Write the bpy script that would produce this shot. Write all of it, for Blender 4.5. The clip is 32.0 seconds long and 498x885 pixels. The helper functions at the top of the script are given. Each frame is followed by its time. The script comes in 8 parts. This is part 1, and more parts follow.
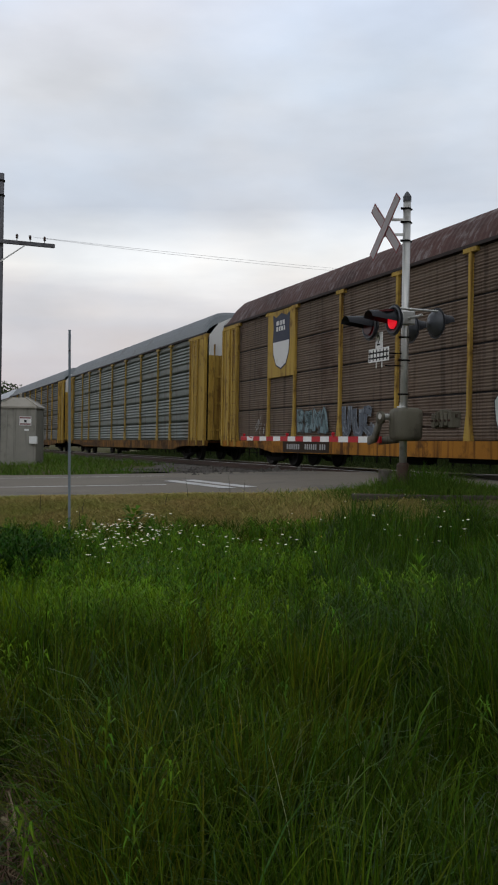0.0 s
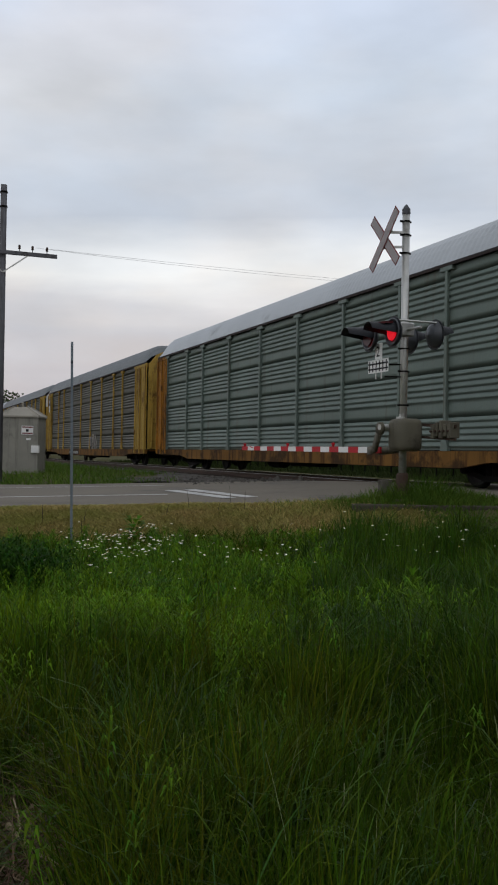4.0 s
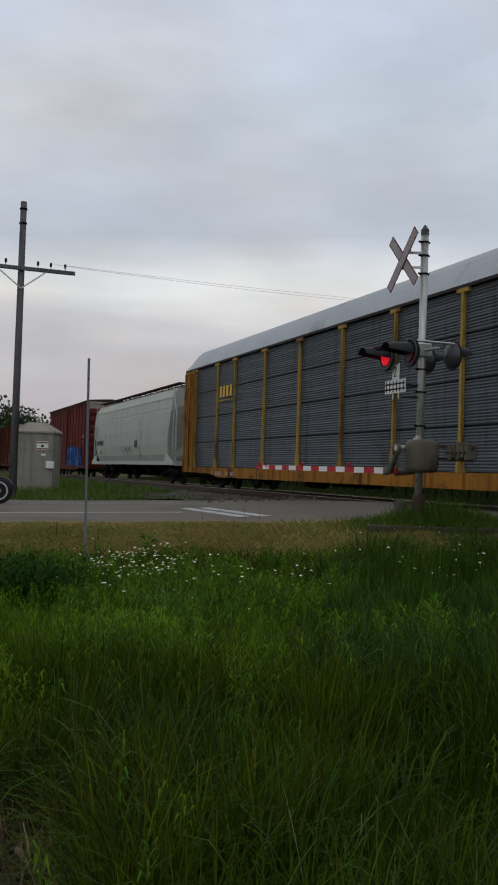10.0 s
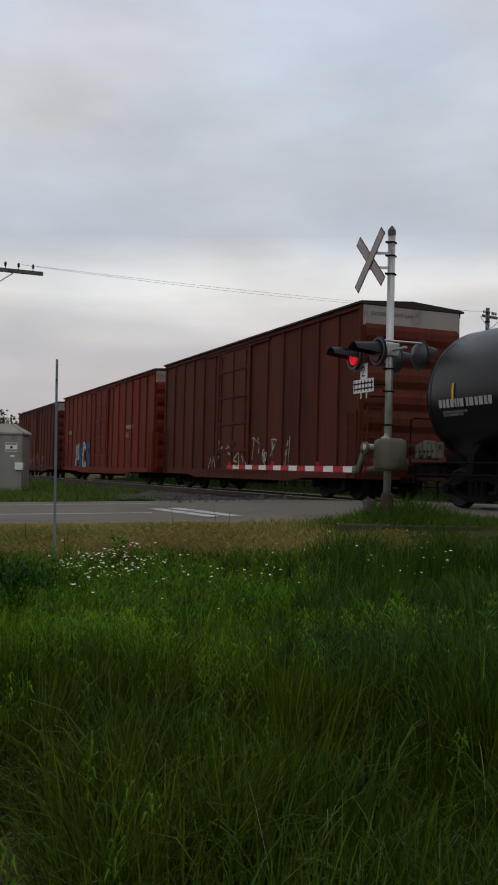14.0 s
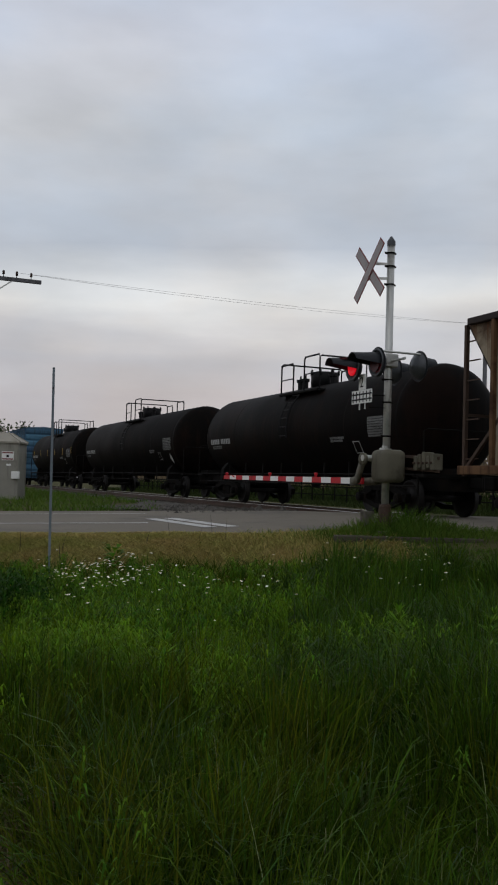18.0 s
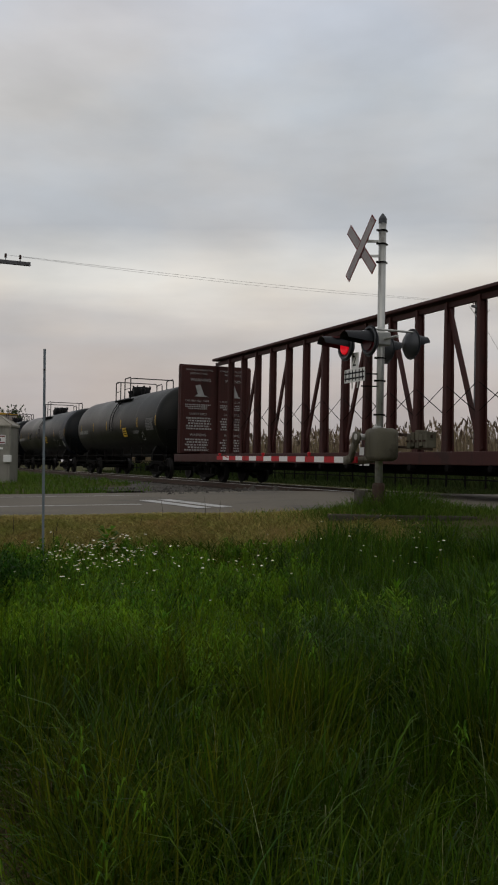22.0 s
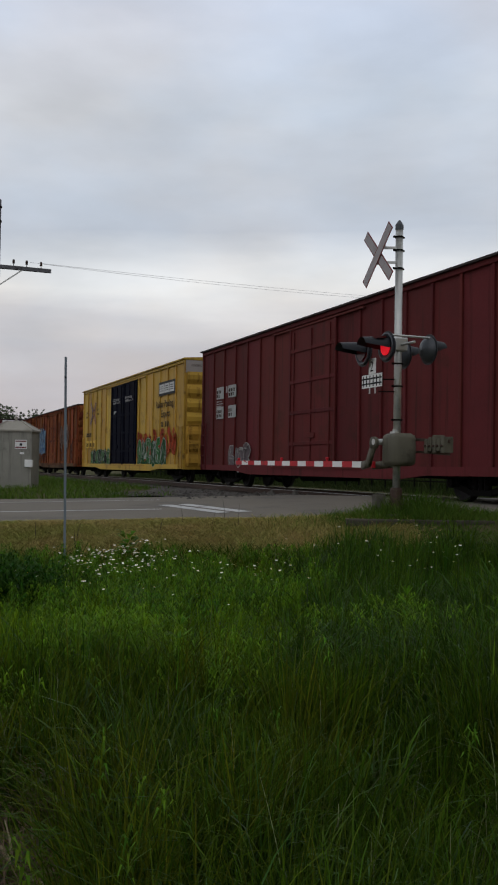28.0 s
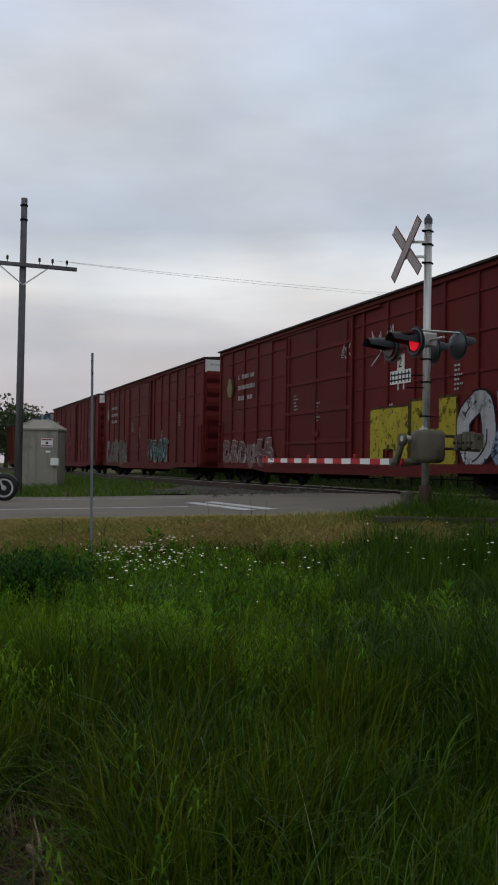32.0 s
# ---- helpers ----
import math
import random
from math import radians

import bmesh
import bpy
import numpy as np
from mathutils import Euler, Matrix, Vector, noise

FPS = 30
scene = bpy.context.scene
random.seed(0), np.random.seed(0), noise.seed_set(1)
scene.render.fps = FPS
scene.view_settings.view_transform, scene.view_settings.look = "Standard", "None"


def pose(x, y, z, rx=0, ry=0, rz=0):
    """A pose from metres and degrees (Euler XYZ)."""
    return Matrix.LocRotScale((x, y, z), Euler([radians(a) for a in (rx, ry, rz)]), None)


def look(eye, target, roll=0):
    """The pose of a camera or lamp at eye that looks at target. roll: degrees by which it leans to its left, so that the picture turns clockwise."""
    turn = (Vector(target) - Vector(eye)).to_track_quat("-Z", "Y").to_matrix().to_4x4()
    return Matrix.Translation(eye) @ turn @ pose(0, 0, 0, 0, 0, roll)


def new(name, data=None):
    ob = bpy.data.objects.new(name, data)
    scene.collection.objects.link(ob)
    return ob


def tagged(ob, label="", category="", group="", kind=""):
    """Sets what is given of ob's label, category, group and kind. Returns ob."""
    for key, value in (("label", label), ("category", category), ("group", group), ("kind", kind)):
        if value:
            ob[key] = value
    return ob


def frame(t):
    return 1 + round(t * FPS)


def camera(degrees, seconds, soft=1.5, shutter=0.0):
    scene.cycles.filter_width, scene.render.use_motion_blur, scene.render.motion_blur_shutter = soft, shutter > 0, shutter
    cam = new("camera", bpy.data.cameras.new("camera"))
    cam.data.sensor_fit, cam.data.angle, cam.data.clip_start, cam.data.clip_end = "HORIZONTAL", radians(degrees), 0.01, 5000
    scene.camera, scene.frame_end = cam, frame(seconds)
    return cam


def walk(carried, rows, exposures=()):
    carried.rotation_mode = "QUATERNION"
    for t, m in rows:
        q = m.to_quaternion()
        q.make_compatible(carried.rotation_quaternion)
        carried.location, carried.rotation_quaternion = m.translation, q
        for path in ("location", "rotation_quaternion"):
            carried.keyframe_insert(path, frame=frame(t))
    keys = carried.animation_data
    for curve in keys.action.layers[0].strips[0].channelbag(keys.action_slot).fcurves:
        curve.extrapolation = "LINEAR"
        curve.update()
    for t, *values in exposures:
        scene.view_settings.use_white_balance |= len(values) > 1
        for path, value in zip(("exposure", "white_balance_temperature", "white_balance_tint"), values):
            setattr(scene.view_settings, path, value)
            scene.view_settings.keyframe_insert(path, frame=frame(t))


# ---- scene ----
# ---------------------------------------------------------------- camera
TRACK = 21.72          # degrees the track turns from the first view
SPEED = 19.69          # metres a second
CENTRE = 12.7          # the track's distance from the eye
SECONDS = 32.0
_a = radians(TRACK)
AWAY = Vector((-math.sin(_a), math.cos(_a), 0))
ACROSS = Vector((math.cos(_a), math.sin(_a), 0))


def spot(u, w, z=0.0):
    """A place u metres along the track and w metres across it, in the world."""
    v = AWAY * u + ACROSS * w
    return Vector((v.x, v.y, z))


def laid(u, w, z=0.0, turn=0.0):
    """A pose whose x runs away along the track and whose y faces the eye's side."""
    v = spot(u, w, z)
    return pose(v.x, v.y, v.z, 0, 0, 90 + TRACK + turn)


cam = camera(30.26, SECONDS, soft=2.0)
PATH = [
    (0.0, 0.000, 0.000, 0.630, 0.000, 0.200, -0.970),
    (0.5, 0.001, -0.036, 0.637, 0.038, 0.345, -1.038),
    (1.0, 0.000, -0.080, 0.648, -0.024, 0.480, -1.017),
    (1.5, 0.006, -0.113, 0.652, -0.068, 0.609, -1.108),
    (2.0, 0.009, -0.125, 0.658, -0.089, 0.784, -1.147),
    (2.5, 0.011, -0.140, 0.666, -0.021, 0.816, -1.069),
    (3.0, 0.003, -0.141, 0.663, -0.003, 0.832, -1.143),
    (3.5, 0.012, -0.120, 0.662, 0.093, 0.770, -1.026),
    (5.5, 0.011, -0.121, 0.664, 0.040, 0.664, -0.889),
    (6.0, 0.009, -0.119, 0.670, 0.062, 0.614, -0.876),
    (6.5, 0.012, -0.105, 0.665, 0.114, 0.647, -0.931),
    (7.0, 0.004, -0.118, 0.672, 0.128, 0.725, -1.068),
    (7.5, 0.008, -0.134, 0.679, 0.289, 0.885, -1.050),
    (8.0, -0.001, -0.129, 0.682, 0.511, 1.152, -1.253),
    (8.5, -0.006, -0.110, 0.679, 0.784, 1.389, -1.462),
    (9.0, -0.008, -0.080, 0.673, 1.074, 1.591, -1.623),
    (9.5, -0.008, -0.067, 0.675, 1.129, 1.718, -1.695),
    (10.0, -0.011, -0.057, 0.670, 0.943, 1.843, -1.792),
    (10.5, -0.009, -0.038, 0.665, 0.684, 1.915, -1.809),
    (11.0, 0.002, -0.034, 0.661, 0.414, 1.930, -1.679),
    (11.5, 0.001, -0.036, 0.658, -0.014, 1.908, -1.574),
    (12.0, 0.011, -0.055, 0.665, -0.342, 1.880, -1.460),
    (12.5, 0.009, -0.074, 0.665, -0.618, 1.867, -1.432),
    (13.0, 0.016, -0.090, 0.670, -0.656, 1.844, -1.342),
    (13.5, 0.013, -0.100, 0.674, -0.753, 1.832, -1.329),
    (15.5, 0.015, -0.077, 0.679, -1.033, 2.094, -1.418),
    (16.0, 0.009, -0.083, 0.687, -1.027, 2.148, -1.504),
    (16.5, 0.007, -0.045, 0.671, -0.954, 2.295, -1.610),
    (17.0, 0.006, -0.025, 0.669, -0.890, 2.388, -1.641),
    (17.5, 0.005, 0.007, 0.658, -0.903, 2.506, -1.706),
    (18.0, 0.008, -0.006, 0.669, -1.049, 2.543, -1.761),
    (18.5, 0.006, -0.026, 0.684, -1.231, 2.556, -1.786),
    (19.0, 0.014, -0.043, 0.691, -1.320, 2.594, -1.808),
    (19.5, 0.011, -0.008, 0.681, -1.413, 2.681, -1.776),
    (20.0, 0.012, 0.002, 0.674, -1.495, 2.687, -1.602),
    (20.5, 0.008, 0.014, 0.673, -1.581, 2.381, -1.658),
    (21.0, 0.006, 0.027, 0.667, -1.485, 2.035, -1.543),
    (21.5, 0.003, 0.046, 0.654, -1.468, 1.693, -1.380),
    (22.0, -0.003, 0.036, 0.653, -1.511, 1.380, -1.095),
    (22.5, -0.002, 0.026, 0.656, -1.559, 1.100, -0.954),
    (23.0, -0.001, 0.011, 0.659, -1.569, 0.936, -0.863),
    (23.5, -0.002, 0.013, 0.653, -1.575, 0.901, -0.780),
    (24.0, 0.006, -0.018, 0.661, -1.469, 0.913, -0.562),
    (24.5, 0.008, -0.024, 0.662, -1.301, 0.985, -0.358),
    (25.0, 0.011, -0.036, 0.666, -1.047, 1.055, -0.239),
    (25.5, 0.027, -0.093, 0.676, -0.787, 1.190, -0.076),
    (26.0, 0.036, -0.155, 0.689, -0.560, 1.420, 0.035),
    (26.5, 0.034, -0.183, 0.696, -0.459, 1.585, 0.002),
    (28.5, 0.006, -0.086, 0.680, -0.330, 1.535, -1.256),
    (29.0, -0.001, -0.068, 0.676, -0.416, 1.490, -1.462),
    (29.5, -0.008, -0.034, 0.668, -0.385, 1.433, -1.660),
    (30.0, -0.013, -0.023, 0.666, -0.146, 1.352, -1.656),
    (30.5, -0.021, 0.010, 0.659, 0.272, 1.328, -1.627),
    (31.0, -0.030, 0.022, 0.651, 0.767, 1.374, -1.416),
    (31.5, -0.033, 0.015, 0.648, 1.211, 1.434, -1.212),
    (32.0, -0.029, 0.009, 0.644, 1.227, 1.503, -0.949),
]
walk(cam, [(r[0], pose(r[1], r[2], r[3], 90 + r[5], r[6], r[4])) for r in PATH],
     exposures=((0, .17, 6500, 10), (1, .11, 6500, 10), (3, .09, 6500, 10), (7, .07, 6450, 10), (8, .06, 6420, 10), (9, -.10, 6400, 10), (11, -.12, 6550, 10), (13, -.12, 6550, 10), (16, .02, 6650, 10),
                (17, -.14, 6500, 10), (18, -.15, 6500, 10), (20, -.34, 6500, 10), (21, -.30, 6700, 10), (22, -.22, 7000, 10), (23, -.14, 6900, 10), (24, -.10, 6650, 10), (26, -.02, 6500, 10), (SECONDS, -.06, 6400, 10)))

# ---------------------------------------------------------------- light
world = bpy.data.worlds.new("overcast_sky")
scene.world = world
world.use_nodes = True


def sky():
    nt = world.node_tree
    nt.nodes.clear()
    N, Lk = nt.nodes.new, nt.links.new
    out, bg = N("ShaderNodeOutputWorld"), N("ShaderNodeBackground")
    tc, sep = N("ShaderNodeTexCoord"), N("ShaderNodeSeparateXYZ")
    Lk(tc.outputs["Generated"], sep.inputs[0])
    # layers of cloud, flattened towards the horizon
    add = N("ShaderNodeMath"); add.operation = "ADD"; add.inputs[1].default_value = 0.16
    Lk(sep.outputs["Z"], add.inputs[0])
    mx = N("ShaderNodeMath"); mx.operation = "MAXIMUM"; mx.inputs[1].default_value = 0.05
    Lk(add.outputs[0], mx.inputs[0])
    dx = N("ShaderNodeMath"); dx.operation = "DIVIDE"
    dy = N("ShaderNodeMath"); dy.operation = "DIVIDE"
    Lk(sep.outputs["X"], dx.inputs[0]); Lk(mx.outputs[0], dx.inputs[1])
    Lk(sep.outputs["Y"], dy.inputs[0]); Lk(mx.outputs[0], dy.inputs[1])
    com = N("ShaderNodeCombineXYZ")
    Lk(dx.outputs[0], com.inputs[0]); Lk(dy.outputs[0], com.inputs[1])
    n1, n2 = N("ShaderNodeTexNoise"), N("ShaderNodeTexNoise")
    n1.inputs["Scale"].default_value, n1.inputs["Detail"].default_value = 1.3, 5
    n1.inputs["Roughness"].default_value = 0.5
    n2.inputs["Scale"].default_value, n2.inputs["Detail"].default_value = 5.2, 6
    mp = N("ShaderNodeMapping"); mp.inputs["Scale"].default_value = (0.55, 1.1, 1)
    mp.inputs["Location"].default_value = (3.1, 0.7, 0)
    Lk(com.outputs[0], mp.inputs["Vector"])
    Lk(mp.outputs[0], n1.inputs["Vector"])
    mp2 = N("ShaderNodeMapping"); mp2.inputs["Scale"].default_value = (1.0, 1.0, 2.6)
    mp2.inputs["Location"].default_value = (.3, 1.9, .4)
    Lk(tc.outputs["Generated"], mp2.inputs["Vector"]); Lk(mp2.outputs[0], n2.inputs["Vector"])
    # the height at which the bands lie wavers a little
    wob = N("ShaderNodeMath"); wob.operation = "MULTIPLY_ADD"
    wob.inputs[1].default_value, wob.inputs[2].default_value = 0.11, -0.055
    Lk(n1.outputs["Fac"], wob.inputs[0])
    hgt = N("ShaderNodeMath"); hgt.operation = "ADD"
    Lk(sep.outputs["Z"], hgt.inputs[0]); Lk(wob.outputs[0], hgt.inputs[1])
    ramp = N("ShaderNodeValToRGB")
    stops = [(0.0, (.47, .455, .49)), (0.05, (.52, .50, .535)), (0.09, (.565, .55, .58)), (0.13, (.575, .585, .63)), (0.16, (.66, .66, .685)),
             (0.19, (.865, .855, .835)), (0.215, (.78, .785, .79)), (0.25, (.56, .595, .655)), (0.30, (.585, .63, .70)), (0.37, (.62, .675, .755)),
             (0.45, (.60, .655, .765)), (0.6, (.60, .65, .73)), (1.0, (.62, .66, .72))]
    el = ramp.color_ramp.elements
    el[0].position, el[0].color = stops[0][0], (*stops[0][1], 1)
    el[1].position, el[1].color = stops[-1][0], (*stops[-1][1], 1)
    for p, c in stops[1:-1]:
        e = el.new(p); e.color = (*c, 1)
    Lk(hgt.outputs[0], ramp.inputs[0])
    var = N("ShaderNodeMath"); var.operation = "MULTIPLY_ADD"
    var.inputs[1].default_value, var.inputs[2].default_value = 0.54, 0.75
    Lk(n2.outputs["Fac"], var.inputs[0])
    mul = N("ShaderNodeVectorMath"); mul.operation = "SCALE"
    Lk(ramp.outputs[0], mul.inputs[0]); Lk(var.outputs[0], mul.inputs["Scale"])
    # cooler and warmer stretches of cloud
    n3 = N("ShaderNodeTexNoise"); n3.inputs["Scale"].default_value, n3.inputs["Detail"].default_value = 3.6, 4
    mp3 = N("ShaderNodeMapping"); mp3.inputs["Scale"].default_value, mp3.inputs["Location"].default_value = (1.0, 1.0, 2.2), (4.2, .8, 2.7)
    Lk(tc.outputs["Generated"], mp3.inputs["Vector"]); Lk(mp3.outputs[0], n3.inputs["Vector"])
    hue = N("ShaderNodeValToRGB")
    hue.color_ramp.elements[0].position, hue.color_ramp.elements[0].color = .34, (1.055, 1.0, .945, 1)
    hue.color_ramp.elements[1].position, hue.color_ramp.elements[1].color = .66, (.972, 1.0, 1.028, 1)
    Lk(n3.outputs["Fac"], hue.inputs[0])
    tint = N("ShaderNodeVectorMath"); tint.operation = "MULTIPLY"
    Lk(mul.outputs[0], tint.inputs[0]); Lk(hue.outputs[0], tint.inputs[1])
    # a little of the clear sky above comes through the cloud
    st = N("ShaderNodeTexSky"); st.sky_type = "NISHITA"; st.sun_disc = False
    st.sun_elevation, st.sun_rotation = radians(38), radians(215)
    st2 = N("ShaderNodeVectorMath"); st2.operation = "SCALE"; st2.inputs["Scale"].default_value = 0.05
    Lk(st.outputs[0], st2.inputs[0])
    mixc = N("ShaderNodeMix"); mixc.data_type = "RGBA"; mixc.inputs["Factor"].default_value = 0.05
    Lk(tint.outputs[0], mixc.inputs["A"]); Lk(st2.outputs[0], mixc.inputs["B"])
    Lk(mixc.outputs["Result"], bg.inputs["Color"])
    bg.inputs["Strength"].default_value = 1.0
    Lk(bg.outputs[0], out.inputs["Surface"])


sky()
sun_data = bpy.data.lights.new("sun", "SUN")
sun_data.energy, sun_data.angle, sun_data.color = 0.2, radians(35), (1.0, 0.96, 0.9)
sun = new("sun", sun_data)
sun.matrix_world = look((-30, -60, 60), (0, 12, 0))

# ---------------------------------------------------------------- materials


def mat(name, col, rough=0.7, metal=0.0, var=0.18, scale=1.5, bump=0.15, dirt=0.0, dirt_col=(0.05, 0.035, 0.02),
        streak=0.0, streak_col=(0.09, 0.035, 0.012), island=0.0, piece=0.0, translucent=0.0, fine=25.0, emit=0.0, col2=None, gloss=0.22, sheen=0.04, worn=0.0):
    """Paint, metal, earth or leaf: a base colour that wavers at two scales, dirt in patches, streaks that run down, fine relief."""
    m = bpy.data.materials.new(name)
    m.use_nodes = True
    nt = m.node_tree
    nt.nodes.clear()
    N, Lk = nt.nodes.new, nt.links.new
    out, b = N("ShaderNodeOutputMaterial"), N("ShaderNodeBsdfPrincipled")
    tc, info = N("ShaderNodeTexCoord"), N("ShaderNodeObjectInfo")
    sh = N("ShaderNodeVectorMath"); sh.operation = "SCALE"; sh.inputs[0].default_value = (37, 11, 23)
    Lk(info.outputs["Random"], sh.inputs["Scale"])
    ad = N("ShaderNodeVectorMath"); ad.operation = "ADD"
    Lk(tc.outputs["Object"], ad.inputs[0]); Lk(sh.outputs[0], ad.inputs[1])
    big, small = N("ShaderNodeTexNoise"), N("ShaderNodeTexNoise")
    big.inputs["Scale"].default_value, big.inputs["Detail"].default_value = scale, 4
    small.inputs["Scale"].default_value, small.inputs["Detail"].default_value = scale * fine, 3
    for nz in (big, small):
        Lk(ad.outputs[0], nz.inputs["Vector"])
    base = N("ShaderNodeMix"); base.data_type = "RGBA"
    c2 = col2 or tuple(min(1, c * (1 + var)) for c in col)
    c1 = tuple(c * (1 - var) for c in col) if not col2 else col
    base.inputs["A"].default_value, base.inputs["B"].default_value = (*c1, 1), (*c2, 1)
    avg = N("ShaderNodeMath"); avg.operation = "MULTIPLY_ADD"; avg.inputs[1].default_value = 1.6; avg.inputs[2].default_value = -0.55
    sm = N("ShaderNodeMath"); sm.operation = "MULTIPLY_ADD"; sm.inputs[1].default_value = 0.5
    Lk(small.outputs["Fac"], sm.inputs[0]); Lk(avg.outputs[0], sm.inputs[2])
    Lk(big.outputs["Fac"], avg.inputs[0])
    cl = N("ShaderNodeClamp"); Lk(sm.outputs[0], cl.inputs[0])
    Lk(cl.outputs[0], base.inputs["Factor"])
    last = base.outputs["Result"]
    if dirt:
        dn = N("ShaderNodeTexNoise"); dn.inputs["Scale"].default_value, dn.inputs["Detail"].default_value = scale * 0.7, 8
        dn.inputs["Roughness"].default_value = 0.7
        Lk(ad.outputs[0], dn.inputs["Vector"])
        r = N("ShaderNodeMapRange"); r.inputs["From Min"].default_value, r.inputs["From Max"].default_value = 0.60 - 0.16 * dirt, 0.71 - 0.16 * dirt
        r.inputs["To Max"].default_value = 0.85
        Lk(dn.outputs["Fac"], r.inputs["Value"])
        mx = N("ShaderNodeMix"); mx.data_type = "RGBA"; mx.inputs["B"].default_value = (*dirt_col, 1)
        Lk(r.outputs[0], mx.inputs["Factor"]); Lk(last, mx.inputs["A"])
        last = mx.outputs["Result"]
    if streak:
        mp = N("ShaderNodeMapping"); mp.inputs["Scale"].default_value = (3.2, 3.2, 0.16)
        Lk(ad.outputs[0], mp.inputs["Vector"])
        sn = N("ShaderNodeTexNoise"); sn.inputs["Scale"].default_value, sn.inputs["Detail"].default_value = 1.6, 7
        sn.inputs["Roughness"].default_value = 0.65
        Lk(mp.outputs[0], sn.inputs["Vector"])
        r = N("ShaderNodeMapRange"); r.inputs["From Min"].default_value, r.inputs["From Max"].default_value = 0.60 - 0.16 * streak, 0.73 - 0.16 * streak
        r.inputs["To Max"].default_value = 0.9
        Lk(sn.outputs["Fac"], r.inputs["Value"])
        mx = N("ShaderNodeMix"); mx.data_type = "RGBA"; mx.inputs["B"].default_value = (*streak_col, 1)
        Lk(r.outputs[0], mx.inputs["Factor"]); Lk(last, mx.inputs["A"])
        last = mx.outputs["Result"]
    if island or piece:
        hv = N("ShaderNodeHueSaturation")
        if island:
            g = N("ShaderNodeNewGeometry"); src = g.outputs["Random Per Island"]
        else:
            src = info.outputs["Random"]
        amp = island or piece
        r = N("ShaderNodeMapRange"); r.inputs["To Min"].default_value, r.inputs["To Max"].default_value = 1 - amp, 1 + amp
        Lk(src, r.inputs["Value"]); Lk(r.outputs[0], hv.inputs["Value"])
        r2 = N("ShaderNodeMath"); r2.operation = "MULTIPLY"; r2.inputs[1].default_value = 7.31
        fr = N("ShaderNodeMath"); fr.operation = "FRACT"
        Lk(src, r2.inputs[0]); Lk(r2.outputs[0], fr.inputs[0])
        r3 = N("ShaderNodeMapRange"); r3.inputs["To Min"].default_value, r3.inputs["To Max"].default_value = 0.5 - 0.06 * amp, 0.5 + 0.02 * amp
        Lk(fr.outputs[0], r3.inputs["Value"]); Lk(r3.outputs[0], hv.inputs["Hue"])
        Lk(last, hv.inputs["Color"]); last = hv.outputs["Color"]
    Lk(last, b.inputs["Base Color"])
    b.inputs["Metallic"].default_value = metal
    b.inputs["Specular IOR Level"].default_value = sheen if translucent else gloss
    rr = N("ShaderNodeMapRange"); rr.inputs["To Min"].default_value, rr.inputs["To Max"].default_value = max(0.05, rough - 0.12), min(1, rough + 0.12)
    Lk(big.outputs["Fac"], rr.inputs["Value"]); Lk(rr.outputs[0], b.inputs["Roughness"])
    if bump:
        bp = N("ShaderNodeBump"); bp.inputs["Strength"].default_value, bp.inputs["Distance"].default_value = bump, 0.02
        Lk(small.outputs["Fac"], bp.inputs["Height"]); Lk(bp.outputs[0], b.inputs["Normal"])
    if worn:
        wn = N("ShaderNodeTexNoise"); wn.inputs["Scale"].default_value, wn.inputs["Detail"].default_value = 4.5, 8
        wn.inputs["Roughness"].default_value = 0.72
        Lk(ad.outputs[0], wn.inputs["Vector"])
        wr = N("ShaderNodeMapRange"); wr.inputs["From Min"].default_value, wr.inputs["From Max"].default_value = 0.66 - .2 * worn, 0.76 - .2 * worn
        wr.inputs["To Min"].default_value, wr.inputs["To Max"].default_value = 1.0, 0.12
        Lk(wn.outputs["Fac"], wr.inputs["Value"]); Lk(wr.outputs[0], b.inputs["Alpha"])
    if emit:
        b.inputs["Emission Color"].default_value = (col[0], col[1] * .6, col[2] * .8, 1); b.inputs["Emission Strength"].default_value = emit
    if translucent:
        tr, ms = N("ShaderNodeBsdfTranslucent"), N("ShaderNodeMixShader")
        ms.inputs[0].default_value = translucent
        Lk(last, tr.inputs[0]); Lk(b.outputs[0], ms.inputs[1]); Lk(tr.outputs[0], ms.inputs[2])
        Lk(ms.outputs[0], out.inputs[0])
    else:
        Lk(b.outputs[0], out.inputs[0])
    return m


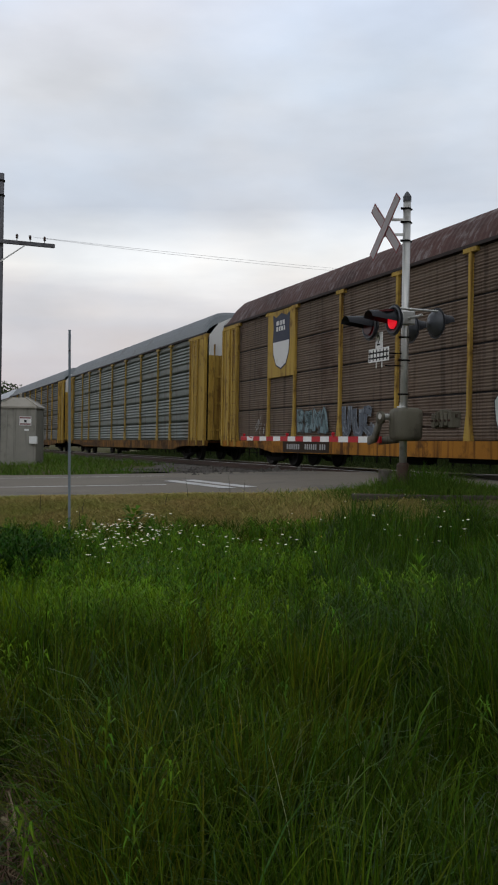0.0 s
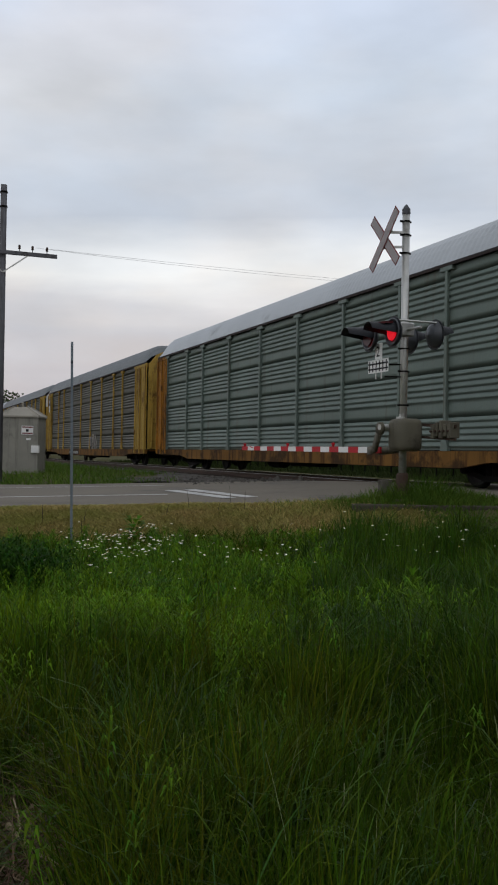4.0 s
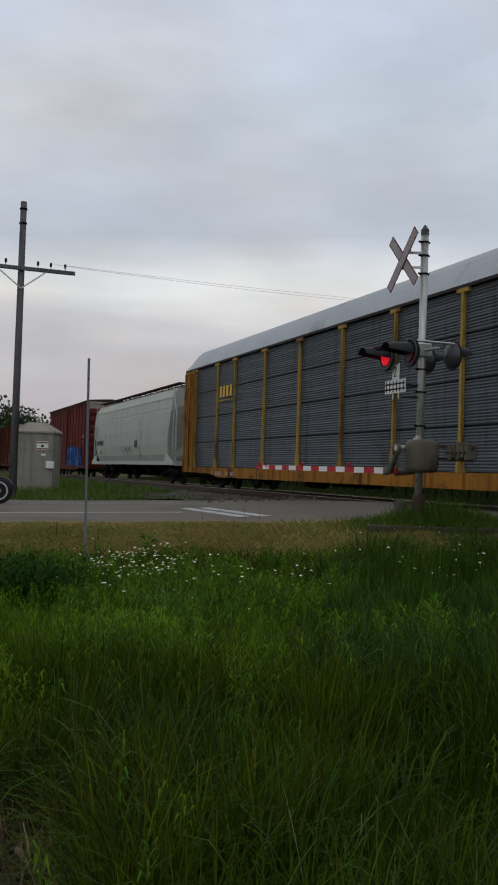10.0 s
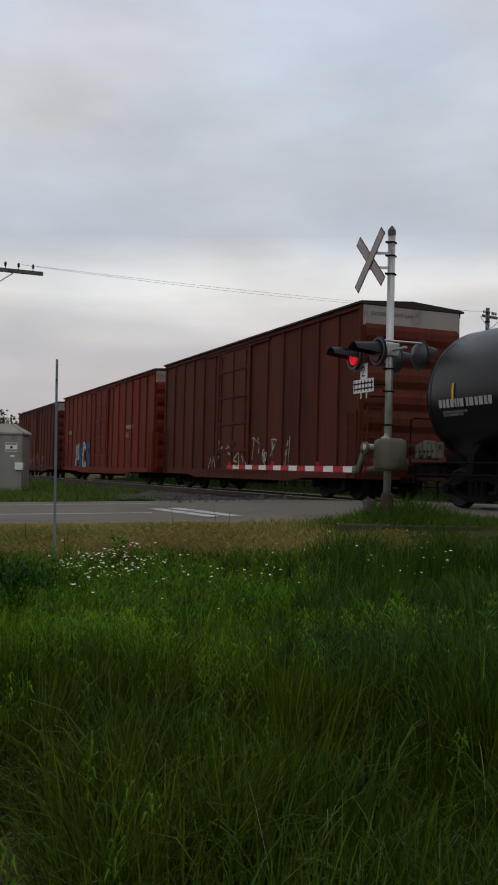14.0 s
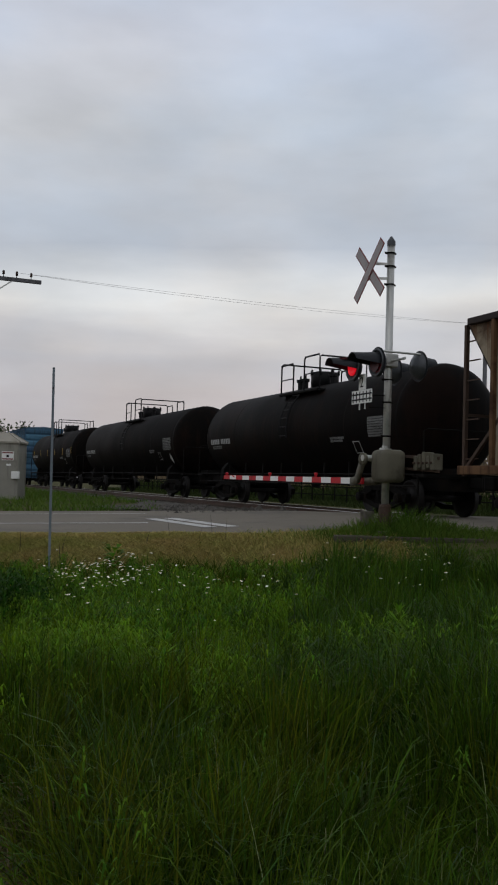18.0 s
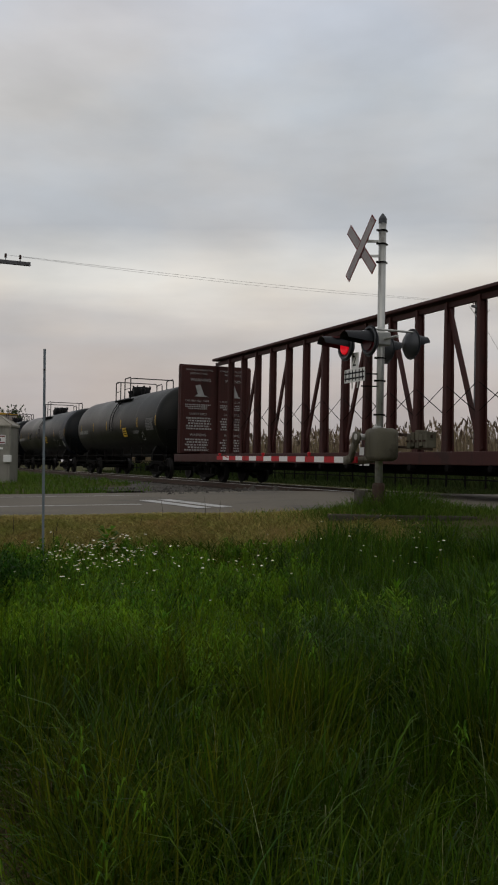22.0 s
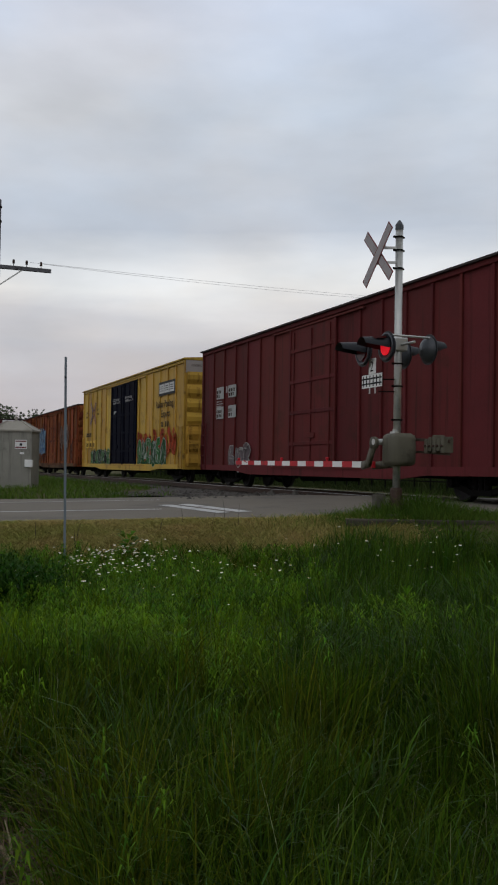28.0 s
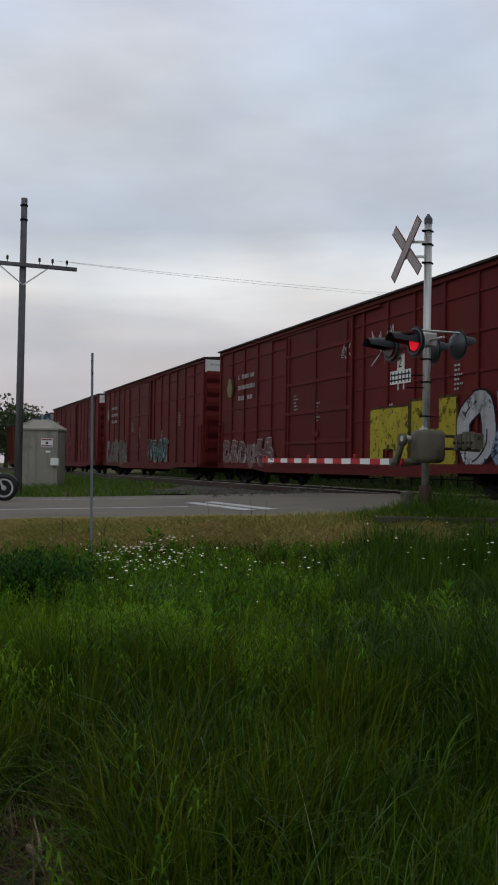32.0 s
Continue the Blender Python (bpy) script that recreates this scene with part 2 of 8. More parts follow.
RUST = (0.10, 0.035, 0.014)
M_ = dict(
    yellow=mat("rail_yellow", (.36, .238, .05), .65, streak=.55, streak_col=(.1066, .0492, .01312), dirt=.4, dirt_col=(.1066, .0574, .01804), gloss=.15),
    sill=mat("sill_yellow", (.2952, .1271, .0164), .7, streak=.6, streak_col=(.0615, .02214, .00738), dirt=.6, dirt_col=(.041, .01968, .0082), gloss=.12),
    sillworn=mat("sill_worn_yellow", (.1722, .0861, .02132), .75, streak=.7, streak_col=(.0451, .01968, .0082), dirt=.8, dirt_col=(.02788, .0164, .00902), gloss=.1),
    boxyellow=mat("boxcar_yellow", (.4346, .2747, .04264), .5, streak=.35, streak_col=(.164, .0861, .0164), dirt=.25, dirt_col=(.1394, .0779, .02296), var=.1, gloss=.1, piece=0.2),
    navy=mat("door_navy", (.00369, .00451, .01148), .75, streak=.2, streak_col=(.01476, .01476, .01804), dirt=.2, dirt_col=(.01148, .0082, .00738), gloss=.04),
    postdull=mat("post_dull_yellow", (.2788, .1927, .0492), .6, streak=.45, streak_col=(.1148, .0697, .0246), dirt=.3, dirt_col=(.0984, .0656, .0287)),
    rackgreen=mat("rack_green_grey", (.1246, .146, .1353), .5, metal=.4, streak=.45, streak_col=(.0779, .0697, .0492), dirt=.25, dirt_col=(.082, .0738, .0574), scale=.8),
    rackbrown=mat("rack_rust_brown", (.1189, .0861, .0615), .65, streak=.5, streak_col=(.0492, .03116, .02132), dirt=.4, dirt_col=(.0615, .0328, .02132), scale=.8),
    rackdark=mat("rack_dark_steel", (.07626, .0779, .06478), .55, metal=.3, streak=.5, streak_col=(.0697, .05412, .03772), dirt=.3, dirt_col=(.0738, .0574, .041), scale=.8),
    racksilver=mat("rack_silver", (.1312, .1673, .146), .5, metal=.3, streak=.3, streak_col=(.1148, .123, .0984), scale=.8),
    rackblue=mat("rack_blue_grey", (.088, .104, .116), .5, metal=.35, streak=.45, streak_col=(.05, .05, .046), dirt=.3, dirt_col=(.05, .05, .045), scale=.8),
    rackgrey=mat("rack_steel_grey", (.1763, .2116, .2296), .45, metal=.5, streak=.3, streak_col=(.1148, .123, .123), scale=.8),
    greyframe=mat("frame_grey", (.164, .1927, .2173), .55, metal=.2, streak=.3, streak_col=(.082, .0738, .0656)),
    redstripe=mat("rack_red_stripe", (.1394, .02132, .0246), .55, metal=.2, streak=.35, streak_col=(.0738, .0287, .0287), scale=.8),
    roofgrey=mat("roof_grey", (.1408, .1536, .16), .55, metal=.2, dirt=.25, dirt_col=(.0832, .0768, .0704), scale=.6),
    # dark roof colour, also painted on the hopper's shaded end sheets
    roofdark=mat("dark_roof_and_shade", (.0288, .02048, .01792), .7, dirt=.4, dirt_col=(.0192, .0128, .01024), scale=.7),
    roofwhite=mat("roof_galvanised", (.3968, .416, .4288), .45, metal=.4, dirt=.15, dirt_col=(.192, .192, .192), scale=.6),
    roofrust=mat("roof_rusty", (.0672, .0288, .0224), .65, metal=.2, dirt=.6, dirt_col=(.032, .01152, .00832), streak=.45, streak_col=(.1664, .1408, .1344), scale=.5),
    fadedband=mat("faded_band", (.2788, .246, .2214), .6, dirt=.35, dirt_col=(.164, .1148, .0902), var=.1),
    white=mat("white_paint", (.574, .574, .5576), .5, dirt=.15, dirt_col=(.328, .2952, .246), var=.06),
    hopwhite=mat("hopper_white", (.3854, .41, .369), .55, streak=.28, streak_col=(.2214, .205, .1558), dirt=.15, dirt_col=(.246, .2214, .1558), var=.08, scale=.7),
    hoptan=mat("hopper_weathered", (.2788, .2337, .1681), .8, streak=.55, streak_col=(.1066, .04756, .02132), dirt=.72, dirt_col=(.041, .0164, .00902), scale=.36, fine=50, gloss=.08),
    # grass colour darkened to carry the shade behind the passing train
    ditchgrass=mat("shade_dark_ditch_grass", (.01496, .03128, .0068), .7, scale=.7, island=.4, translucent=.25, bump=0, col2=(.04216, .05712, .01768)),
    stencilpatch=mat("pale_stencil_patch", (.2952, .3034, .2788), .7, dirt=.5, dirt_col=(.1968, .1394, .0902), scale=2),
    emblemgold=mat("faded_gold_emblem", (.1968, .1722, .0902), .7, var=.2, scale=4, gloss=.08),
    sillgrime=mat("sill_grimy_grey", (.0615, .06396, .0615), .75, streak=.5, streak_col=(.0287, .02296, .0164), dirt=.5, dirt_col=(.0246, .01968, .01476), gloss=.1),
    hoprust=mat("hopper_rusty_post", (.123, .0697, .0369), .8, streak=.6, streak_col=(.041, .01968, .01148), dirt=.6, dirt_col=(.0369, .0164, .00984), scale=1.2, gloss=.1),
    boxred=mat("boxcar_oxide_red", (.1107, .02214, .01394), .65, streak=.4, streak_col=(.0615, .0164, .01148), dirt=.25, dirt_col=(.0656, .02132, .01476), scale=.8, gloss=.07, piece=0.14),
    boxbright=mat("boxcar_red", (.138, .0225, .0105), .6, streak=.3, streak_col=(.0984, .02132, .00984), dirt=.3, dirt_col=(.1066, .02296, .01148), scale=.8, gloss=.07, piece=0.14),
    boxmaroon=mat("boxcar_maroon", (.0984, .01968, .01804), .65, streak=.4, streak_col=(.0574, .0164, .01312), dirt=.3, dirt_col=(.0656, .01968, .01476), scale=.8, gloss=.07, piece=0.14),
    boxbrown=mat("boxcar_brown", (.0861, .02378, .01312), .65, streak=.45, streak_col=(.0451, .0164, .01066), dirt=.3, dirt_col=(.0533, .02132, .01476), scale=.8, gloss=.07, piece=0.14),
    boxcp=mat("boxcar_deep_red", (.098, .0150, .0125), .6, streak=.3, streak_col=(.082, .01476, .0123), dirt=.2, dirt_col=(.082, .01968, .0164), scale=.8, gloss=.07, piece=0.12),
    boxorange=mat("boxcar_rust_orange", (.1968, .0656, .02132), .8, streak=.85, streak_col=(.0697, .02132, .01066), dirt=.62, dirt_col=(.0574, .01804, .00984), scale=.8, gloss=.06, piece=0.32),
    boxblue=mat("boxcar_blue", (.05084, .105, .1763), .6, streak=.35, streak_col=(.041, .0615, .082), dirt=.25, dirt_col=(.0492, .0492, .0492), scale=.8, gloss=.07, piece=0.3),
    beam=mat("centerbeam_maroon", (.0492, .01476, .0123), .6, streak=.3, streak_col=(.0287, .01148, .00902), dirt=.3, dirt_col=(.0246, .01148, .00902)),
    tankblack=mat("tank_black", (.002, .0029, .005), .30, streak=.3, streak_col=(.0045, .00475, .0055), dirt=.2, dirt_col=(.004, .00425, .0045), scale=.6, gloss=.17),
    tankgrey=mat("tank_faded_black", (.007, .0075, .00625), .38, streak=.35, streak_col=(.004, .004, .00375), dirt=.35, dirt_col=(.004, .004, .00375), scale=.6, gloss=.2),
    tankbrown=mat("tank_rusty_black", (.00375, .0031, .00275), .62, streak=.5, streak_col=(.01, .0055, .004), dirt=.45, dirt_col=(.009, .00475, .00325), scale=.6, gloss=.035),
    tankgreen=mat("tank_dark_green", (.003, .00425, .0055), .32, streak=.35, streak_col=(.006, .0075, .0085), dirt=.2, dirt_col=(.005, .005, .00475), scale=.6, gloss=.17),
    tankband=mat("tank_navy_band", (.00984, .01312, .02624), .5, streak=.2, streak_col=(.0246, .0246, .0287)),
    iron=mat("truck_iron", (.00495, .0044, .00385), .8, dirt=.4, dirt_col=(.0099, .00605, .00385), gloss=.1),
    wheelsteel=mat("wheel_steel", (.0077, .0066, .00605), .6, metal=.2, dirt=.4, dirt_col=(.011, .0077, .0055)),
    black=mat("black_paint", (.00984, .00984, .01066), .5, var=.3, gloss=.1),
    inkdark=mat("dark_lettering", (.0369, .0246, .0164), .6, var=.2, gloss=.05),
    inkwhite=mat("white_lettering", (.5084, .5084, .492), .6, var=.12, dirt=.2, dirt_col=(.246, .2296, .205)),
    inkdim=mat("faded_white_stencil", (.3116, .3157, .3075), .6, var=.25, scale=5),
    inkfaint=mat("dull_white_stencil", (.1394, .1394, .1353), .6, var=.3, scale=5),
    inkyellow=mat("yellow_reflector", (.5904, .369, .0246), .5, var=.1),
    blueink=mat("deep_blue_paint", (.00984, .0164, .041), .5),
    redplate=mat("red_logo_panel", (.1968, .0123, .01968), .5, dirt=.2, dirt_col=(.1148, .0164, .0205)),
    gal=mat("galvanised_mast", (.4592, .4592, .4346), .38, metal=.65, dirt=.25, dirt_col=(.2132, .1968, .1722), scale=3, streak=.2, streak_col=(.164, .1394, .1148)),
    greybox=mat("grey_enamel", (.1025, .0943, .06806), .65, dirt=.35, dirt_col=(.0574, .0492, .0369), streak=.3, streak_col=(.0492, .041, .02624), scale=3),
    rustiron=mat("rusty_iron", (.0615, .041, .03034), .75, metal=.2, dirt=.5, dirt_col=(.0574, .0328, .0205), scale=6),
    lampgrey=mat("lamp_bowl_grey", (.062, .066, .072), .38, metal=.3, scale=6),
    lampblack=mat("lamp_hood_black", (.01476, .0164, .01968), .45, scale=6),
    lens=mat("lit_red_lens", (.62, .012, .022), .4, var=.05, emit=.8, bump=0),
    lensoff=mat("dull_red_lens", (.0615, .00492, .00656), .35, var=.1, bump=0, gloss=.3),
    redsheet=mat("red_reflective_sheet", (.42, .014, .022), .5, var=.12, dirt=.15, dirt_col=(.22, .02, .02), scale=5),
    whitesheet=mat("white_reflective_sheet", (.72, .72, .7), .45, var=.06, scale=5),
    buckwhite=mat("crossbuck_sheet", (.328, .2952, .2952), .5, var=.1, dirt=.2, dirt_col=(.205, .1804, .1804), scale=6),
    buckred=mat("crossbuck_border", (.1804, .041, .041), .5, var=.15, scale=6),
    concrete=mat("concrete", (.1088, .0992, .08448), .9, dirt=.4, dirt_col=(.064, .0576, .048), scale=4, gloss=.05),
    pole=mat("weathered_pole_wood", (.123, .123, .1312), .9, streak=.6, streak_col=(.0533, .0492, .0492), scale=3, bump=.5, gloss=.05),
    timber=mat("creosote_timber", (.0615, .05412, .04264), .9, dirt=.4, dirt_col=(.0574, .0451, .0328), scale=4, bump=.5, piece=.25, gloss=.05),
    ceramic=mat("brown_insulator", (.041, .0205, .01476), .3, scale=8),
    wire=mat("wire_grey", (.246, .246, .2624), .5, metal=.3),
    shed=mat("shed_grey_green", (.2378, .2296, .1968), .6, dirt=.2, dirt_col=(.1558, .1476, .123), streak=.25, streak_col=(.1476, .1394, .1148), scale=1.5),
    shedroof=mat("shed_roof_tan", (.2952, .2747, .2296), .6, dirt=.25, dirt_col=(.1804, .164, .1312), scale=1.5),
    asphalt=mat("asphalt", (.1696, .1504, .1229), .9, var=.14, scale=.5, fine=120, bump=.4, dirt=.5, dirt_col=(.1216, .112, .0992), gloss=.1),
    roadpaint=mat("worn_road_paint", (.4864, .48, .4608), .8, var=.1, dirt=.22, dirt_col=(.128, .128, .1216), scale=4),
    gravel=mat("ballast_gravel", (.0832, .0768, .0672), .95, var=.35, scale=2, fine=40, bump=1.0, dirt=.4, dirt_col=(.0384, .032, .0256)),
    stone=mat("ballast_stone", (.075, .069, .06), .9, var=.2, island=.5, scale=9),
    rail=mat("rail_steel", (.082, .0533, .041), .6, metal=.4, scale=5),
    railtop=mat("rail_head_bright", (.369, .3608, .3526), .3, metal=.9, scale=5),
    tie=mat("track_tie", (.0615, .05084, .041), .9, piece=.3, scale=4, bump=.5),
    soil=mat("meadow_soil", (.0704, .0672, .0288), .95, var=.3, scale=1.2, fine=60, bump=.8, dirt=.4, dirt_col=(.0448, .0448, .0192), gloss=.05),
    grass=mat("grass_blades", (.0175, .050, .003), .5, scale=2.2, island=.6, translucent=.35, bump=0, col2=(.064, .122, .006), sheen=.07),
    # brighter copy of the grass colour, to lighten the mid meadow
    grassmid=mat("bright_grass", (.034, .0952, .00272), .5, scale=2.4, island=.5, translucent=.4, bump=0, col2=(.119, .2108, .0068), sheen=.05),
    grassdark=mat("tall_dark_grass", (.020, .066, .006), .5, scale=2.4, island=.6, translucent=.35, bump=0, col2=(.070, .148, .012), sheen=.08),
    grassblue=mat("blue_green_grass", (.0135, .048, .0055), .45, scale=2.4, island=.5, translucent=.3, bump=0, col2=(.046, .098, .013), sheen=.14),
    grassolive=mat("olive_grass", (.036, .062, .003), .55, scale=2.2, island=.55, translucent=.4, bump=0, col2=(.098, .126, .008), sheen=.06),
    grasspale=mat("pale_grass_stalks", (.1836, .204, .0952), .6, var=.25, scale=.9, island=.4, translucent=.3, bump=0),
    verge=mat("dry_verge_grass", (.41, .30, .125), .8, scale=1.0, island=.4, translucent=.25, bump=0, col2=(.235, .27, .064)),
    bank=mat("rough_bank_grass", (.026, .088, .008), .7, scale=.7, island=.4, translucent=.3, bump=0, col2=(.105, .160, .026)),
    weed=mat("broad_weed_leaves", (.03128, .102, .00952), .5, scale=2.6, island=.55, translucent=.4, bump=0, col2=(.1122, .2312, .01496)),
    shrub=mat("shrub_leaves", (.01768, .0646, .00408), .55, var=.3, scale=.8, island=.4, translucent=.3, bump=0),
    weedlight=mat("light_weed_leaves", (.0986, .204, .00952), .5, var=.35, scale=1.6, island=.4, translucent=.4, bump=0),
    petal=mat("daisy_petals", (.95, .94, .84), .6, var=.04, translucent=.1, bump=0),
    daisyeye=mat("daisy_eyes", (.65, .42, .03), .6, bump=0),
    reed=mat("dry_reeds", (.2448, .1972, .1224), .8, var=.25, scale=.3, island=.4, translucent=.3, bump=0),
    plume=mat("reed_plumes", (.136, .102, .068), .85, var=.2, island=.4, bump=0),
    leaf=mat("tree_leaves", (.051, .0714, .034), .6, var=.3, scale=.4, island=.5, translucent=.3, bump=0),
    bark=mat("bark", (.0656, .0533, .041), .9, scale=3, bump=.5),
    tyre=mat("tyre_rubber", (.01476, .01476, .01476), .8, scale=8),
    alloy=mat("wheel_alloy", (.451, .451, .451), .35, metal=.7, scale=6),
    carblack=mat("vehicle_black", (.00984, .01066, .01312), .3, scale=2),
    deadwood=mat("dead_branch_wood", (.2952, .2378, .1558), .85, var=.25, scale=8, streak=.3, streak_col=(.1312, .0902, .0574), gloss=.06),
    straw=mat("dead_straw", (.102, .0714, .0408), .9, island=.7, var=.25, bump=0),
)
GRAFFITI = {}


def spray(rgb):
    k = "spray_%d_%d_%d" % tuple(int(c * 255) for c in rgb)
    if k not in GRAFFITI:
        GRAFFITI[k] = mat("spray_paint", tuple(c * .68 for c in rgb), .7, gloss=.07, var=.18, dirt=.4, dirt_col=tuple(c * .33 for c in rgb), scale=1.6, streak=.25, streak_col=tuple(c * .3 + .009 for c in rgb), worn=.7)
    return GRAFFITI[k]

# ---------------------------------------------------------------- mesh building


class Shape:
    """Vertices and faces of one part, gathered piece by piece."""

    def __init__(self):
        self.v, self.f, self.smooth = [], [], False

    def add(self, vs, fs):
        o = len(self.v)
        self.v += [tuple(p) for p in vs]
        self.f += [tuple(i + o for i in f) for f in fs]
        return self

    def box(self, x0, x1, y0, y1, z0, z1, c=0.0):
        if x0 > x1: x0, x1 = x1, x0
        if y0 > y1: y0, y1 = y1, y0
        if z0 > z1: z0, z1 = z1, z0
        if c <= 0:
            vs = [(x, y, z) for z in (z0, z1) for y in (y0, y1) for x in (x0, x1)]
            return self.add(vs, [(0, 2, 3, 1), (4, 5, 7, 6), (0, 1, 5, 4), (2, 6, 7, 3), (0, 4, 6, 2), (1, 3, 7, 5)])
        c = min(c, (x1 - x0) / 2.2, (y1 - y0) / 2.2, (z1 - z0) / 2.2)
        bm = bmesh.new()
        bmesh.ops.create_cube(bm, size=1.0)
        for v in bm.verts:
            v.co = ((x0 + x1) / 2 + v.co.x * (x1 - x0), (y0 + y1) / 2 + v.co.y * (y1 - y0), (z0 + z1) / 2 + v.co.z * (z1 - z0))
        bmesh.ops.bevel(bm, geom=list(bm.edges), offset=c, segments=2, affect="EDGES", profile=0.5)
        bm.verts.index_update()
        self.add([v.co for v in bm.verts], [[v.index for v in f.verts] for f in bm.faces])
        bm.free()
        return self

    def beam(self, p, q, w=0.05, h=None, up=(0, 0, 1)):
        p, q = Vector(p), Vector(q)
        h = h or w
        x = (q - p).normalized()
        u = Vector(up)
        if abs(x.dot(u)) > 0.98:
            u = Vector((0, 1, 0))
        y = u.cross(x).normalized() * (w / 2)
        z = x.cross(y).normalized() * (h / 2)
        vs = [a + s * y + t * z for a in (p, q) for s, t in ((-1, -1), (1, -1), (1, 1), (-1, 1))]
        return self.add(vs, [(0, 3, 2, 1), (4, 5, 6, 7), (0, 1, 5, 4), (1, 2, 6, 5), (2, 3, 7, 6), (3, 0, 4, 7)])

    def tube(self, pts, r, n=8, r2=None, caps=True):
        pts = [Vector(p) for p in pts]
        rings = []
        for i, p in enumerate(pts):
            d = (pts[min(i + 1, len(pts) - 1)] - pts[max(i - 1, 0)]).normalized()
            a = Vector((0, 0, 1)) if abs(d.z) < 0.9 else Vector((1, 0, 0))
            s = a.cross(d).normalized()
            t = d.cross(s)
            rr = r if r2 is None else r + (r2 - r) * i / (len(pts) - 1)
            rings.append([p + rr * (math.cos(k * 2 * math.pi / n) * s + math.sin(k * 2 * math.pi / n) * t) for k in range(n)])
        return self.loft(rings, caps)

    def loft(self, rings, caps=True, close=True):
        n = len(rings[0])
        vs = [p for r in rings for p in r]
        fs = []
        for i in range(len(rings) - 1):
            for k in range(n if close else n - 1):
                a, b = i * n + k, i * n + (k + 1) % n
                fs.append((a, b, b + n, a + n))
        if caps and close:
            fs.append(tuple(range(n - 1, -1, -1)))
            fs.append(tuple((len(rings) - 1) * n + k for k in range(n)))
        return self.add(vs, fs)

    def lathe(self, prof, origin=(0, 0, 0), axis="z", n=16):
        """prof: (radius, height) pairs, turned about an axis through origin."""
        o = Vector(origin)
        rings = []
        for r, h in prof:
            ring = []
            for k in range(n):
                c, s = r * math.cos(2 * math.pi * k / n), r * math.sin(2 * math.pi * k / n)
                ring.append(o + Vector({"z": (c, s, h), "y": (s, h, c), "x": (h, c, s)}[axis]))
            rings.append(ring)
        return self.loft(rings)

    def extrude(self, prof, x0, x1):
        """A closed (y, z) outline drawn out along x."""
        return self.loft([[(x, y, z) for y, z in prof] for x in (x0, x1)])

    def sheet(self, xs, yz):
        """An open (y, z) line drawn along x."""
        return self.loft([[(x, y, z) for y, z in yz] for x in xs], close=False)

    def plate(self, pts, lift):
        """A flat outline in x, z on the near side, at depth y = lift."""
        return self.add([(x, lift, z) for x, z in pts], [tuple(range(len(pts)))])

    def mesh(self, name, material):
        me = bpy.data.meshes.new(name)
        me.from_pydata(self.v, [], self.f)
        me.materials.append(material)
        if self.smooth:
            me.polygons.foreach_set("use_smooth", [True] * len(me.polygons))
        me.update()
        return me


def part(name, shape, material, parent=None, label="", at=None):
    """Links a Shape or a ready mesh as one object, under a thing or a part."""
    me = shape.mesh(name, material) if isinstance(shape, Shape) else shape
    ob = new(name, me)
    ob.parent = parent
    if at is not None:
        ob.matrix_basis = at if isinstance(at, Matrix) else Matrix.Translation(at)
    if label:
        tagged(ob, label)
    return ob


def thing(name, label, category, group="", at=None):
    ob = new(name)
    ob.empty_display_size = 0.2
    tagged(ob, label, category, group)
    if at is not None:
        ob.matrix_world = at
    return ob


def smooth(shape):
    shape.smooth = True
    return shape


# words that can be read, as flat meshes, made once
WORDS = {}


def lettering():
    for key, text in dict(two="2", excess="EXCESS HEIGHT CAR", rail="Railcar Pooling", experts="Experts", warning="WARNING",
                          loading="LOADING & UNLOADING", instr="INSTRUCTIONS", fall="CAR MAY FALL OVER", safety="SAFETY FIRST",
                          any="any\nroad", next="next\nload", closed="CLOSE THE DOOR\nBEFORE MOVING CAR", nonodor="NON-ODORIZED",
                          between="BETWEEN").items():
        cu = bpy.data.curves.new(key, "FONT")
        cu.body, cu.size, cu.resolution_u, cu.offset = text, 1.0, 2, (.022 if key in ("rail", "experts", "any", "next") else 0)
        ob = new("word", cu)
        me = bpy.data.meshes.new_from_object(ob.evaluated_get(bpy.context.evaluated_depsgraph_get()))
        v = np.array([p.co[:] for p in me.vertices])
        WORDS[key] = (v, [tuple(p.vertices) for p in me.polygons])
        bpy.data.objects.remove(ob)
        bpy.data.curves.remove(cu)


lettering()


def words(key, x, z, size, y, material, parent, wide=1.0, name="lettering"):
    """A word on a wall that faces the near side, its left end at x; x falls from left to right for a reader."""
    v, f = WORDS[key]
    s = Shape()
    s.add([(x - p[0] * size * wide, y, z + p[1] * size) for p in v], f)
    return part(name, s, material, parent)


def end_words(key, y, z, size, x, material, parent, wide=1.0):
    """A word on a wall across the car that faces its front end; y falls from left to right for a reader."""
    v, f = WORDS[key]
    return part("lettering", Shape().add([(x, y - p[0] * size * wide, z + p[1] * size) for p in v], f), material, parent)


def end_bars(y, z, width, height, rows, x, material, parent, seed, cut=.3):
    rnd = random.Random(seed)
    s, rh = Shape(), height / rows
    for r in range(rows):
        p, w = width * cut * .5 * rnd.random(), width * (1 - cut * .5 * rnd.random())
        while p < w:
            l, z0 = min(w - p, rh * rnd.uniform(.5, 1.3)), z + height - (r + 1) * rh
            s.add([(x, y - p, z0), (x, y - p - l * .78, z0), (x, y - p - l * .78, z0 + rh * .6), (x, y - p, z0 + rh * .6)], [(0, 1, 2, 3)])
            p += l + rh * .12
    return part("lettering", s, material, parent)


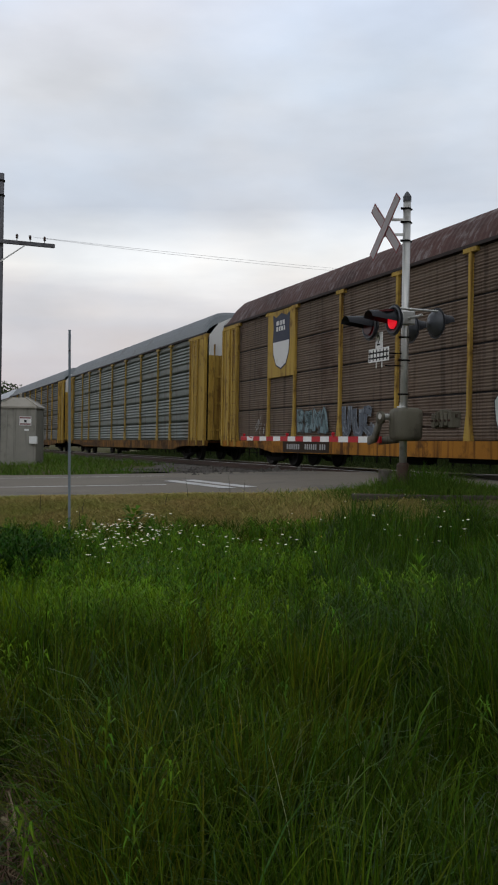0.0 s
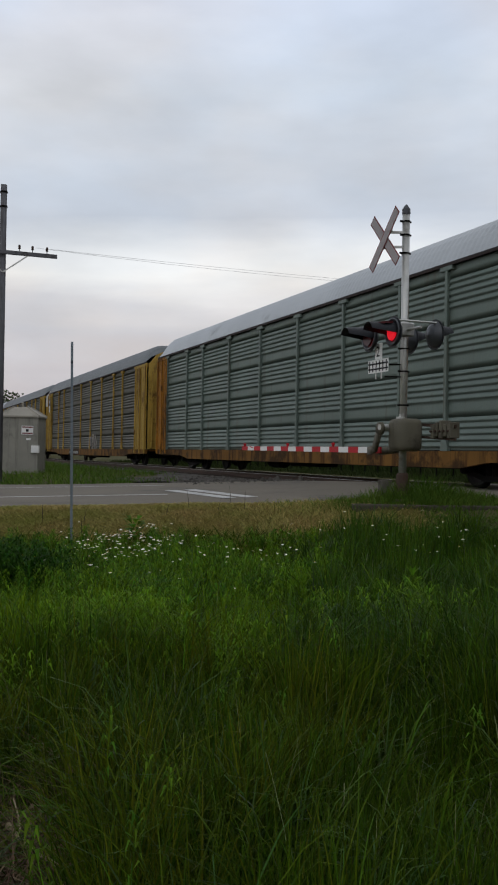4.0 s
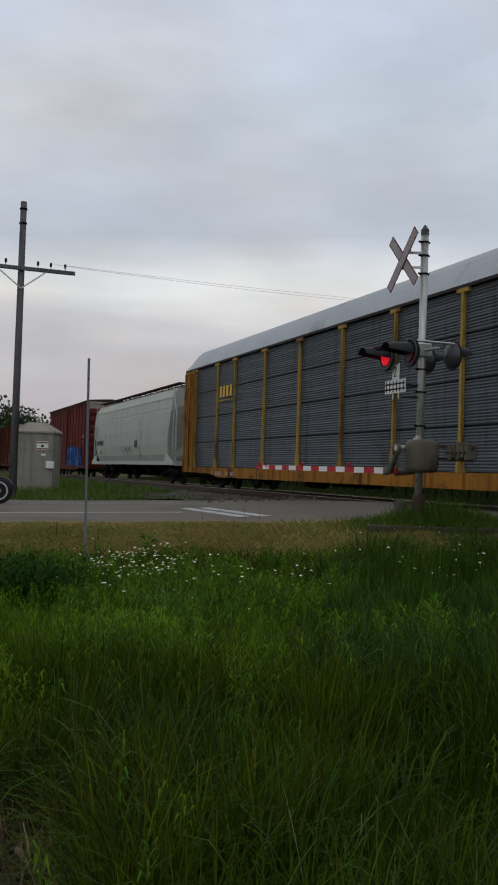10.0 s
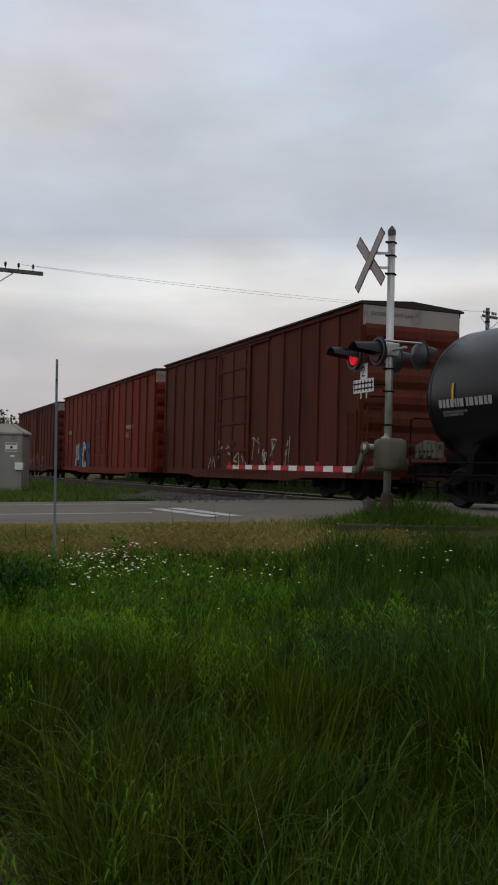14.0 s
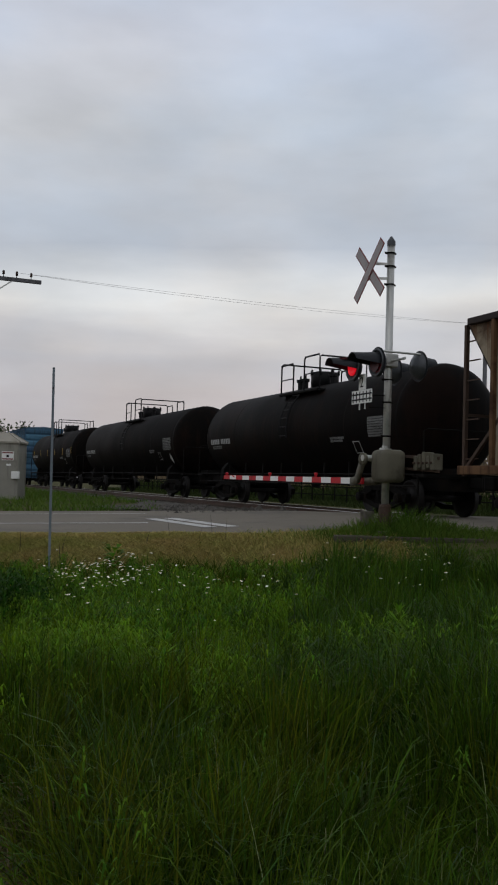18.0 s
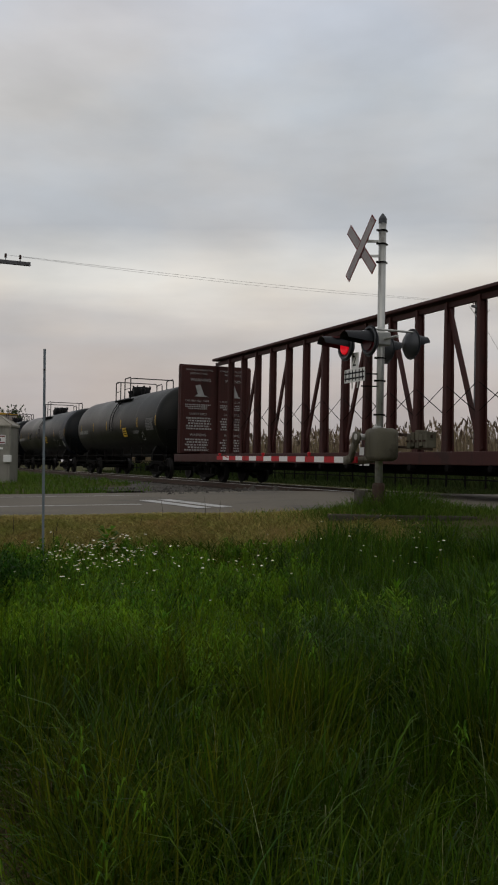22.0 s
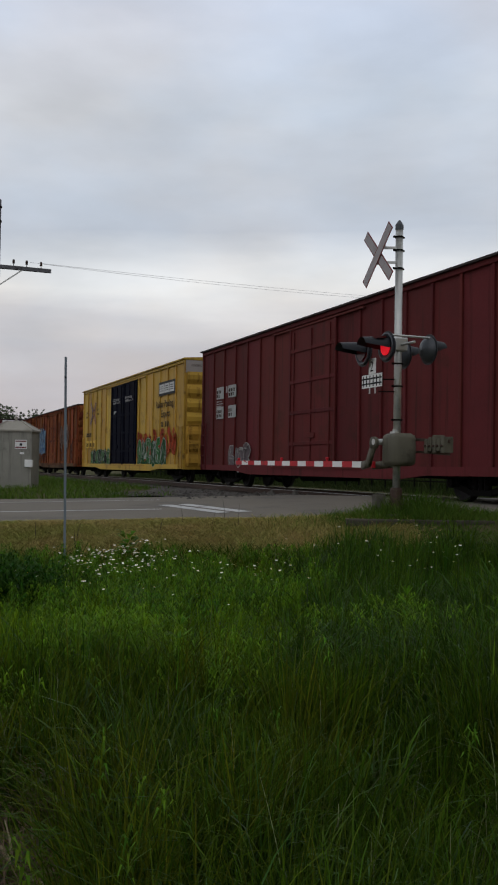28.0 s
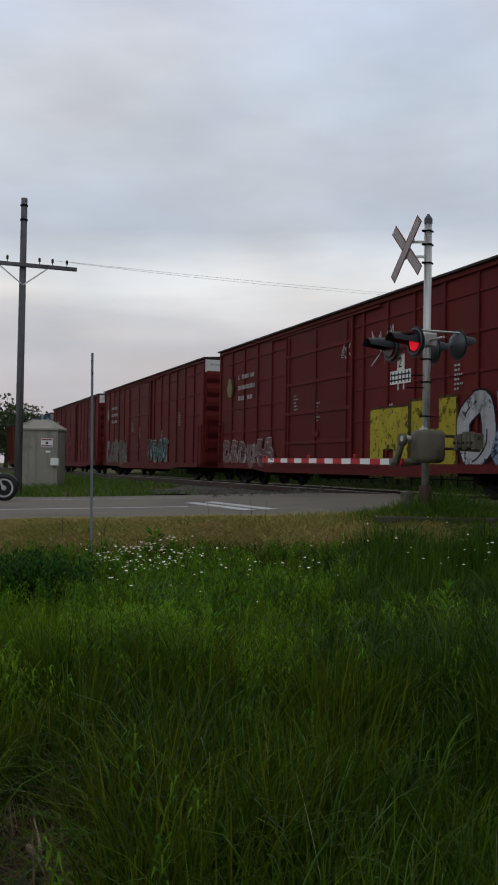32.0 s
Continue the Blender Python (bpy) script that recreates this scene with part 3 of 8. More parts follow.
def bars(x, z, width, height, rows, y, material, parent, seed=0, name="lettering", fill=0.75, cut=0.5):
    """Writing too small or not fit to be read: rows of short bars."""
    rnd = random.Random(seed)
    quads = []
    rh = height / rows
    for r in range(rows):
        p = 0.0
        w = width * (1 - cut * rnd.random())
        while p < w:
            l = min(w - p, rh * (rnd.uniform(.48, .62) if rows == 1 else rnd.uniform(0.5, 1.3)))
            if l > rh * .2 and (rows > 1 or rnd.random() > .1):
                z0 = z + height - (r + 1) * rh
                quads.append([(x - p, z0), (x - p - l * .78, z0), (x - p - l * .78, z0 + rh * fill), (x - p, z0 + rh * fill)])
            p += l + rh * .12
    if rows == 1:
        for q in quads:
            part("character", Shape().plate(q, y), material, parent)
        return None
    s = Shape()
    for q in quads:
        s.plate(q, y)
    return part(name, s, material, parent)


def stroke(shape, pts, width, y):
    """A painted line through points of the near wall."""
    pts = [Vector((p[0], p[1])) for p in pts]
    left, right = [], []
    for i, p in enumerate(pts):
        d = (pts[min(i + 1, len(pts) - 1)] - pts[max(i - 1, 0)])
        d = d.normalized() if d.length else Vector((1, 0))
        nrm = Vector((-d.y, d.x)) * width / 2
        left.append(p + nrm)
        right.append(p - nrm)
    vs = [(p.x, y, p.y) for p in left + right]
    n = len(pts)
    shape.add(vs, [(i, i + 1, n + i + 1, n + i) for i in range(n - 1)])


def curved(pts, k=5):
    """A smooth line through points of the near wall."""
    out = []
    for i in range(len(pts) - 1):
        p0, p1, p2, p3 = (Vector(pts[min(max(j, 0), len(pts) - 1)]) for j in (i - 1, i, i + 1, i + 2))
        for s in range(k):
            t = s / k
            out.append(.5 * ((2 * p1) + (p2 - p0) * t + (2 * p0 - 5 * p1 + 4 * p2 - p3) * t * t + (3 * p1 - p0 - 3 * p2 + p3) * t ** 3))
    return out + [Vector(pts[-1])]


def angular(pts, k=3):
    pts = [Vector(p) for p in pts]
    return [pts[i].lerp(pts[i + 1], s / k) for i in range(len(pts) - 1) for s in range(k)] + [pts[-1]]


def graffiti(x0, x1, z0, z1, y, fills, outline, parent, seed, letters=5, lines=None, only=None):
    """Sprayed letters that no one can read: fat bent strokes with a rim and thin marks on them. x0 is the reader's left."""
    rnd = random.Random(seed)
    wl = (x0 - x1) / letters
    h = z1 - z0
    forms = (((-.4, -.5), (-.4, .5), (.35, .3), (-.2, .0), (.4, -.5)), ((.35, .4), (-.3, .45), (-.35, 0), (.35, -.1), (.3, -.5), (-.4, -.4)),
             ((-.4, -.5), (-.25, .5), (.1, -.1), (.35, .5), (.4, -.5)), ((.4, .35), (-.3, .5), (-.45, -.3), (.1, -.5), (.42, -.1)),
             ((-.42, .5), (-.3, -.5), (.3, -.45), (.4, .5)), ((-.4, -.5), (0, .5), (.42, -.5), (.1, -.15), (-.3, -.1)),
             ((-.45, .45), (.45, .45), (-.35, -.4), (.45, -.45)), ((.1, .5), (-.42, .1), (-.1, -.5), (.42, -.2), (.3, .35), (-.1, .45)))
    if only == "block":
        forms = (((-.4, .5), (-.4, -.5), (.4, -.5), (.4, .5)), ((-.4, -.5), (-.4, .5), (.4, .5), (.4, -.5)))
    if only == "oval":
        forms = (((0, .5), (-.36, .2), (-.36, -.2), (0, -.5), (.36, -.2), (.36, .2), (0, .5)),)
    for i in range(letters):
        cx = x0 - wl * (i + .5) + rnd.uniform(-.08, .08) * wl
        cz = z0 + h * rnd.uniform(.46, .54)
        sh, form = rnd.uniform(-.25, .25), rnd.choice(forms) if not only else forms[i % len(forms)]
        thick = min(wl, h) * rnd.uniform(.34, .46)
        if only:
            sh, thick = 0, min(wl, h) * (.62 if only == "block" else .26)
        sx, sz = max(.1, wl * 1.08 - thick * .8), max(.1, h - thick)
        pts = (curved if only == "oval" or (not only and rnd.random() < .45) else angular)([(cx - (px + rnd.uniform(-.08, .08)) * sx + pz * sh * h * .3, cz + (pz + rnd.uniform(-.06, .06)) * sz) for px, pz in form])
        lift = y + .0006 * i
        if only == "block":
            up = 1 if i % 2 else -1
            shape = [(-.5, -.5), (.5, -.5), (.5, .5), (.14, .5), (.14, .1), (-.14, .1), (-.14, .5), (-.5, .5)]
            g = part("graffiti_letter", Shape().plate([(cx + a * wl * 1.02, cz + b * up * h * 1.03) for a, b in shape], lift), spray(outline), parent, "sprayed block letter")
            part("letter_fill", Shape().plate([(cx + a * wl * .94, cz + b * up * h * .96) for a, b in shape], lift + .004), spray(fills[i % len(fills)]), g)
            part("letter_line", Shape().plate([(cx - .07, cz - .2), (cx + .07, cz - .2), (cx + .07, cz - .06), (cx - .07, cz - .06)], lift + .008), spray(outline), g)
            continue
        rim = Shape()
        stroke(rim, pts, thick * 1.22, lift)
        g = part("graffiti_letter", rim, spray(outline), parent, "sprayed letter")
        fill = Shape()
        stroke(fill, pts[:-1], thick, lift + .004)
        part("letter_fill", fill, spray(fills[i % len(fills)]), g)
        for _ in range(min(lines or 2, 2)):
            mk = Shape()
            a = rnd.randint(0, len(pts) // 2)
            off = Vector((rnd.uniform(-.15, .15), rnd.uniform(-.15, .15))) * thick
            stroke(mk, [p + off for p in pts[a:a + rnd.randint(4, 8)]], thick * rnd.uniform(.06, .13), lift + .008)
            part("letter_line", mk, spray(outline), g)


def mural(x0, x1, z0, z1, y, ground, fills, outline, parent, seed, letters):
    """A whole sprayed piece: a ragged dark ground, then sharp letters packed on it."""
    rnd = random.Random(seed)
    n = letters * 3
    top = [(x0 + (x1 - x0) * (i + rnd.uniform(-.3, .3)) / n, z0 + (z1 - z0) * (rnd.uniform(.78, 1.0) if 0 < i < n else .35)) for i in range(n + 1)]
    part("graffiti_ground", Shape().plate(top + [(x1, z0), (x0, z0)], y), spray(ground), parent, "dark sprayed ground of the graffiti")
    graffiti(x0, x1, z0 + .02, z0 + (z1 - z0) * .93, y + .006, fills, outline, parent, seed + 1, letters)
    for i in range(letters * 2):
        x, z = x0 + (x1 - x0) * (i + rnd.random()) / (letters * 2), z0 + (z1 - z0) * rnd.uniform(.1, .75)
        a, b = rnd.uniform(.05, .16), rnd.uniform(.12, .42) * (z1 - z0)
        part("sharp_fleck", Shape().plate([(x, z), (x + a, z + b * .3), (x + rnd.uniform(-.2, .2), z + b)], y + .022), spray(outline if i % 3 else ground), parent)


def scrawl(x0, x1, z0, z1, y, colour, parent, seed, n=6, width=.04):
    """Thin tags written with a spray can."""
    rnd = random.Random(seed)
    for i in range(n):
        s = Shape()
        cx = x0 + (x1 - x0) * (i + .5) / n
        pts = [(cx + rnd.uniform(-.5, .5) * abs(x1 - x0) / n, z0 + (z1 - z0) * rnd.random()) for _ in range(rnd.randint(4, 7))]
        fine = []
        for k in range(len(pts) - 1):
            for t in range(3):
                q = t / 3
                fine.append((pts[k][0] * (1 - q) + pts[k + 1][0] * q, pts[k][1] * (1 - q) + pts[k + 1][1] * q))
        stroke(s, fine + [pts[-1]], width, y + .0004 * i)
        part("graffiti_stroke", s, spray(colour), parent, "thin sprayed tag")


# ---------------------------------------------------------------- ground


def ease(a, b, x):
    t = np.clip((x - a) / (b - a), 0, 1)
    return t * t * (3 - 2 * t)


ROAD_NEAR, ROAD_FAR = 15.3, 24.3      # the road's edges, in the world's y
CROSS_NEAR, CROSS_FAR = 11.3, 21.2    # where it meets the track, along the track


def road_z(w):
    w = np.asarray(w, float)
    return -0.036 * np.clip(10 - w, 0, 12.5) - 0.012 * np.clip(w - 16, 0, 30)


def ground_z(u, w):
    """The lie of the land: road, ditch and meadow on the near side, the low bank of the track, flat fields beyond."""
    u, w = np.asarray(u, float), np.asarray(w, float)
    y = u * AWAY.y + w * ACROSS.y
    z = road_z(w) - 0.03
    low = 0.62 * (1 - ease(8.2, 11.0, w)) + 0.12
    z = z - low * (1 - ease(10.4, 15.1, y))
    z = z + 0.05 * np.exp(-((u - 12.7) ** 2 + (w - 8.0) ** 2) / 1.5)
    z = z - 0.10 * ease(24.4, 26.5, y)
    z = np.where((w > 10.4) & (w < 15) & ((u < CROSS_NEAR - .3) | (u > CROSS_FAR + .3)), np.minimum(z, -0.30), z)
    far = ease(80, 400, np.hypot(u, w))
    return z * (1 - far) - 0.5 * far


def build_ground():
    def line(a, b, c, d, step):
        inner = np.arange(b, c + step / 2, step)
        lo = b - np.geomspace(step, b - a, 14)[::-1]
        hi = c + np.geomspace(step, d - c, 14)
        return np.concatenate([lo, inner, hi])
    us, ws = line(-2500, -6, 46, 2500, .5), line(-2500, -8, 34, 2500, .5)
    U, W = np.meshgrid(us, ws, indexing="ij")
    rng = np.random.RandomState(3)
    Z = ground_z(U, W) + rng.normal(0, 1, U.shape) * np.where(U * AWAY.y + W * ACROSS.y < 12, .02, .004) * ((U < 15.5) & (W < 10))
    s = Shape()
    X = U * AWAY.x + W * ACROSS.x
    Y = U * AWAY.y + W * ACROSS.y
    s.v = list(zip(X.ravel().tolist(), Y.ravel().tolist(), Z.ravel().tolist()))
    nw = len(ws)
    s.f = [(i * nw + j, (i + 1) * nw + j, (i + 1) * nw + j + 1, i * nw + j + 1) for i in range(len(us) - 1) for j in range(nw - 1)]
    s.smooth = True
    g = part("ground", s, M_["soil"])
    tagged(g, "uneven meadow soil and flat fields under grass", "ground", kind="structure")


def across_of(x, y):
    return x * ACROSS.x + y * ACROSS.y


def build_road():
    s = Shape()
    rnd = random.Random(5)
    xs = np.arange(-170, 170.1, 1.0)
    edge = (ROAD_NEAR, ROAD_FAR)
    rows = []
    for y in (ROAD_NEAR, ROAD_NEAR + 1.5, 18.5, 20, 22, 23.4, ROAD_FAR):
        row = []
        for x in xs:
            e = rnd.uniform(-.14, .14) if y in edge else 0
            if y == ROAD_FAR and x < -5.5:
                e += 1.1 * min(1, (-5.5 - x) / 1.5)
            row.append((x, y + e, float(road_z(across_of(x, y))) + .012 - (.035 if y in edge else 0)))
        rows.append(row)
    n = len(xs)
    s.add([p for r in rows for p in r], [(i * n + j, i * n + j + 1, (i + 1) * n + j + 1, (i + 1) * n + j) for i in range(len(rows) - 1) for j in range(n - 1)])
    s.smooth = True
    tagged(part("road", s, M_["asphalt"]), "grey worn asphalt road that crosses the track", "road", kind="structure")

    def strip(name, p, q, width, label):
        """A painted line from p to q on the road."""
        p, q = Vector(p), Vector(q)
        k = max(1, int((q - p).length))
        side = Vector((-(q - p).y, (q - p).x)).normalized() * width / 2
        vs = []
        for i in range(k + 1):
            c = p.lerp(q, i / k)
            for v in (c - side, c + side):
                vs.append((v.x, v.y, float(road_z(across_of(v.x, v.y))) + .019))
        tagged(part(name, Shape().add(vs, [(2 * i, 2 * i + 2, 2 * i + 3, 2 * i + 1) for i in range(k)]), M_["roadpaint"]), label, "road marking", kind="structure")
    strip("road_line", (-90, 18.15), (-1.6, 18.0), .17, "worn white line along the road")
    strip("road_edge_line", (-90, 21.9), (-2, 21.9), .09, "faint worn line along the road")
    for w in (5.68, 6.10):
        a, b = spot(18.8, w), spot(15.5, w + .12)
        strip("stop_line", a.xy, b.xy, .27, "worn white stop bar on the asphalt")
    strip("road_line_far", (14, 18.0), (90, 18.0), .11, "worn white line along the road beyond the track")


def build_track():
    # ballast bank
    prof = [(-2.6, -.42), (-1.75, -.19), (1.75, -.19), (2.6, -.42)]
    s = Shape()
    for u0, u1 in ((-140, CROSS_NEAR), (CROSS_FAR, 900)):
        s.extrude(prof, u0, u1)
    b = part("ballast", s, M_["gravel"], at=laid(0, CENTRE))
    tagged(b, "dark grey crushed stone ballast under the track", "ballast", kind="structure")
    track = thing("railway_track", "straight railway track with bright worn rail heads", "railway track", at=laid(0, CENTRE))
    tagged(track, kind="structure")
    for side in (-1, 1):
        r = Shape()
        y = side * .755
        r.extrude([(y - .07, -.19), (y + .07, -.19), (y + .07, -.17), (y + .012, -.15), (y + .012, -.05), (y + .036, -.04), (y + .036, -.006),
                   (y - .036, -.006), (y - .036, -.04), (y - .012, -.05), (y - .012, -.15), (y - .07, -.17)], -140, 900)
        part("rail", r, M_["rail"], track, "brown rusted steel rail")
        h = Shape()
        h.extrude([(y - .033, -.006), (y + .033, -.006), (y + .03, .004), (y - .03, .004)], -140, 900)
        part("rail_head", h, M_["railtop"], track, "bright worn running surface")
    t = Shape().box(-.11, .11, -1.28, 1.28, -.32, -.165, .015)
    me = t.mesh("tie", M_["tie"])
    for i in range(150):
        u = (CROSS_FAR + .4 + i * .55) if i < 120 else (CROSS_NEAR - .4 - (i - 120) * .55)
        part("tie", me, None, track, at=(u, 0, 0))
    # dark gravel shoulder between the road's far edge and the ballast
    sh = Shape()
    us = np.arange(CROSS_FAR - .2, 62, .6)
    rows = []
    for k, u in enumerate(us):
        inner = 6.7 + .35 * math.sin(u * 1.7) + 3.0 * float(ease(28, 33, u))
        rows.append([(u, w, float(ground_z(u, w)) + .012 + .03 * (.5 + .5 * math.sin(u * 5.1 + w * 7.3))) for w in np.linspace(inner, 10.35, 7)])
    sh.add([tuple(spot(*p)) for r in rows for p in r], [(i * 7 + j, i * 7 + j + 1, (i + 1) * 7 + j + 1, (i + 1) * 7 + j) for i in range(len(us) - 1) for j in range(6)])
    tagged(part("gravel_shoulder", sh, M_["gravel"]), "dark gravel shoulder beside the track", "gravel", kind="structure")
    # loose stones on the bank
    rng = np.random.RandomState(8)
    st = Shape()
    oct_f = [(0, 2, 4), (2, 1, 4), (1, 3, 4), (3, 0, 4), (2, 0, 5), (1, 2, 5), (3, 1, 5), (0, 3, 5)]
    for i in range(5200):
        u = rng.uniform(CROSS_FAR, 80) if i % 5 else rng.uniform(-5, CROSS_NEAR)
        y = rng.uniform(-2.5, 2.7)
        z = -.19 - max(0, abs(y) - 1.75) * .27
        r = rng.uniform(.02, .05)
        k = rng.uniform(.6, 1.3, 6) * r
        st.add([(u + k[0], y, z), (u - k[1], y, z), (u, y + k[2], z), (u, y - k[3], z), (u, y, z + k[4]), (u, y, z - k[5])], oct_f)
    for i in range(900):
        u = CROSS_FAR - .1 + 8 * rng.uniform(0, 1) ** 1.3
        y = CENTRE - rng.uniform(6.9 + 3.0 * float(ease(28, 33, u)), 10.3)
        z = float(ground_z(u, CENTRE - y)) + .03
        r = rng.uniform(.015, .045) if i % 30 else rng.uniform(.06, .12)
        k = rng.uniform(.6, 1.3, 6) * r
        st.add([(u + k[0], y, z), (u - k[1], y, z), (u, y + k[2], z), (u, y - k[3], z), (u, y, z + k[4]), (u, y, z - k[5])], oct_f)
    o = part("ballast_stones", st, M_["stone"], at=laid(0, CENTRE))
    tagged(o, "loose grey and brown ballast stones", "gravel", kind="stuff")


# ---------------------------------------------------------------- railway cars: parts that all share


def truck_meshes():
    f = Shape()
    # cast side frame: an arch with two windows
    f.beam((-1.1, 0, .46), (-.45, 0, .66), .14, .16)
    f.beam((1.1, 0, .46), (.45, 0, .66), .14, .16)
    f.beam((-.5, 0, .68), (.5, 0, .68), .14, .15)
    f.beam((-1.0, 0, .40), (-.35, 0, .24), .13, .12)
    f.beam((1.0, 0, .40), (.35, 0, .24), .13, .12)
    f.beam((-.4, 0, .23), (.4, 0, .23), .15, .12)
    for x in (-.89, .89):
        f.box(x - .17, x + .17, -.1, .1, .33, .53, .03)
    cap = Shape().lathe([(.11, -.08), (.11, .08), (.05, .1), (.0, .1)], (0, 0, 0), "y", 10)
    sp = Shape().lathe([(.075, .26), (.085, .32), (.075, .38), (.085, .44), (.075, .50), (.08, .60)], (0, 0, 0), "z", 8)
    bo = Shape().box(-.2, .2, -.98, .98, .46, .72, .03)
    w = Shape()
    for y in (-.77, .77):
        s = 1 if y > 0 else -1
        w.lathe([(.0, .068 * s), (.09, .07 * s), (.09, .05 * s), (.33, .03 * s), (.37, .065 * s), (.42, .065 * s), (.425, -.03 * s), (.45, -.05 * s), (.45, -.075 * s), (.36, -.06 * s), (.0, -.05 * s)],
                (0, y, 0), "y", 24)
    w.lathe([(.08, -.95), (.08, .95)], (0, 0, 0), "y", 10)
    cp = Shape()
    cp.box(0, .55, -.09, .09, .72, .95, .02)
    cp.box(.5, .86, -.14, .16, .66, 1.0, .05)
    cp.beam((.3, .3, .55), (.75, .05, .5), .05)
    cp.beam((.05, -.55, .98), (.05, .95, .98), .03)
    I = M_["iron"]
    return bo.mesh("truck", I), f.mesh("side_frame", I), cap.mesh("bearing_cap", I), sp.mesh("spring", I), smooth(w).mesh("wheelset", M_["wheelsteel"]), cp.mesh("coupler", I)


WHEELS = {-.89: [], .89: []}
BOLSTER, SIDE_FRAME, CAP, SPRING, WHEELSET, COUPLER = truck_meshes()


def running_gear(car, half, inset):
    for sx in (-1, 1):
        t = part("truck", BOLSTER, None, car, "dark cast iron truck", at=(sx * (half - inset), 0, 0))
        for y in (-1.0, 1.0):
            part("side_frame", SIDE_FRAME, None, t, at=(0, y, 0))
        for x in (-.2, 0, .2):
            part("spring", SPRING, None, t, at=(x, 1.0, 0))
        for x in (-.89, .89):
            part("bearing_cap", CAP, None, t, at=(x, 1.13, .43))
            WHEELS[x].append(part("wheelset", WHEELSET, None, t, "worn steel wheels on an axle", at=(x, 0, .45)))
        part("coupler", COUPLER, None, car, "knuckle coupler", at=Matrix.Translation((sx * (half - .02), 0, 0)) @ (Matrix.Identity(4) if sx > 0 else Matrix.Rotation(math.pi, 4, "Z")))


def ladder(x0, x1, y, z0, z1, step=.4):
    s = Shape()
    for x in (x0, x1):
        s.beam((x, y, z0), (x, y, z1), .035)
    z = z0 + .12
    while z < z1:
        s.beam((x0, y + .02, z), (x1, y + .02, z), .025)
        z += step
    return s


CARS = []
SPREAD = 1.019         # the cars stand a little further apart than their drawn lengths


def car_thing(name, label, front, rear, group="cars of the freight train"):
    c = thing(name, label, "railway car", group)
    front, rear = SPREAD * front - .42, SPREAD * rear - .42
    CARS.append((c, (front + rear) / 2))
    return c, (rear - front) / 2


# ---------------------------------------------------------------- covered auto racks

POSTS = (-11.5, -8.75, -6.8, -3.9, -1.0, 1.9, 4.8, 7.7, 9.65, 12.4)


def rack_profile(z0, z1, fine):
    """The side sheet seen from the end: small ribs with a dark joint at each metre, or stacks of four or five bold ribs with a plain strip above each."""
    pts = [(0.0, z0)]
    if fine:
        for k in range(4):
            za = .80 + 1.0 * k
            for i in range(14):
                zi = za + .03 + i * .068
                deep = .026 if i % 5 else .012
                pts += [(deep * .5 * (1 - math.cos(2 * math.pi * q)), zi + .068 * q) for q in (.06, .3, .5, .7, .94)]
            pts += [(0.0, za + .978), (-.08, za + .982), (-.08, za + 1.022), (0.0, za + 1.026)]
    else:
        for k in range(4):
            za = .84 + 1.0 * k
            n = 4 if fine is None else 5
            for i in range(n):
                zi = za + .03 + i * (.155 if n == 4 else .134)
                pts += [((.058 if n == 4 else .038) * h, zi + d * (1 if n == 4 else .88)) for h, d in ((0, .0), (.3, .010), (.75, .024), (1, .042), (.97, .056), (.72, .086), (.3, .116), (0, .14))]
            pts += [(.004, za + .68), (.012, za + .82), (.004, za + .97)]
    return [(1.40 + y, z) for y, z in pts if z0 <= z < z1] + [(1.40, z1)]


RACK_MESH = {}


def rack_panel(length, z0, z1, key, fine=False):
    k = (round(length, 2), z0, z1, key, fine)
    if k not in RACK_MESH:
        s = smooth(Shape().sheet((0, length), rack_profile(z0, z1, fine)))
        RACK_MESH[k] = s.mesh("panel", M_[key])
    return RACK_MESH[k]


def rack_shared():
    p = Shape()
    p.box(-.05, .05, 1.40, 1.49, .8, 4.74, .012)
    p.box(-.24, .24, 1.40, 1.50, 4.70, 4.83, .012)
    p.add([(-.05, 1.492, 1.35), (.05, 1.492, 1.35), (.14, 1.492, .8), (-.14, 1.492, .8), (-.05, 1.41, 1.35), (.05, 1.41, 1.35), (.14, 1.41, .8), (-.14, 1.41, .8)],
          [(0, 1, 2, 3), (0, 3, 7, 4), (1, 5, 6, 2)])
    # roof: a low arch with cross ribs
    r = Shape()
    arc = []
    for i in range(19):
        a = math.sin(math.pi / 2 * (-1 + i / 9))
        arc.append((a * 1.5, 4.84 + .93 * (1 - abs(a) ** 4.2)))
    xs = np.arange(-13.35, 13.76, .10)
    rings = []
    for i, x in enumerate(xs):
        k = .016 if i % 2 else 0
        end = ease(12.5, 13.35, abs(x - .2) - .2) ** 2 * .5
        rings.append([(x, y, z - k - end * (z - 4.84)) for y, z in arc])
    r.loft(rings, close=False)
    # eave rail
    e = Shape()
    for y in (-1.47, 1.47):
        e.box(-13.33, 13.74, y - .035, y + .035, 4.80, 4.87)
    # dark rims where the roof ends
    rims = []
    for x in (-13.3, 13.68):
        m = Shape()
        end = ease(12.5, 13.35, abs(x - .2) - .2) ** 2 * .5
        m.loft([[(x + d, y * 1.012, z + .022 - end * (z - 4.84)) for y, z in arc] for d in (-.035, .035)], close=False)
        rims.append(m)
    return p, r, e, rims


RACK_POST, RACK_ROOF, RACK_EAVE, RACK_RIMS = rack_shared()


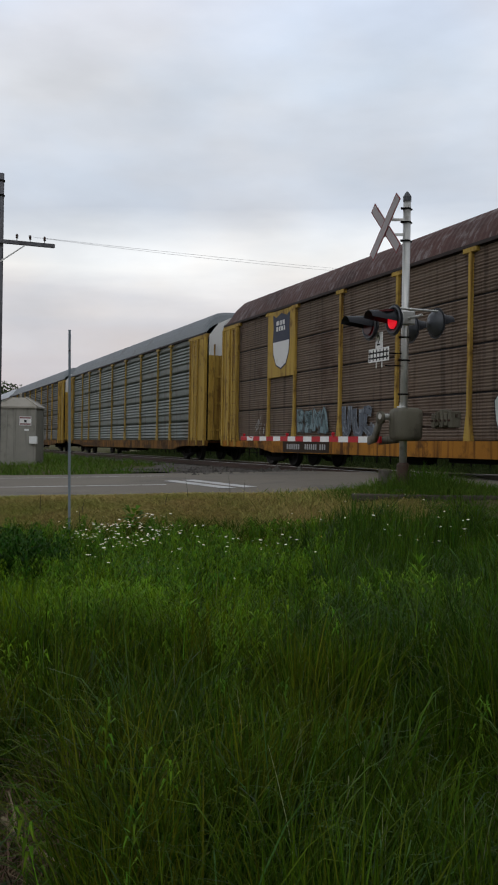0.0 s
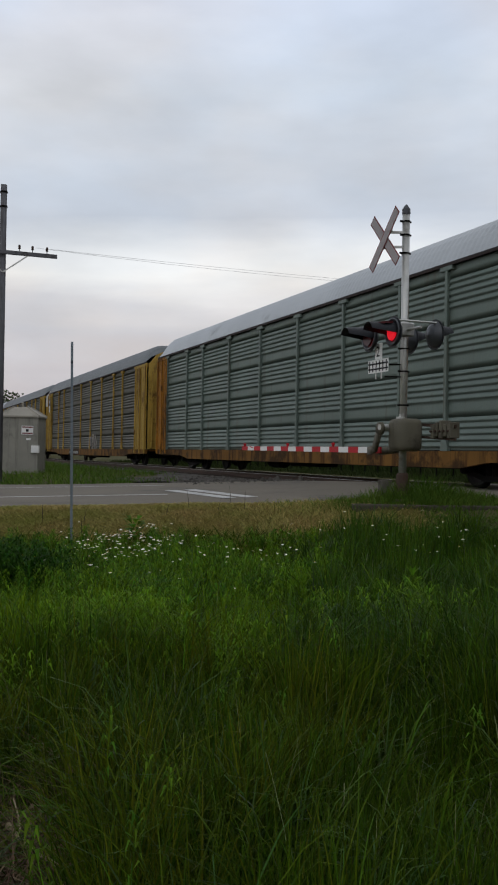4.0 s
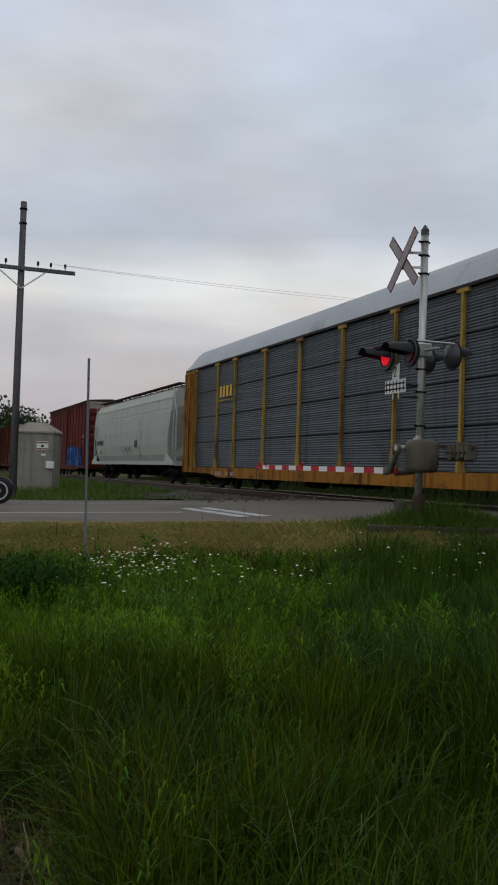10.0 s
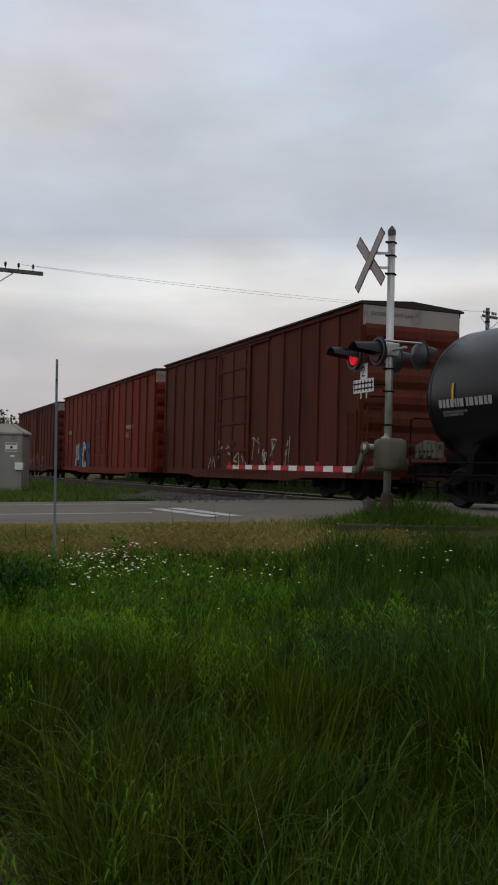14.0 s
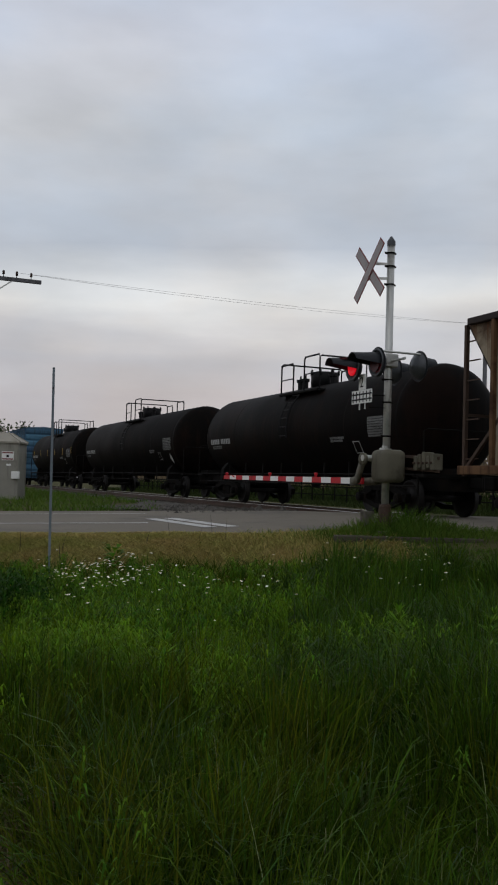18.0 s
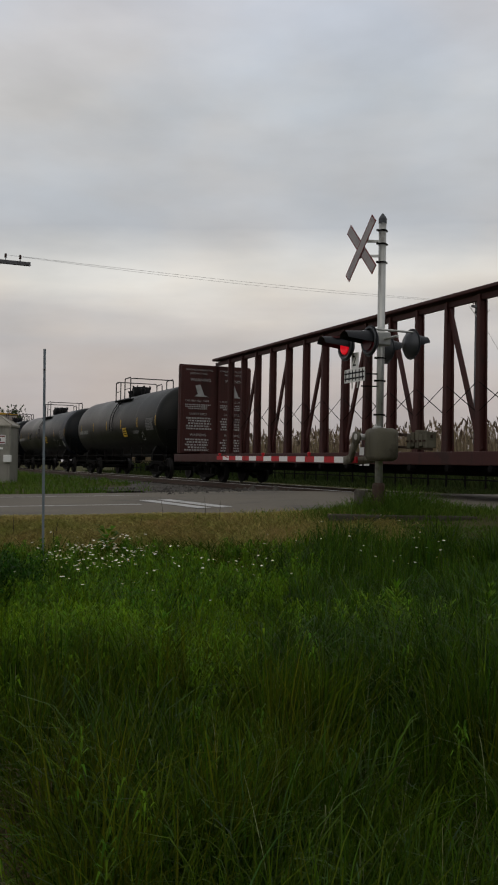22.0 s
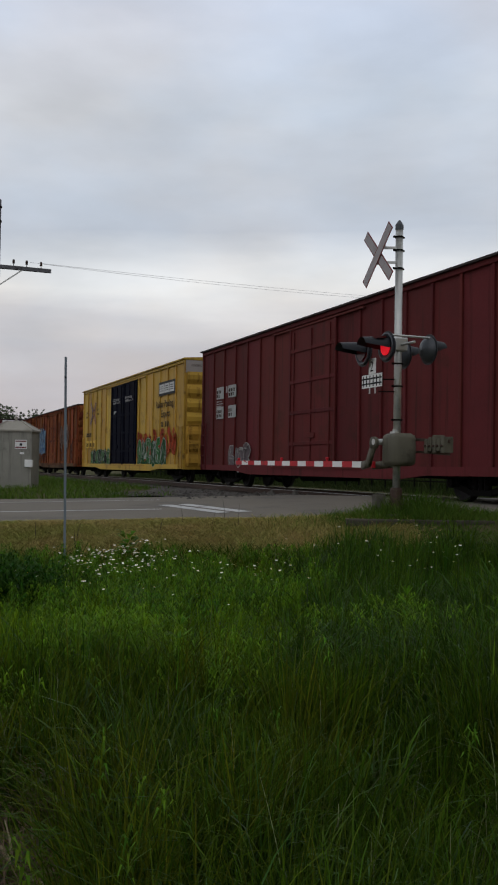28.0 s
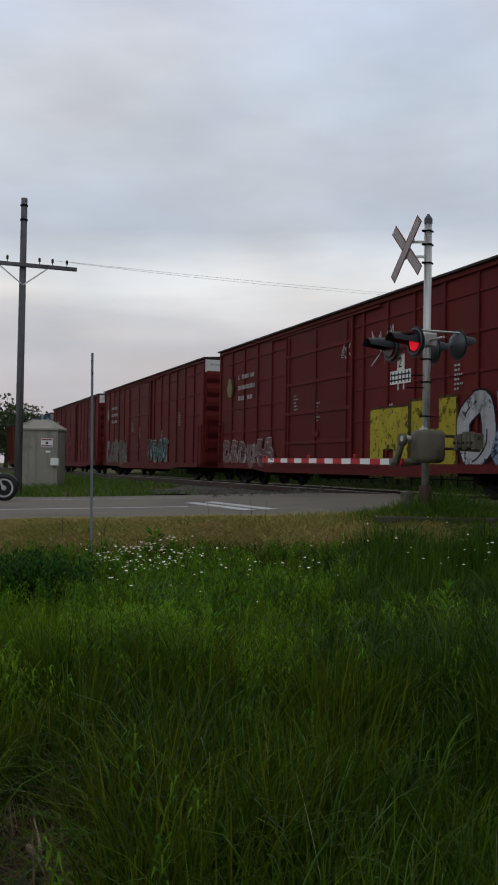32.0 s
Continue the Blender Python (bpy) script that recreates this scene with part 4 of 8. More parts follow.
def auto_rack(front, rear, label, panel, post, roof, end, sill, white_cap=True, stripes=False, fine=False):
    c, half = car_thing("auto_rack_car", label, front, rear)
    half = 13.7
    bay = 12.4
    s = Shape()
    # deck and side sills, deeper between the trucks
    for y in (1.36, -1.48):
        s.add([(-13.4, y, .80), (13.8, y, .80), (13.8, y, .60), (10.3, y, .57), (9.3, y, .44), (-9.3, y, .44), (-10.3, y, .57), (-13.4, y, .60)]
              + [(x, y + .12, z) for x, z in ((-13.4, .80), (13.8, .80), (13.8, .60), (10.3, .57), (9.3, .44), (-9.3, .44), (-10.3, .57), (-13.4, .60))],
              [tuple(range(7, -1, -1)), tuple(range(8, 16))] + [(i, (i + 1) % 8, 8 + (i + 1) % 8, 8 + i) for i in range(8)])
    s.box(-13.2, 13.2, -1.36, 1.36, .72, .79)
    part("side_sill", s, M_[sill], c)
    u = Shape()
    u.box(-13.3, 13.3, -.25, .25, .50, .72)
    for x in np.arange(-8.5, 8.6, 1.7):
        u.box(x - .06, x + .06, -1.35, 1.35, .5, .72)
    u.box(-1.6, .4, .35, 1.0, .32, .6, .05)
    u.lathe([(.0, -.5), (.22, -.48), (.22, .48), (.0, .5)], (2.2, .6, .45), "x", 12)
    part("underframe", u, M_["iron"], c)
    # solid black box added inside the car to block daylight
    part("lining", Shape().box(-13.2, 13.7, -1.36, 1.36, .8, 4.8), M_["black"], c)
    for a, b in zip(POSTS, POSTS[1:]):
        if stripes:
            for z0, z1, key in ((.82, 1.475, "redstripe"), (1.475, 1.855, panel), (1.855, 2.40, "redstripe"), (2.40, 4.80, panel)):
                part("panel", rack_panel(b - a, z0, z1, key, None), None, c, at=(a, 0, 0))
        else:
            part("panel", rack_panel(b - a, .82, 4.80, panel, fine), None, c, at=(a, 0, 0))
    far = Shape().box(-11.5, 12.4, -1.46, -1.40, .8, 4.82)
    part("far_side_sheet", far, M_[panel], c)
    me = RACK_POST.mesh("post", M_[post])
    for x in POSTS:
        part("post", me, None, c, at=(x, 0, 0))
    part("roof", RACK_ROOF.mesh("roof", M_[roof]), None, c)
    part("eave_rail", RACK_EAVE.mesh("eave_rail", M_[post if stripes else "roofdark"]), None, c)
    for rim in RACK_RIMS:
        part("roof_rim", rim.mesh("roof_rim", M_["black"]), None, c)
    posts = Shape().box(-.05, .05, -.035, .035, .62, 4.7, .01).mesh("end_post", M_[end])
    rib = Shape().box(-.03, .03, -.04, .04, .85, 3.95).mesh("door_rib", M_[end])
    bar = Shape().box(-.02, .02, -1.3, 1.3, -.04, .04).mesh("door_bar", M_[end])
    for sx in (-1, 1):
        # solid end bay, corner posts and header
        xa, xb = (bay, 13.78) if sx > 0 else (-13.35, -11.5)
        for y in (1.42, -1.48):
            part("end_bay", Shape().box(xa, xb, y, y + .06, .8, 4.66), M_[end], c)
        part("end_header", Shape().box(xa, xb, -1.50, 1.50, 4.66, 4.82, .02), M_[end], c)
        for x in (xa + .05, (xa + xb) / 2, xb - .05):
            part("end_post", posts, None, c, at=(x, 1.495, 0))
        part("end_post", posts, None, c, at=(xb - .05 if sx > 0 else xa + .05, -1.495, 0))
        xd = 13.83 if sx > 0 else -13.4
        d = part("end_door", Shape().box(xd - .05, xd + .05, -1.36, 1.36, .82, 4.0), M_[end], c)
        for y in np.arange(-1.2, 1.21, .3):
            part("door_rib", rib, None, d, at=(xd + sx * .05, y, 0))
        for z in (1.2, 2.2, 3.2):
            part("door_bar", bar, None, d, at=(xd + sx * .09, 0, z))
        k = Shape()
        k.extrude([(-1.36, 4.0), (1.36, 4.0), (1.36, 4.75), (1.0, 5.22), (.4, 5.5), (-.4, 5.5), (-1.0, 5.22), (-1.36, 4.75)], xd - .06, xd + .06)
        part("end_cap", k, M_["white" if white_cap else end], c, "white cap over the end doors" if white_cap else "")
        xl = sx * 12.4
        part("ladder", ladder(xl - .2, xl + .2, 1.56, .75, 4.6), M_[end], c)
        part("ladder", ladder(xd + sx * .15 - .02, xd + sx * .15 + .02, 1.2, .9, 4.4), M_[end], c)
    running_gear(c, half - .35, 3.4)
    return c


def shield(c, x, z, w, h, y):
    """A shield badge: dark top, white body, dark rim."""
    def outline(k):
        pts = [(-.5, .5), (-.3, .44), (0, .5), (.3, .44), (.5, .5), (.46, .25), (.5, .0), (.46, -.22), (.3, -.42), (0, -.5), (-.3, -.42), (-.46, -.22), (-.5, 0), (-.46, .25)]
        return [(x + px * w * k, z + pz * h * k) for px, pz in pts]
    part("badge", Shape().plate(outline(1.06), y), M_["blueink"], c, "shield badge with dark blue top")
    b = Shape().plate([p for p in outline(1.0) if p[1] < z + .1 * h] , y + .004)
    part("badge_field", b, M_["white"], c)
    bars(x + w * .3, z + h * .2, w * .62, h * .22, 2, y + .006, M_["white"], c, 2, cut=.15)


# ---------------------------------------------------------------- box cars


def box_car(front, rear, label, body, top=5.05, ribs=15, door=(-1.6, 1.6), door_mat=None, roof="roofgrey", cap=True, low=.47, door_bars=True, plug=False, band="fadedband"):
    c, half = car_thing("box_car", label, front, rear)
    h = half
    y = 1.42
    bay = (2 * h - .16) / ribs
    sheet = Shape().box(-bay / 2, bay / 2, y - .05, y, low + .28, top - .12).mesh("side_sheet", M_[body])
    for i in range(ribs):
        part("side_sheet", sheet, None, c, at=(-h + .08 + bay * (i + .5), 0, 0))
    part("side_wall", Shape().box(-h, h, -y, -y + .05, low + .28, top - .12), M_[body], c)
    part("floor_pan", Shape().box(-h, h, -y + .05, y - .05, low + .3, low + .38), M_[body], c)
    for x in (-h, h):
        part("corner_frame", Shape().box(x - .08 if x > 0 else x, x if x > 0 else x + .08, -y - .05, y + .06, low + .1, top - .1, .02), M_[body], c)
    # sill: deep under the door, shallow at the trucks
    q = Shape()
    for yy in (y - .02, -y - .06):
        pr = [(-h, low + .3), (h, low + .3), (h, low + .12), (h * .62, low + .1), (h * .5, low), (-h * .5, low), (-h * .62, low + .1), (-h, low + .12)]
        q.add([(x, yy, z) for x, z in pr] + [(x, yy + .08, z) for x, z in pr], [tuple(range(7, -1, -1)), tuple(range(8, 16))] + [(i, (i + 1) % 8, 8 + (i + 1) % 8, 8 + i) for i in range(8)])
    part("side_sill", q, M_[{"boxblue": "sillgrime", "boxorange": "hoprust"}.get(body, body)], c)
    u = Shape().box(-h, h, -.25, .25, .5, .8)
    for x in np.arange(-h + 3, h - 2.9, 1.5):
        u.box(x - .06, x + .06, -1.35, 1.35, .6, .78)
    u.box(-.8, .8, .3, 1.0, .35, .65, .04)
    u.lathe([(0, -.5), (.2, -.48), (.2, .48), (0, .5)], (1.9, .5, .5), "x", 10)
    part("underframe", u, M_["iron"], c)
    # outside posts
    rib = Shape()
    rib.box(-.045, .045, y, y + .05, low + .3, top - .2, .01)
    me = rib.mesh("post", M_[body])
    for i in range(ribs + 1):
        x = -h + .08 + (2 * h - .16) * i / ribs
        if door[0] - .15 < x < door[1] + .15:
            continue
        part("post", me, None, c, at=(x, 0, 0))
    t = Shape().box(-h, h, y, y + .07, top - .22, top - .1, .015)
    t.box(-h, h, -y - .07, -y, top - .22, top - .1, .015)
    part("top_chord", t, M_[body], c)
    # roof: shallow gable with cross battens
    r = Shape()
    r.extrude([(-1.56, top - .1), (1.56, top - .1), (1.56, top - .05), (0, top + .06), (-1.56, top - .05)], -h - .05, h + .05)
    for x in np.arange(-h, h + .01, 2 * h / 14):
        r.beam((x, 1.5, top - .04), (x, 0, top + .064), .06, .03)
        r.beam((x, -1.5, top - .04), (x, 0, top + .064), .06, .03)
    part("roof", r, M_[roof if roof in ("boxblue", "boxyellow") else "roofdark"], c)
    # ends with pressed ridges
    for sx in (-1, 1):
        xe = sx * (h - .02)
        ew = part("end_wall", Shape().box(xe - .03, xe + .03, -1.4, 1.4, low + .2, top - .1), M_[body], c)
        n = 7 if cap else 8
        z1 = top - (.75 if cap else .25)
        rg = Shape().loft([[(0, yy, -.26), (sx * .09, yy, -.09), (sx * .09, yy, .09), (0, yy, .26)] for yy in (-1.36, 1.36)]).mesh("end_ridge", M_[body])
        for k in range(n):
            part("end_ridge", rg, None, ew, at=(xe + sx * .03, 0, low + .45 + (z1 - low - .5) * k / (n - 1)))
        if cap:
            k = Shape().box(xe + sx * .02, xe + sx * .05, -1.42, 1.42, top - .62, top - .12)
            part("end_band", k, M_[band], c, "faded white band across the end top")
            v, f = WORDS["excess"]
            wsh = Shape().add([(xe + sx * .056, p[0] * .13 * sx - 1.2 * sx, top - .36 + p[1] * .12) for p in v], f)
            part("lettering", wsh, M_["inkdark"], c)
        part("ladder", ladder(sx * (h - .55), sx * (h - .1), y + .08, .6, 2.3, .38), M_[body], c)
        l2 = Shape()
        for yy in (.85, 1.3):
            l2.beam((xe + sx * .13, yy, .7), (xe + sx * .13, yy, 2.4), .035)
        for z in np.arange(.85, 2.4, .38):
            l2.beam((xe + sx * .14, .85, z), (xe + sx * .14, 1.3, z), .025)
        part("ladder", l2, M_[body], c)
    if door:
        a, b = door
        n = 2 if plug else 1
        for k in range(n):
            x0, x1 = a + (b - a) * k / n, a + (b - a) * (k + 1) / n
            dm = M_[door_mat or body]
            d = part("door", Shape().box(x0 + .02, x1 - .02, y + .01, y + .045, low + .25, top - .3, .012), dm, c, "sliding door" if not plug else "plug door")
            if door_bars:
                for z in (1.4, 2.3, 3.2, 4.1):
                    part("door_bar", Shape().box(x0 + .08, x1 - .08, y + .042, y + .074, z - .05, z + .05, .008), dm, d)
                for x in (x0 + .35, (x0 + x1) / 2, x1 - .35):
                    part("lock_rod", Shape().beam((x, y + .068, low + .35), (x, y + .068, top - .4), .03), dm, d)
                for x in (x0 + .06, x1 - .06):
                    part("door_post", Shape().box(x - .05, x + .05, y + .04, y + .08, low + .26, top - .31, .01), dm, d)
                part("lock_box", Shape().box((x0 + x1) / 2 - .25, (x0 + x1) / 2 + .25, y + .045, y + .085, 1.55, 1.7, .01), dm, d)
        for z in (low + .24, top - .28):
            part("door_track", Shape().beam((a - 1.5, y + .06, z), (b + 1.2, y + .06, z), .05), M_[body], c)
    running_gear(c, h, 2.1)
    return c


def rust_stains(c, x0, bay, spans, y, colour, seed):
    """Ragged rust stains between the posts: the bay's number, and the stain's lowest and highest edge."""
    rnd = random.Random(seed)
    n = 7
    for k, za, zb in spans:
        xa, xb = x0 + bay * k + .06, x0 + bay * (k + 1) - .06
        up = [(xa + (xb - xa) * i / n, zb + rnd.uniform(-.45, .05)) for i in range(n + 1)]
        dn = [(xa + (xb - xa) * i / n, za + rnd.uniform(-.05, .6)) for i in range(n, -1, -1)]
        part("rust_stain", Shape().plate(up + dn, y), spray(colour), c, "ragged dark rust stain")


def marks(c, x, z, seed, ink="inkdim", size=1.0, y=1.424):
    """The stencilled data on a car's side, as bars."""
    bars(x, z, 1.7 * size, .27 * size, 1, y, M_[ink], c, seed, cut=.1)
    bars(x, z - .5 * size, .8 * size, .3 * size, 4, y, M_[ink], c, seed + 1, fill=.55)


# ---------------------------------------------------------------- tank cars


def tank_car(front, rear, label, shell, top=3.88, radius=1.45, head="", dome=0.0, long_rail=False, low_rail=True, seed=1):
    c, half = car_thing("tank_car", label, front, rear)
    L = half - .55
    zc = top - radius
    s = Shape()
    prof = []
    for i in range(7):
        a = math.pi / 2 * (1 - i / 6)
        prof.append((max(.01, radius * math.cos(a)), -L - (.0) + .62 * (1 - math.sin(a))))
    left = [(r, x) for r, x in prof]
    full = left + [(r, -x) for r, x in reversed(prof)]
    n = 40
    rings = []
    for r, x in full:
        rings.append([(x, r * math.sin(2 * math.pi * k / n), zc + r * math.cos(2 * math.pi * k / n)) for k in range(n)])
    s.loft(rings)
    s.smooth = True
    part("shell", s, M_[shell], c)
    for x in np.linspace(-L + .66, L - .66, 6):
        rr = radius + .003
        bnd = Shape()
        bnd.loft([[(xx, rr * math.sin(2 * math.pi * k / n), zc + rr * math.cos(2 * math.pi * k / n)) for k in range(n)] for xx in (x - .03, x + .03)], caps=False)
        part("weld_band", smooth(bnd), M_[shell], c)
    if head:
        hb = Shape()
        rr = radius + .006
        hb.loft([[(xx, rr * math.sin(2 * math.pi * k / n), zc + rr * math.cos(2 * math.pi * k / n)) for k in range(n)] for xx in (-L + .62, -L + 1.5)], caps=False)
        hb.smooth = True
        part("head_band", hb, M_[head], c, "navy band round the end")
    for sx in (-1, 1):
        xa, xb = sx * (half - .1), sx * (half - 3.2)
        part("stub_sill", Shape().box(min(xa, xb), max(xa, xb), -.3, .3, .62, zc - radius + .25, .02), M_["iron"], c)
        xb2 = sx * (half - 2.3)
        part("saddle", Shape().extrude([(-1.25, .75), (1.25, .75), (1.2, 1.15), (.95, zc - radius * .6), (-.95, zc - radius * .6), (-1.2, 1.15)], xb2 - .12, xb2 + .12), M_["iron"], c)
        xe = sx * (half - .35)
        p = part("end_platform", Shape().box(xe - .25, xe + .25, -1.3, 1.3, .92, 1.0), M_["iron"], c)
        part("step", Shape().beam((xe, 1.3, .95), (xe, 1.3, .5), .04), M_["iron"], p)
        er = Shape()
        er.tube([(xe + sx * .2, -1.3, 1.0), (xe + sx * .2, -1.3, 1.95), (xe + sx * .2, -1.2, 2.0), (xe + sx * .2, 1.2, 2.0), (xe + sx * .2, 1.3, 1.95), (xe + sx * .2, 1.3, 1.0)], .02, 6)
        part("end_rail", er, M_["iron"], p)
    if low_rail:
        lr = Shape()
        y = 1.35
        for z in (.98, .72):
            lr.tube([(-half + .4, y, z), (half - .4, y, z)], .022, 6)
        for x in np.linspace(-half + 3.4, half - 3.4, 7):
            lr.beam((x, y, .68), (x, y, 1.3), .04)
        part("side_handrail", lr, M_["iron"], c)
    v = Shape()
    v.lathe([(.14, 0), (.14, .35)], (.4, 0, zc - radius - .3), "z", 10)
    v.box(-.2, .2, -.2, .2, zc - radius - .15, zc - radius + .1, .03)
    part("bottom_valve", v, M_["iron"], c)
    # walk and guard rails on the top
    w = Shape()
    px, pm = 1.27, -.4
    for yy in (-.8, .8):
        w.box(pm - px, pm + px, yy - .3, yy + .3, top - .32, top - .27)
        for k in range(7):
            x = pm - px + 2 * px * k / 6
            w.beam((x, yy - .3, top - .30), (x, yy * .55, top - .12), .03)
    part("platform", w, M_["iron"], c, "steel walkway on the tank top")
    zr = top + .66
    for yy in (-1.03, 1.03):
        for x0, x1, hgt in ((pm + px - .84, pm + px, zr - .06), (pm - px, pm + px - 1.56, zr + .04)):
            g = Shape()
            g.tube([(x0, yy, top - .30), (x0, yy, hgt - .06), (x0 + .06, yy, hgt), (x1 - .06, yy, hgt), (x1, yy, hgt - .06), (x1, yy, top - .30)], .026, 6)
            r_ = part("guard_rail", g, M_["black"], c)
            part("mid_rail", Shape().tube([(x0, yy, (hgt + top - .30) / 2), (x1, yy, (hgt + top - .30) / 2)], .018, 5), M_["black"], r_)
    for x in (pm - px, pm + px):
        g = Shape()
        g.tube([(x, -1.03, top - .34), (x, -1.03, zr - .04), (x, -.97, zr), (x, .97, zr), (x, 1.03, zr - .04), (x, 1.03, top - .34)], .026, 6)
        part("guard_rail", g, M_["black"], c)
    if long_rail:
        x0, x1 = pm + px + .1, 5.6
        r_ = part("guard_rail", Shape().tube([(x0, 1.1, top - .3), (x0, 1.1, top + .5), (x1, 1.1, top + .42), (x1, 1.1, top - .3)], .026, 6), M_["black"], c)
        part("mid_rail", Shape().tube([(x0, 1.1, top + .1), (x1, 1.1, top + .05)], .02, 6), M_["black"], r_)
        for k in range(1, 4):
            xx = x0 + (x1 - x0) * k / 4
            part("stanchion", Shape().beam((xx, 1.1, top - .3), (xx, 1.1, top + .46), .035), M_["black"], r_)
        part("platform", Shape().box(x0, x1, .8, 1.2, top - .36, top - .31), M_["iron"], c)
    dm = Shape()
    dm.lathe([(.42 + dome, top - .1), (.42 + dome, top + .34 + dome * .3), (.38 + dome, top + .40 + dome * .4), (.0, top + .42 + dome * .4)], (0, 0, 0), "z", 18)
    for k in range(8):
        a = k * math.pi / 4
        dm.lathe([(.03, top + .3), (.03, top + .46)], ((.43 + dome) * math.cos(a), (.43 + dome) * math.sin(a), 0), "z", 6)
    part("manway", smooth(dm), M_["black"], c, "bolted manway dome")
    for x in (-.9, .9, 1.25):
        vv = Shape().lathe([(.09, top - .05), (.09, top + .18), (.13, top + .2), (.13, top + .28), (.03, top + .3), (.03, top + .4)], (x, .2, 0), "z", 8)
        part("valve", vv, M_["black"], c)
    for x in (-.42, .02):
        part("ladder_rail", Shape().tube([(x, (radius + .07) * math.sin(a), zc + (radius + .07) * math.cos(a)) for a in np.linspace(.75, 1.75, 8)], .02, 5), M_["black"], c)
    for a in np.linspace(.8, 1.7, 6):
        yy, zz = (radius + .07) * math.sin(a), zc + (radius + .07) * math.cos(a)
        part("rung", Shape().beam((-.42, yy, zz), (.02, yy, zz), .025), M_["black"], c)

    def on_shell(x0, x1, a0, a1, rr=.004):
        q = Shape()
        k = 5
        vs = [(x, (radius + rr) * math.sin(a0 + (a1 - a0) * i / k), zc + (radius + rr) * math.cos(a0 + (a1 - a0) * i / k)) for x in (x0, x1) for i in range(k + 1)]
        q.add(vs, [(i, i + 1, k + 2 + i, k + 1 + i) for i in range(k)])
        return q
    for x in np.linspace(-L + .6, L - 1.5, 6) if seed not in (5, 7) else ():
        part("reflector", on_shell(x - .035, x + .035, 1.44, 1.72, .012), M_["inkyellow"], c, "yellow reflective strip")
    # stencilled data in rows of bars
    rnd = random.Random(seed)

    def rows(x, w, a, size, nrow, key, cut):
        q = Shape()
        for r in range(nrow):
            p = 0
            ww = w * (1 - cut * rnd.random())
            while p < ww:
                l = size * rnd.uniform(.5, 1.1)
                a0 = a + r * size / radius * 1.25
                o = on_shell(x - p, x - p - l * .75, a0, a0 + size / radius, .014)
                q.add(o.v, o.f)
                p += l
        part("lettering", q, M_[key], c)
    rows(L - 1.0, .75, 1.66, .17, 1, "inkdim", .05)
    rows(L - 1.95, .85, 1.66, .17, 1, "inkdim", .05)
    rows(L - 1.1, .9, 1.82, .05, 2, "inkfaint", .3)
    rows(-L + 1.95, 1.05, 1.50, .05, 8, "inkfaint", .12)
    rows(-L + 3.95, .9, 1.81, .06, 2, "inkfaint", .4)
    if seed == 3:
        v, f = WORDS["nonodor"]
        a0 = 1.78
        part("lettering", Shape().add([(-L + 4.05 - p[0] * .17, (radius + .014) * math.sin(a0 - p[1] * .2 / radius), zc + (radius + .014) * math.cos(a0 - p[1] * .2 / radius)) for p in v], f), M_["inkdim"], c)
    # white frame of the placard holder, a white diamond where the car carries one
    def at_shell(x, z, out):
        return (x, math.sqrt(max(0, radius ** 2 - (z - zc) ** 2)) + out, z)
    px0, pz0 = -L + 2.6, zc - .62
    ring = [(-.17, -.15), (.17, -.15), (.17, .15), (-.17, .15)]
    vs = [at_shell(px0 + a * k, pz0 + b * k, .03) for k in (1, .86) for a, b in ring]
    part("placard_holder", Shape().add(vs, [(i, (i + 1) % 4, 4 + (i + 1) % 4, 4 + i) for i in range(4)]), M_["inkdim"], c, "white placard frame")
    if seed % 2:
        dx, dz = -L + 1.2, zc - .72
        part("placard", Shape().add([at_shell(dx + a, dz + b, .035) for a, b in ((0, .2), (-.14, 0), (0, -.2), (.14, 0))], [(0, 1, 2, 3)]), M_["inkwhite"], c, "white diamond placard")
    if seed >= 10:
        q = on_shell(-2.6, -2.0, 1.70, 1.98, .016)
        plate = part("warning_plate", q, M_["inkyellow"], c, "yellow warning plate")
        for a_ in (1.75, 1.82, 1.89):
            part("plate_line", on_shell(-2.54, -2.08, a_, a_ + .03, .02), M_["inkdark"], plate)
    running_gear(c, half - .1, 2.2)
    return c


# ---------------------------------------------------------------- hoppers


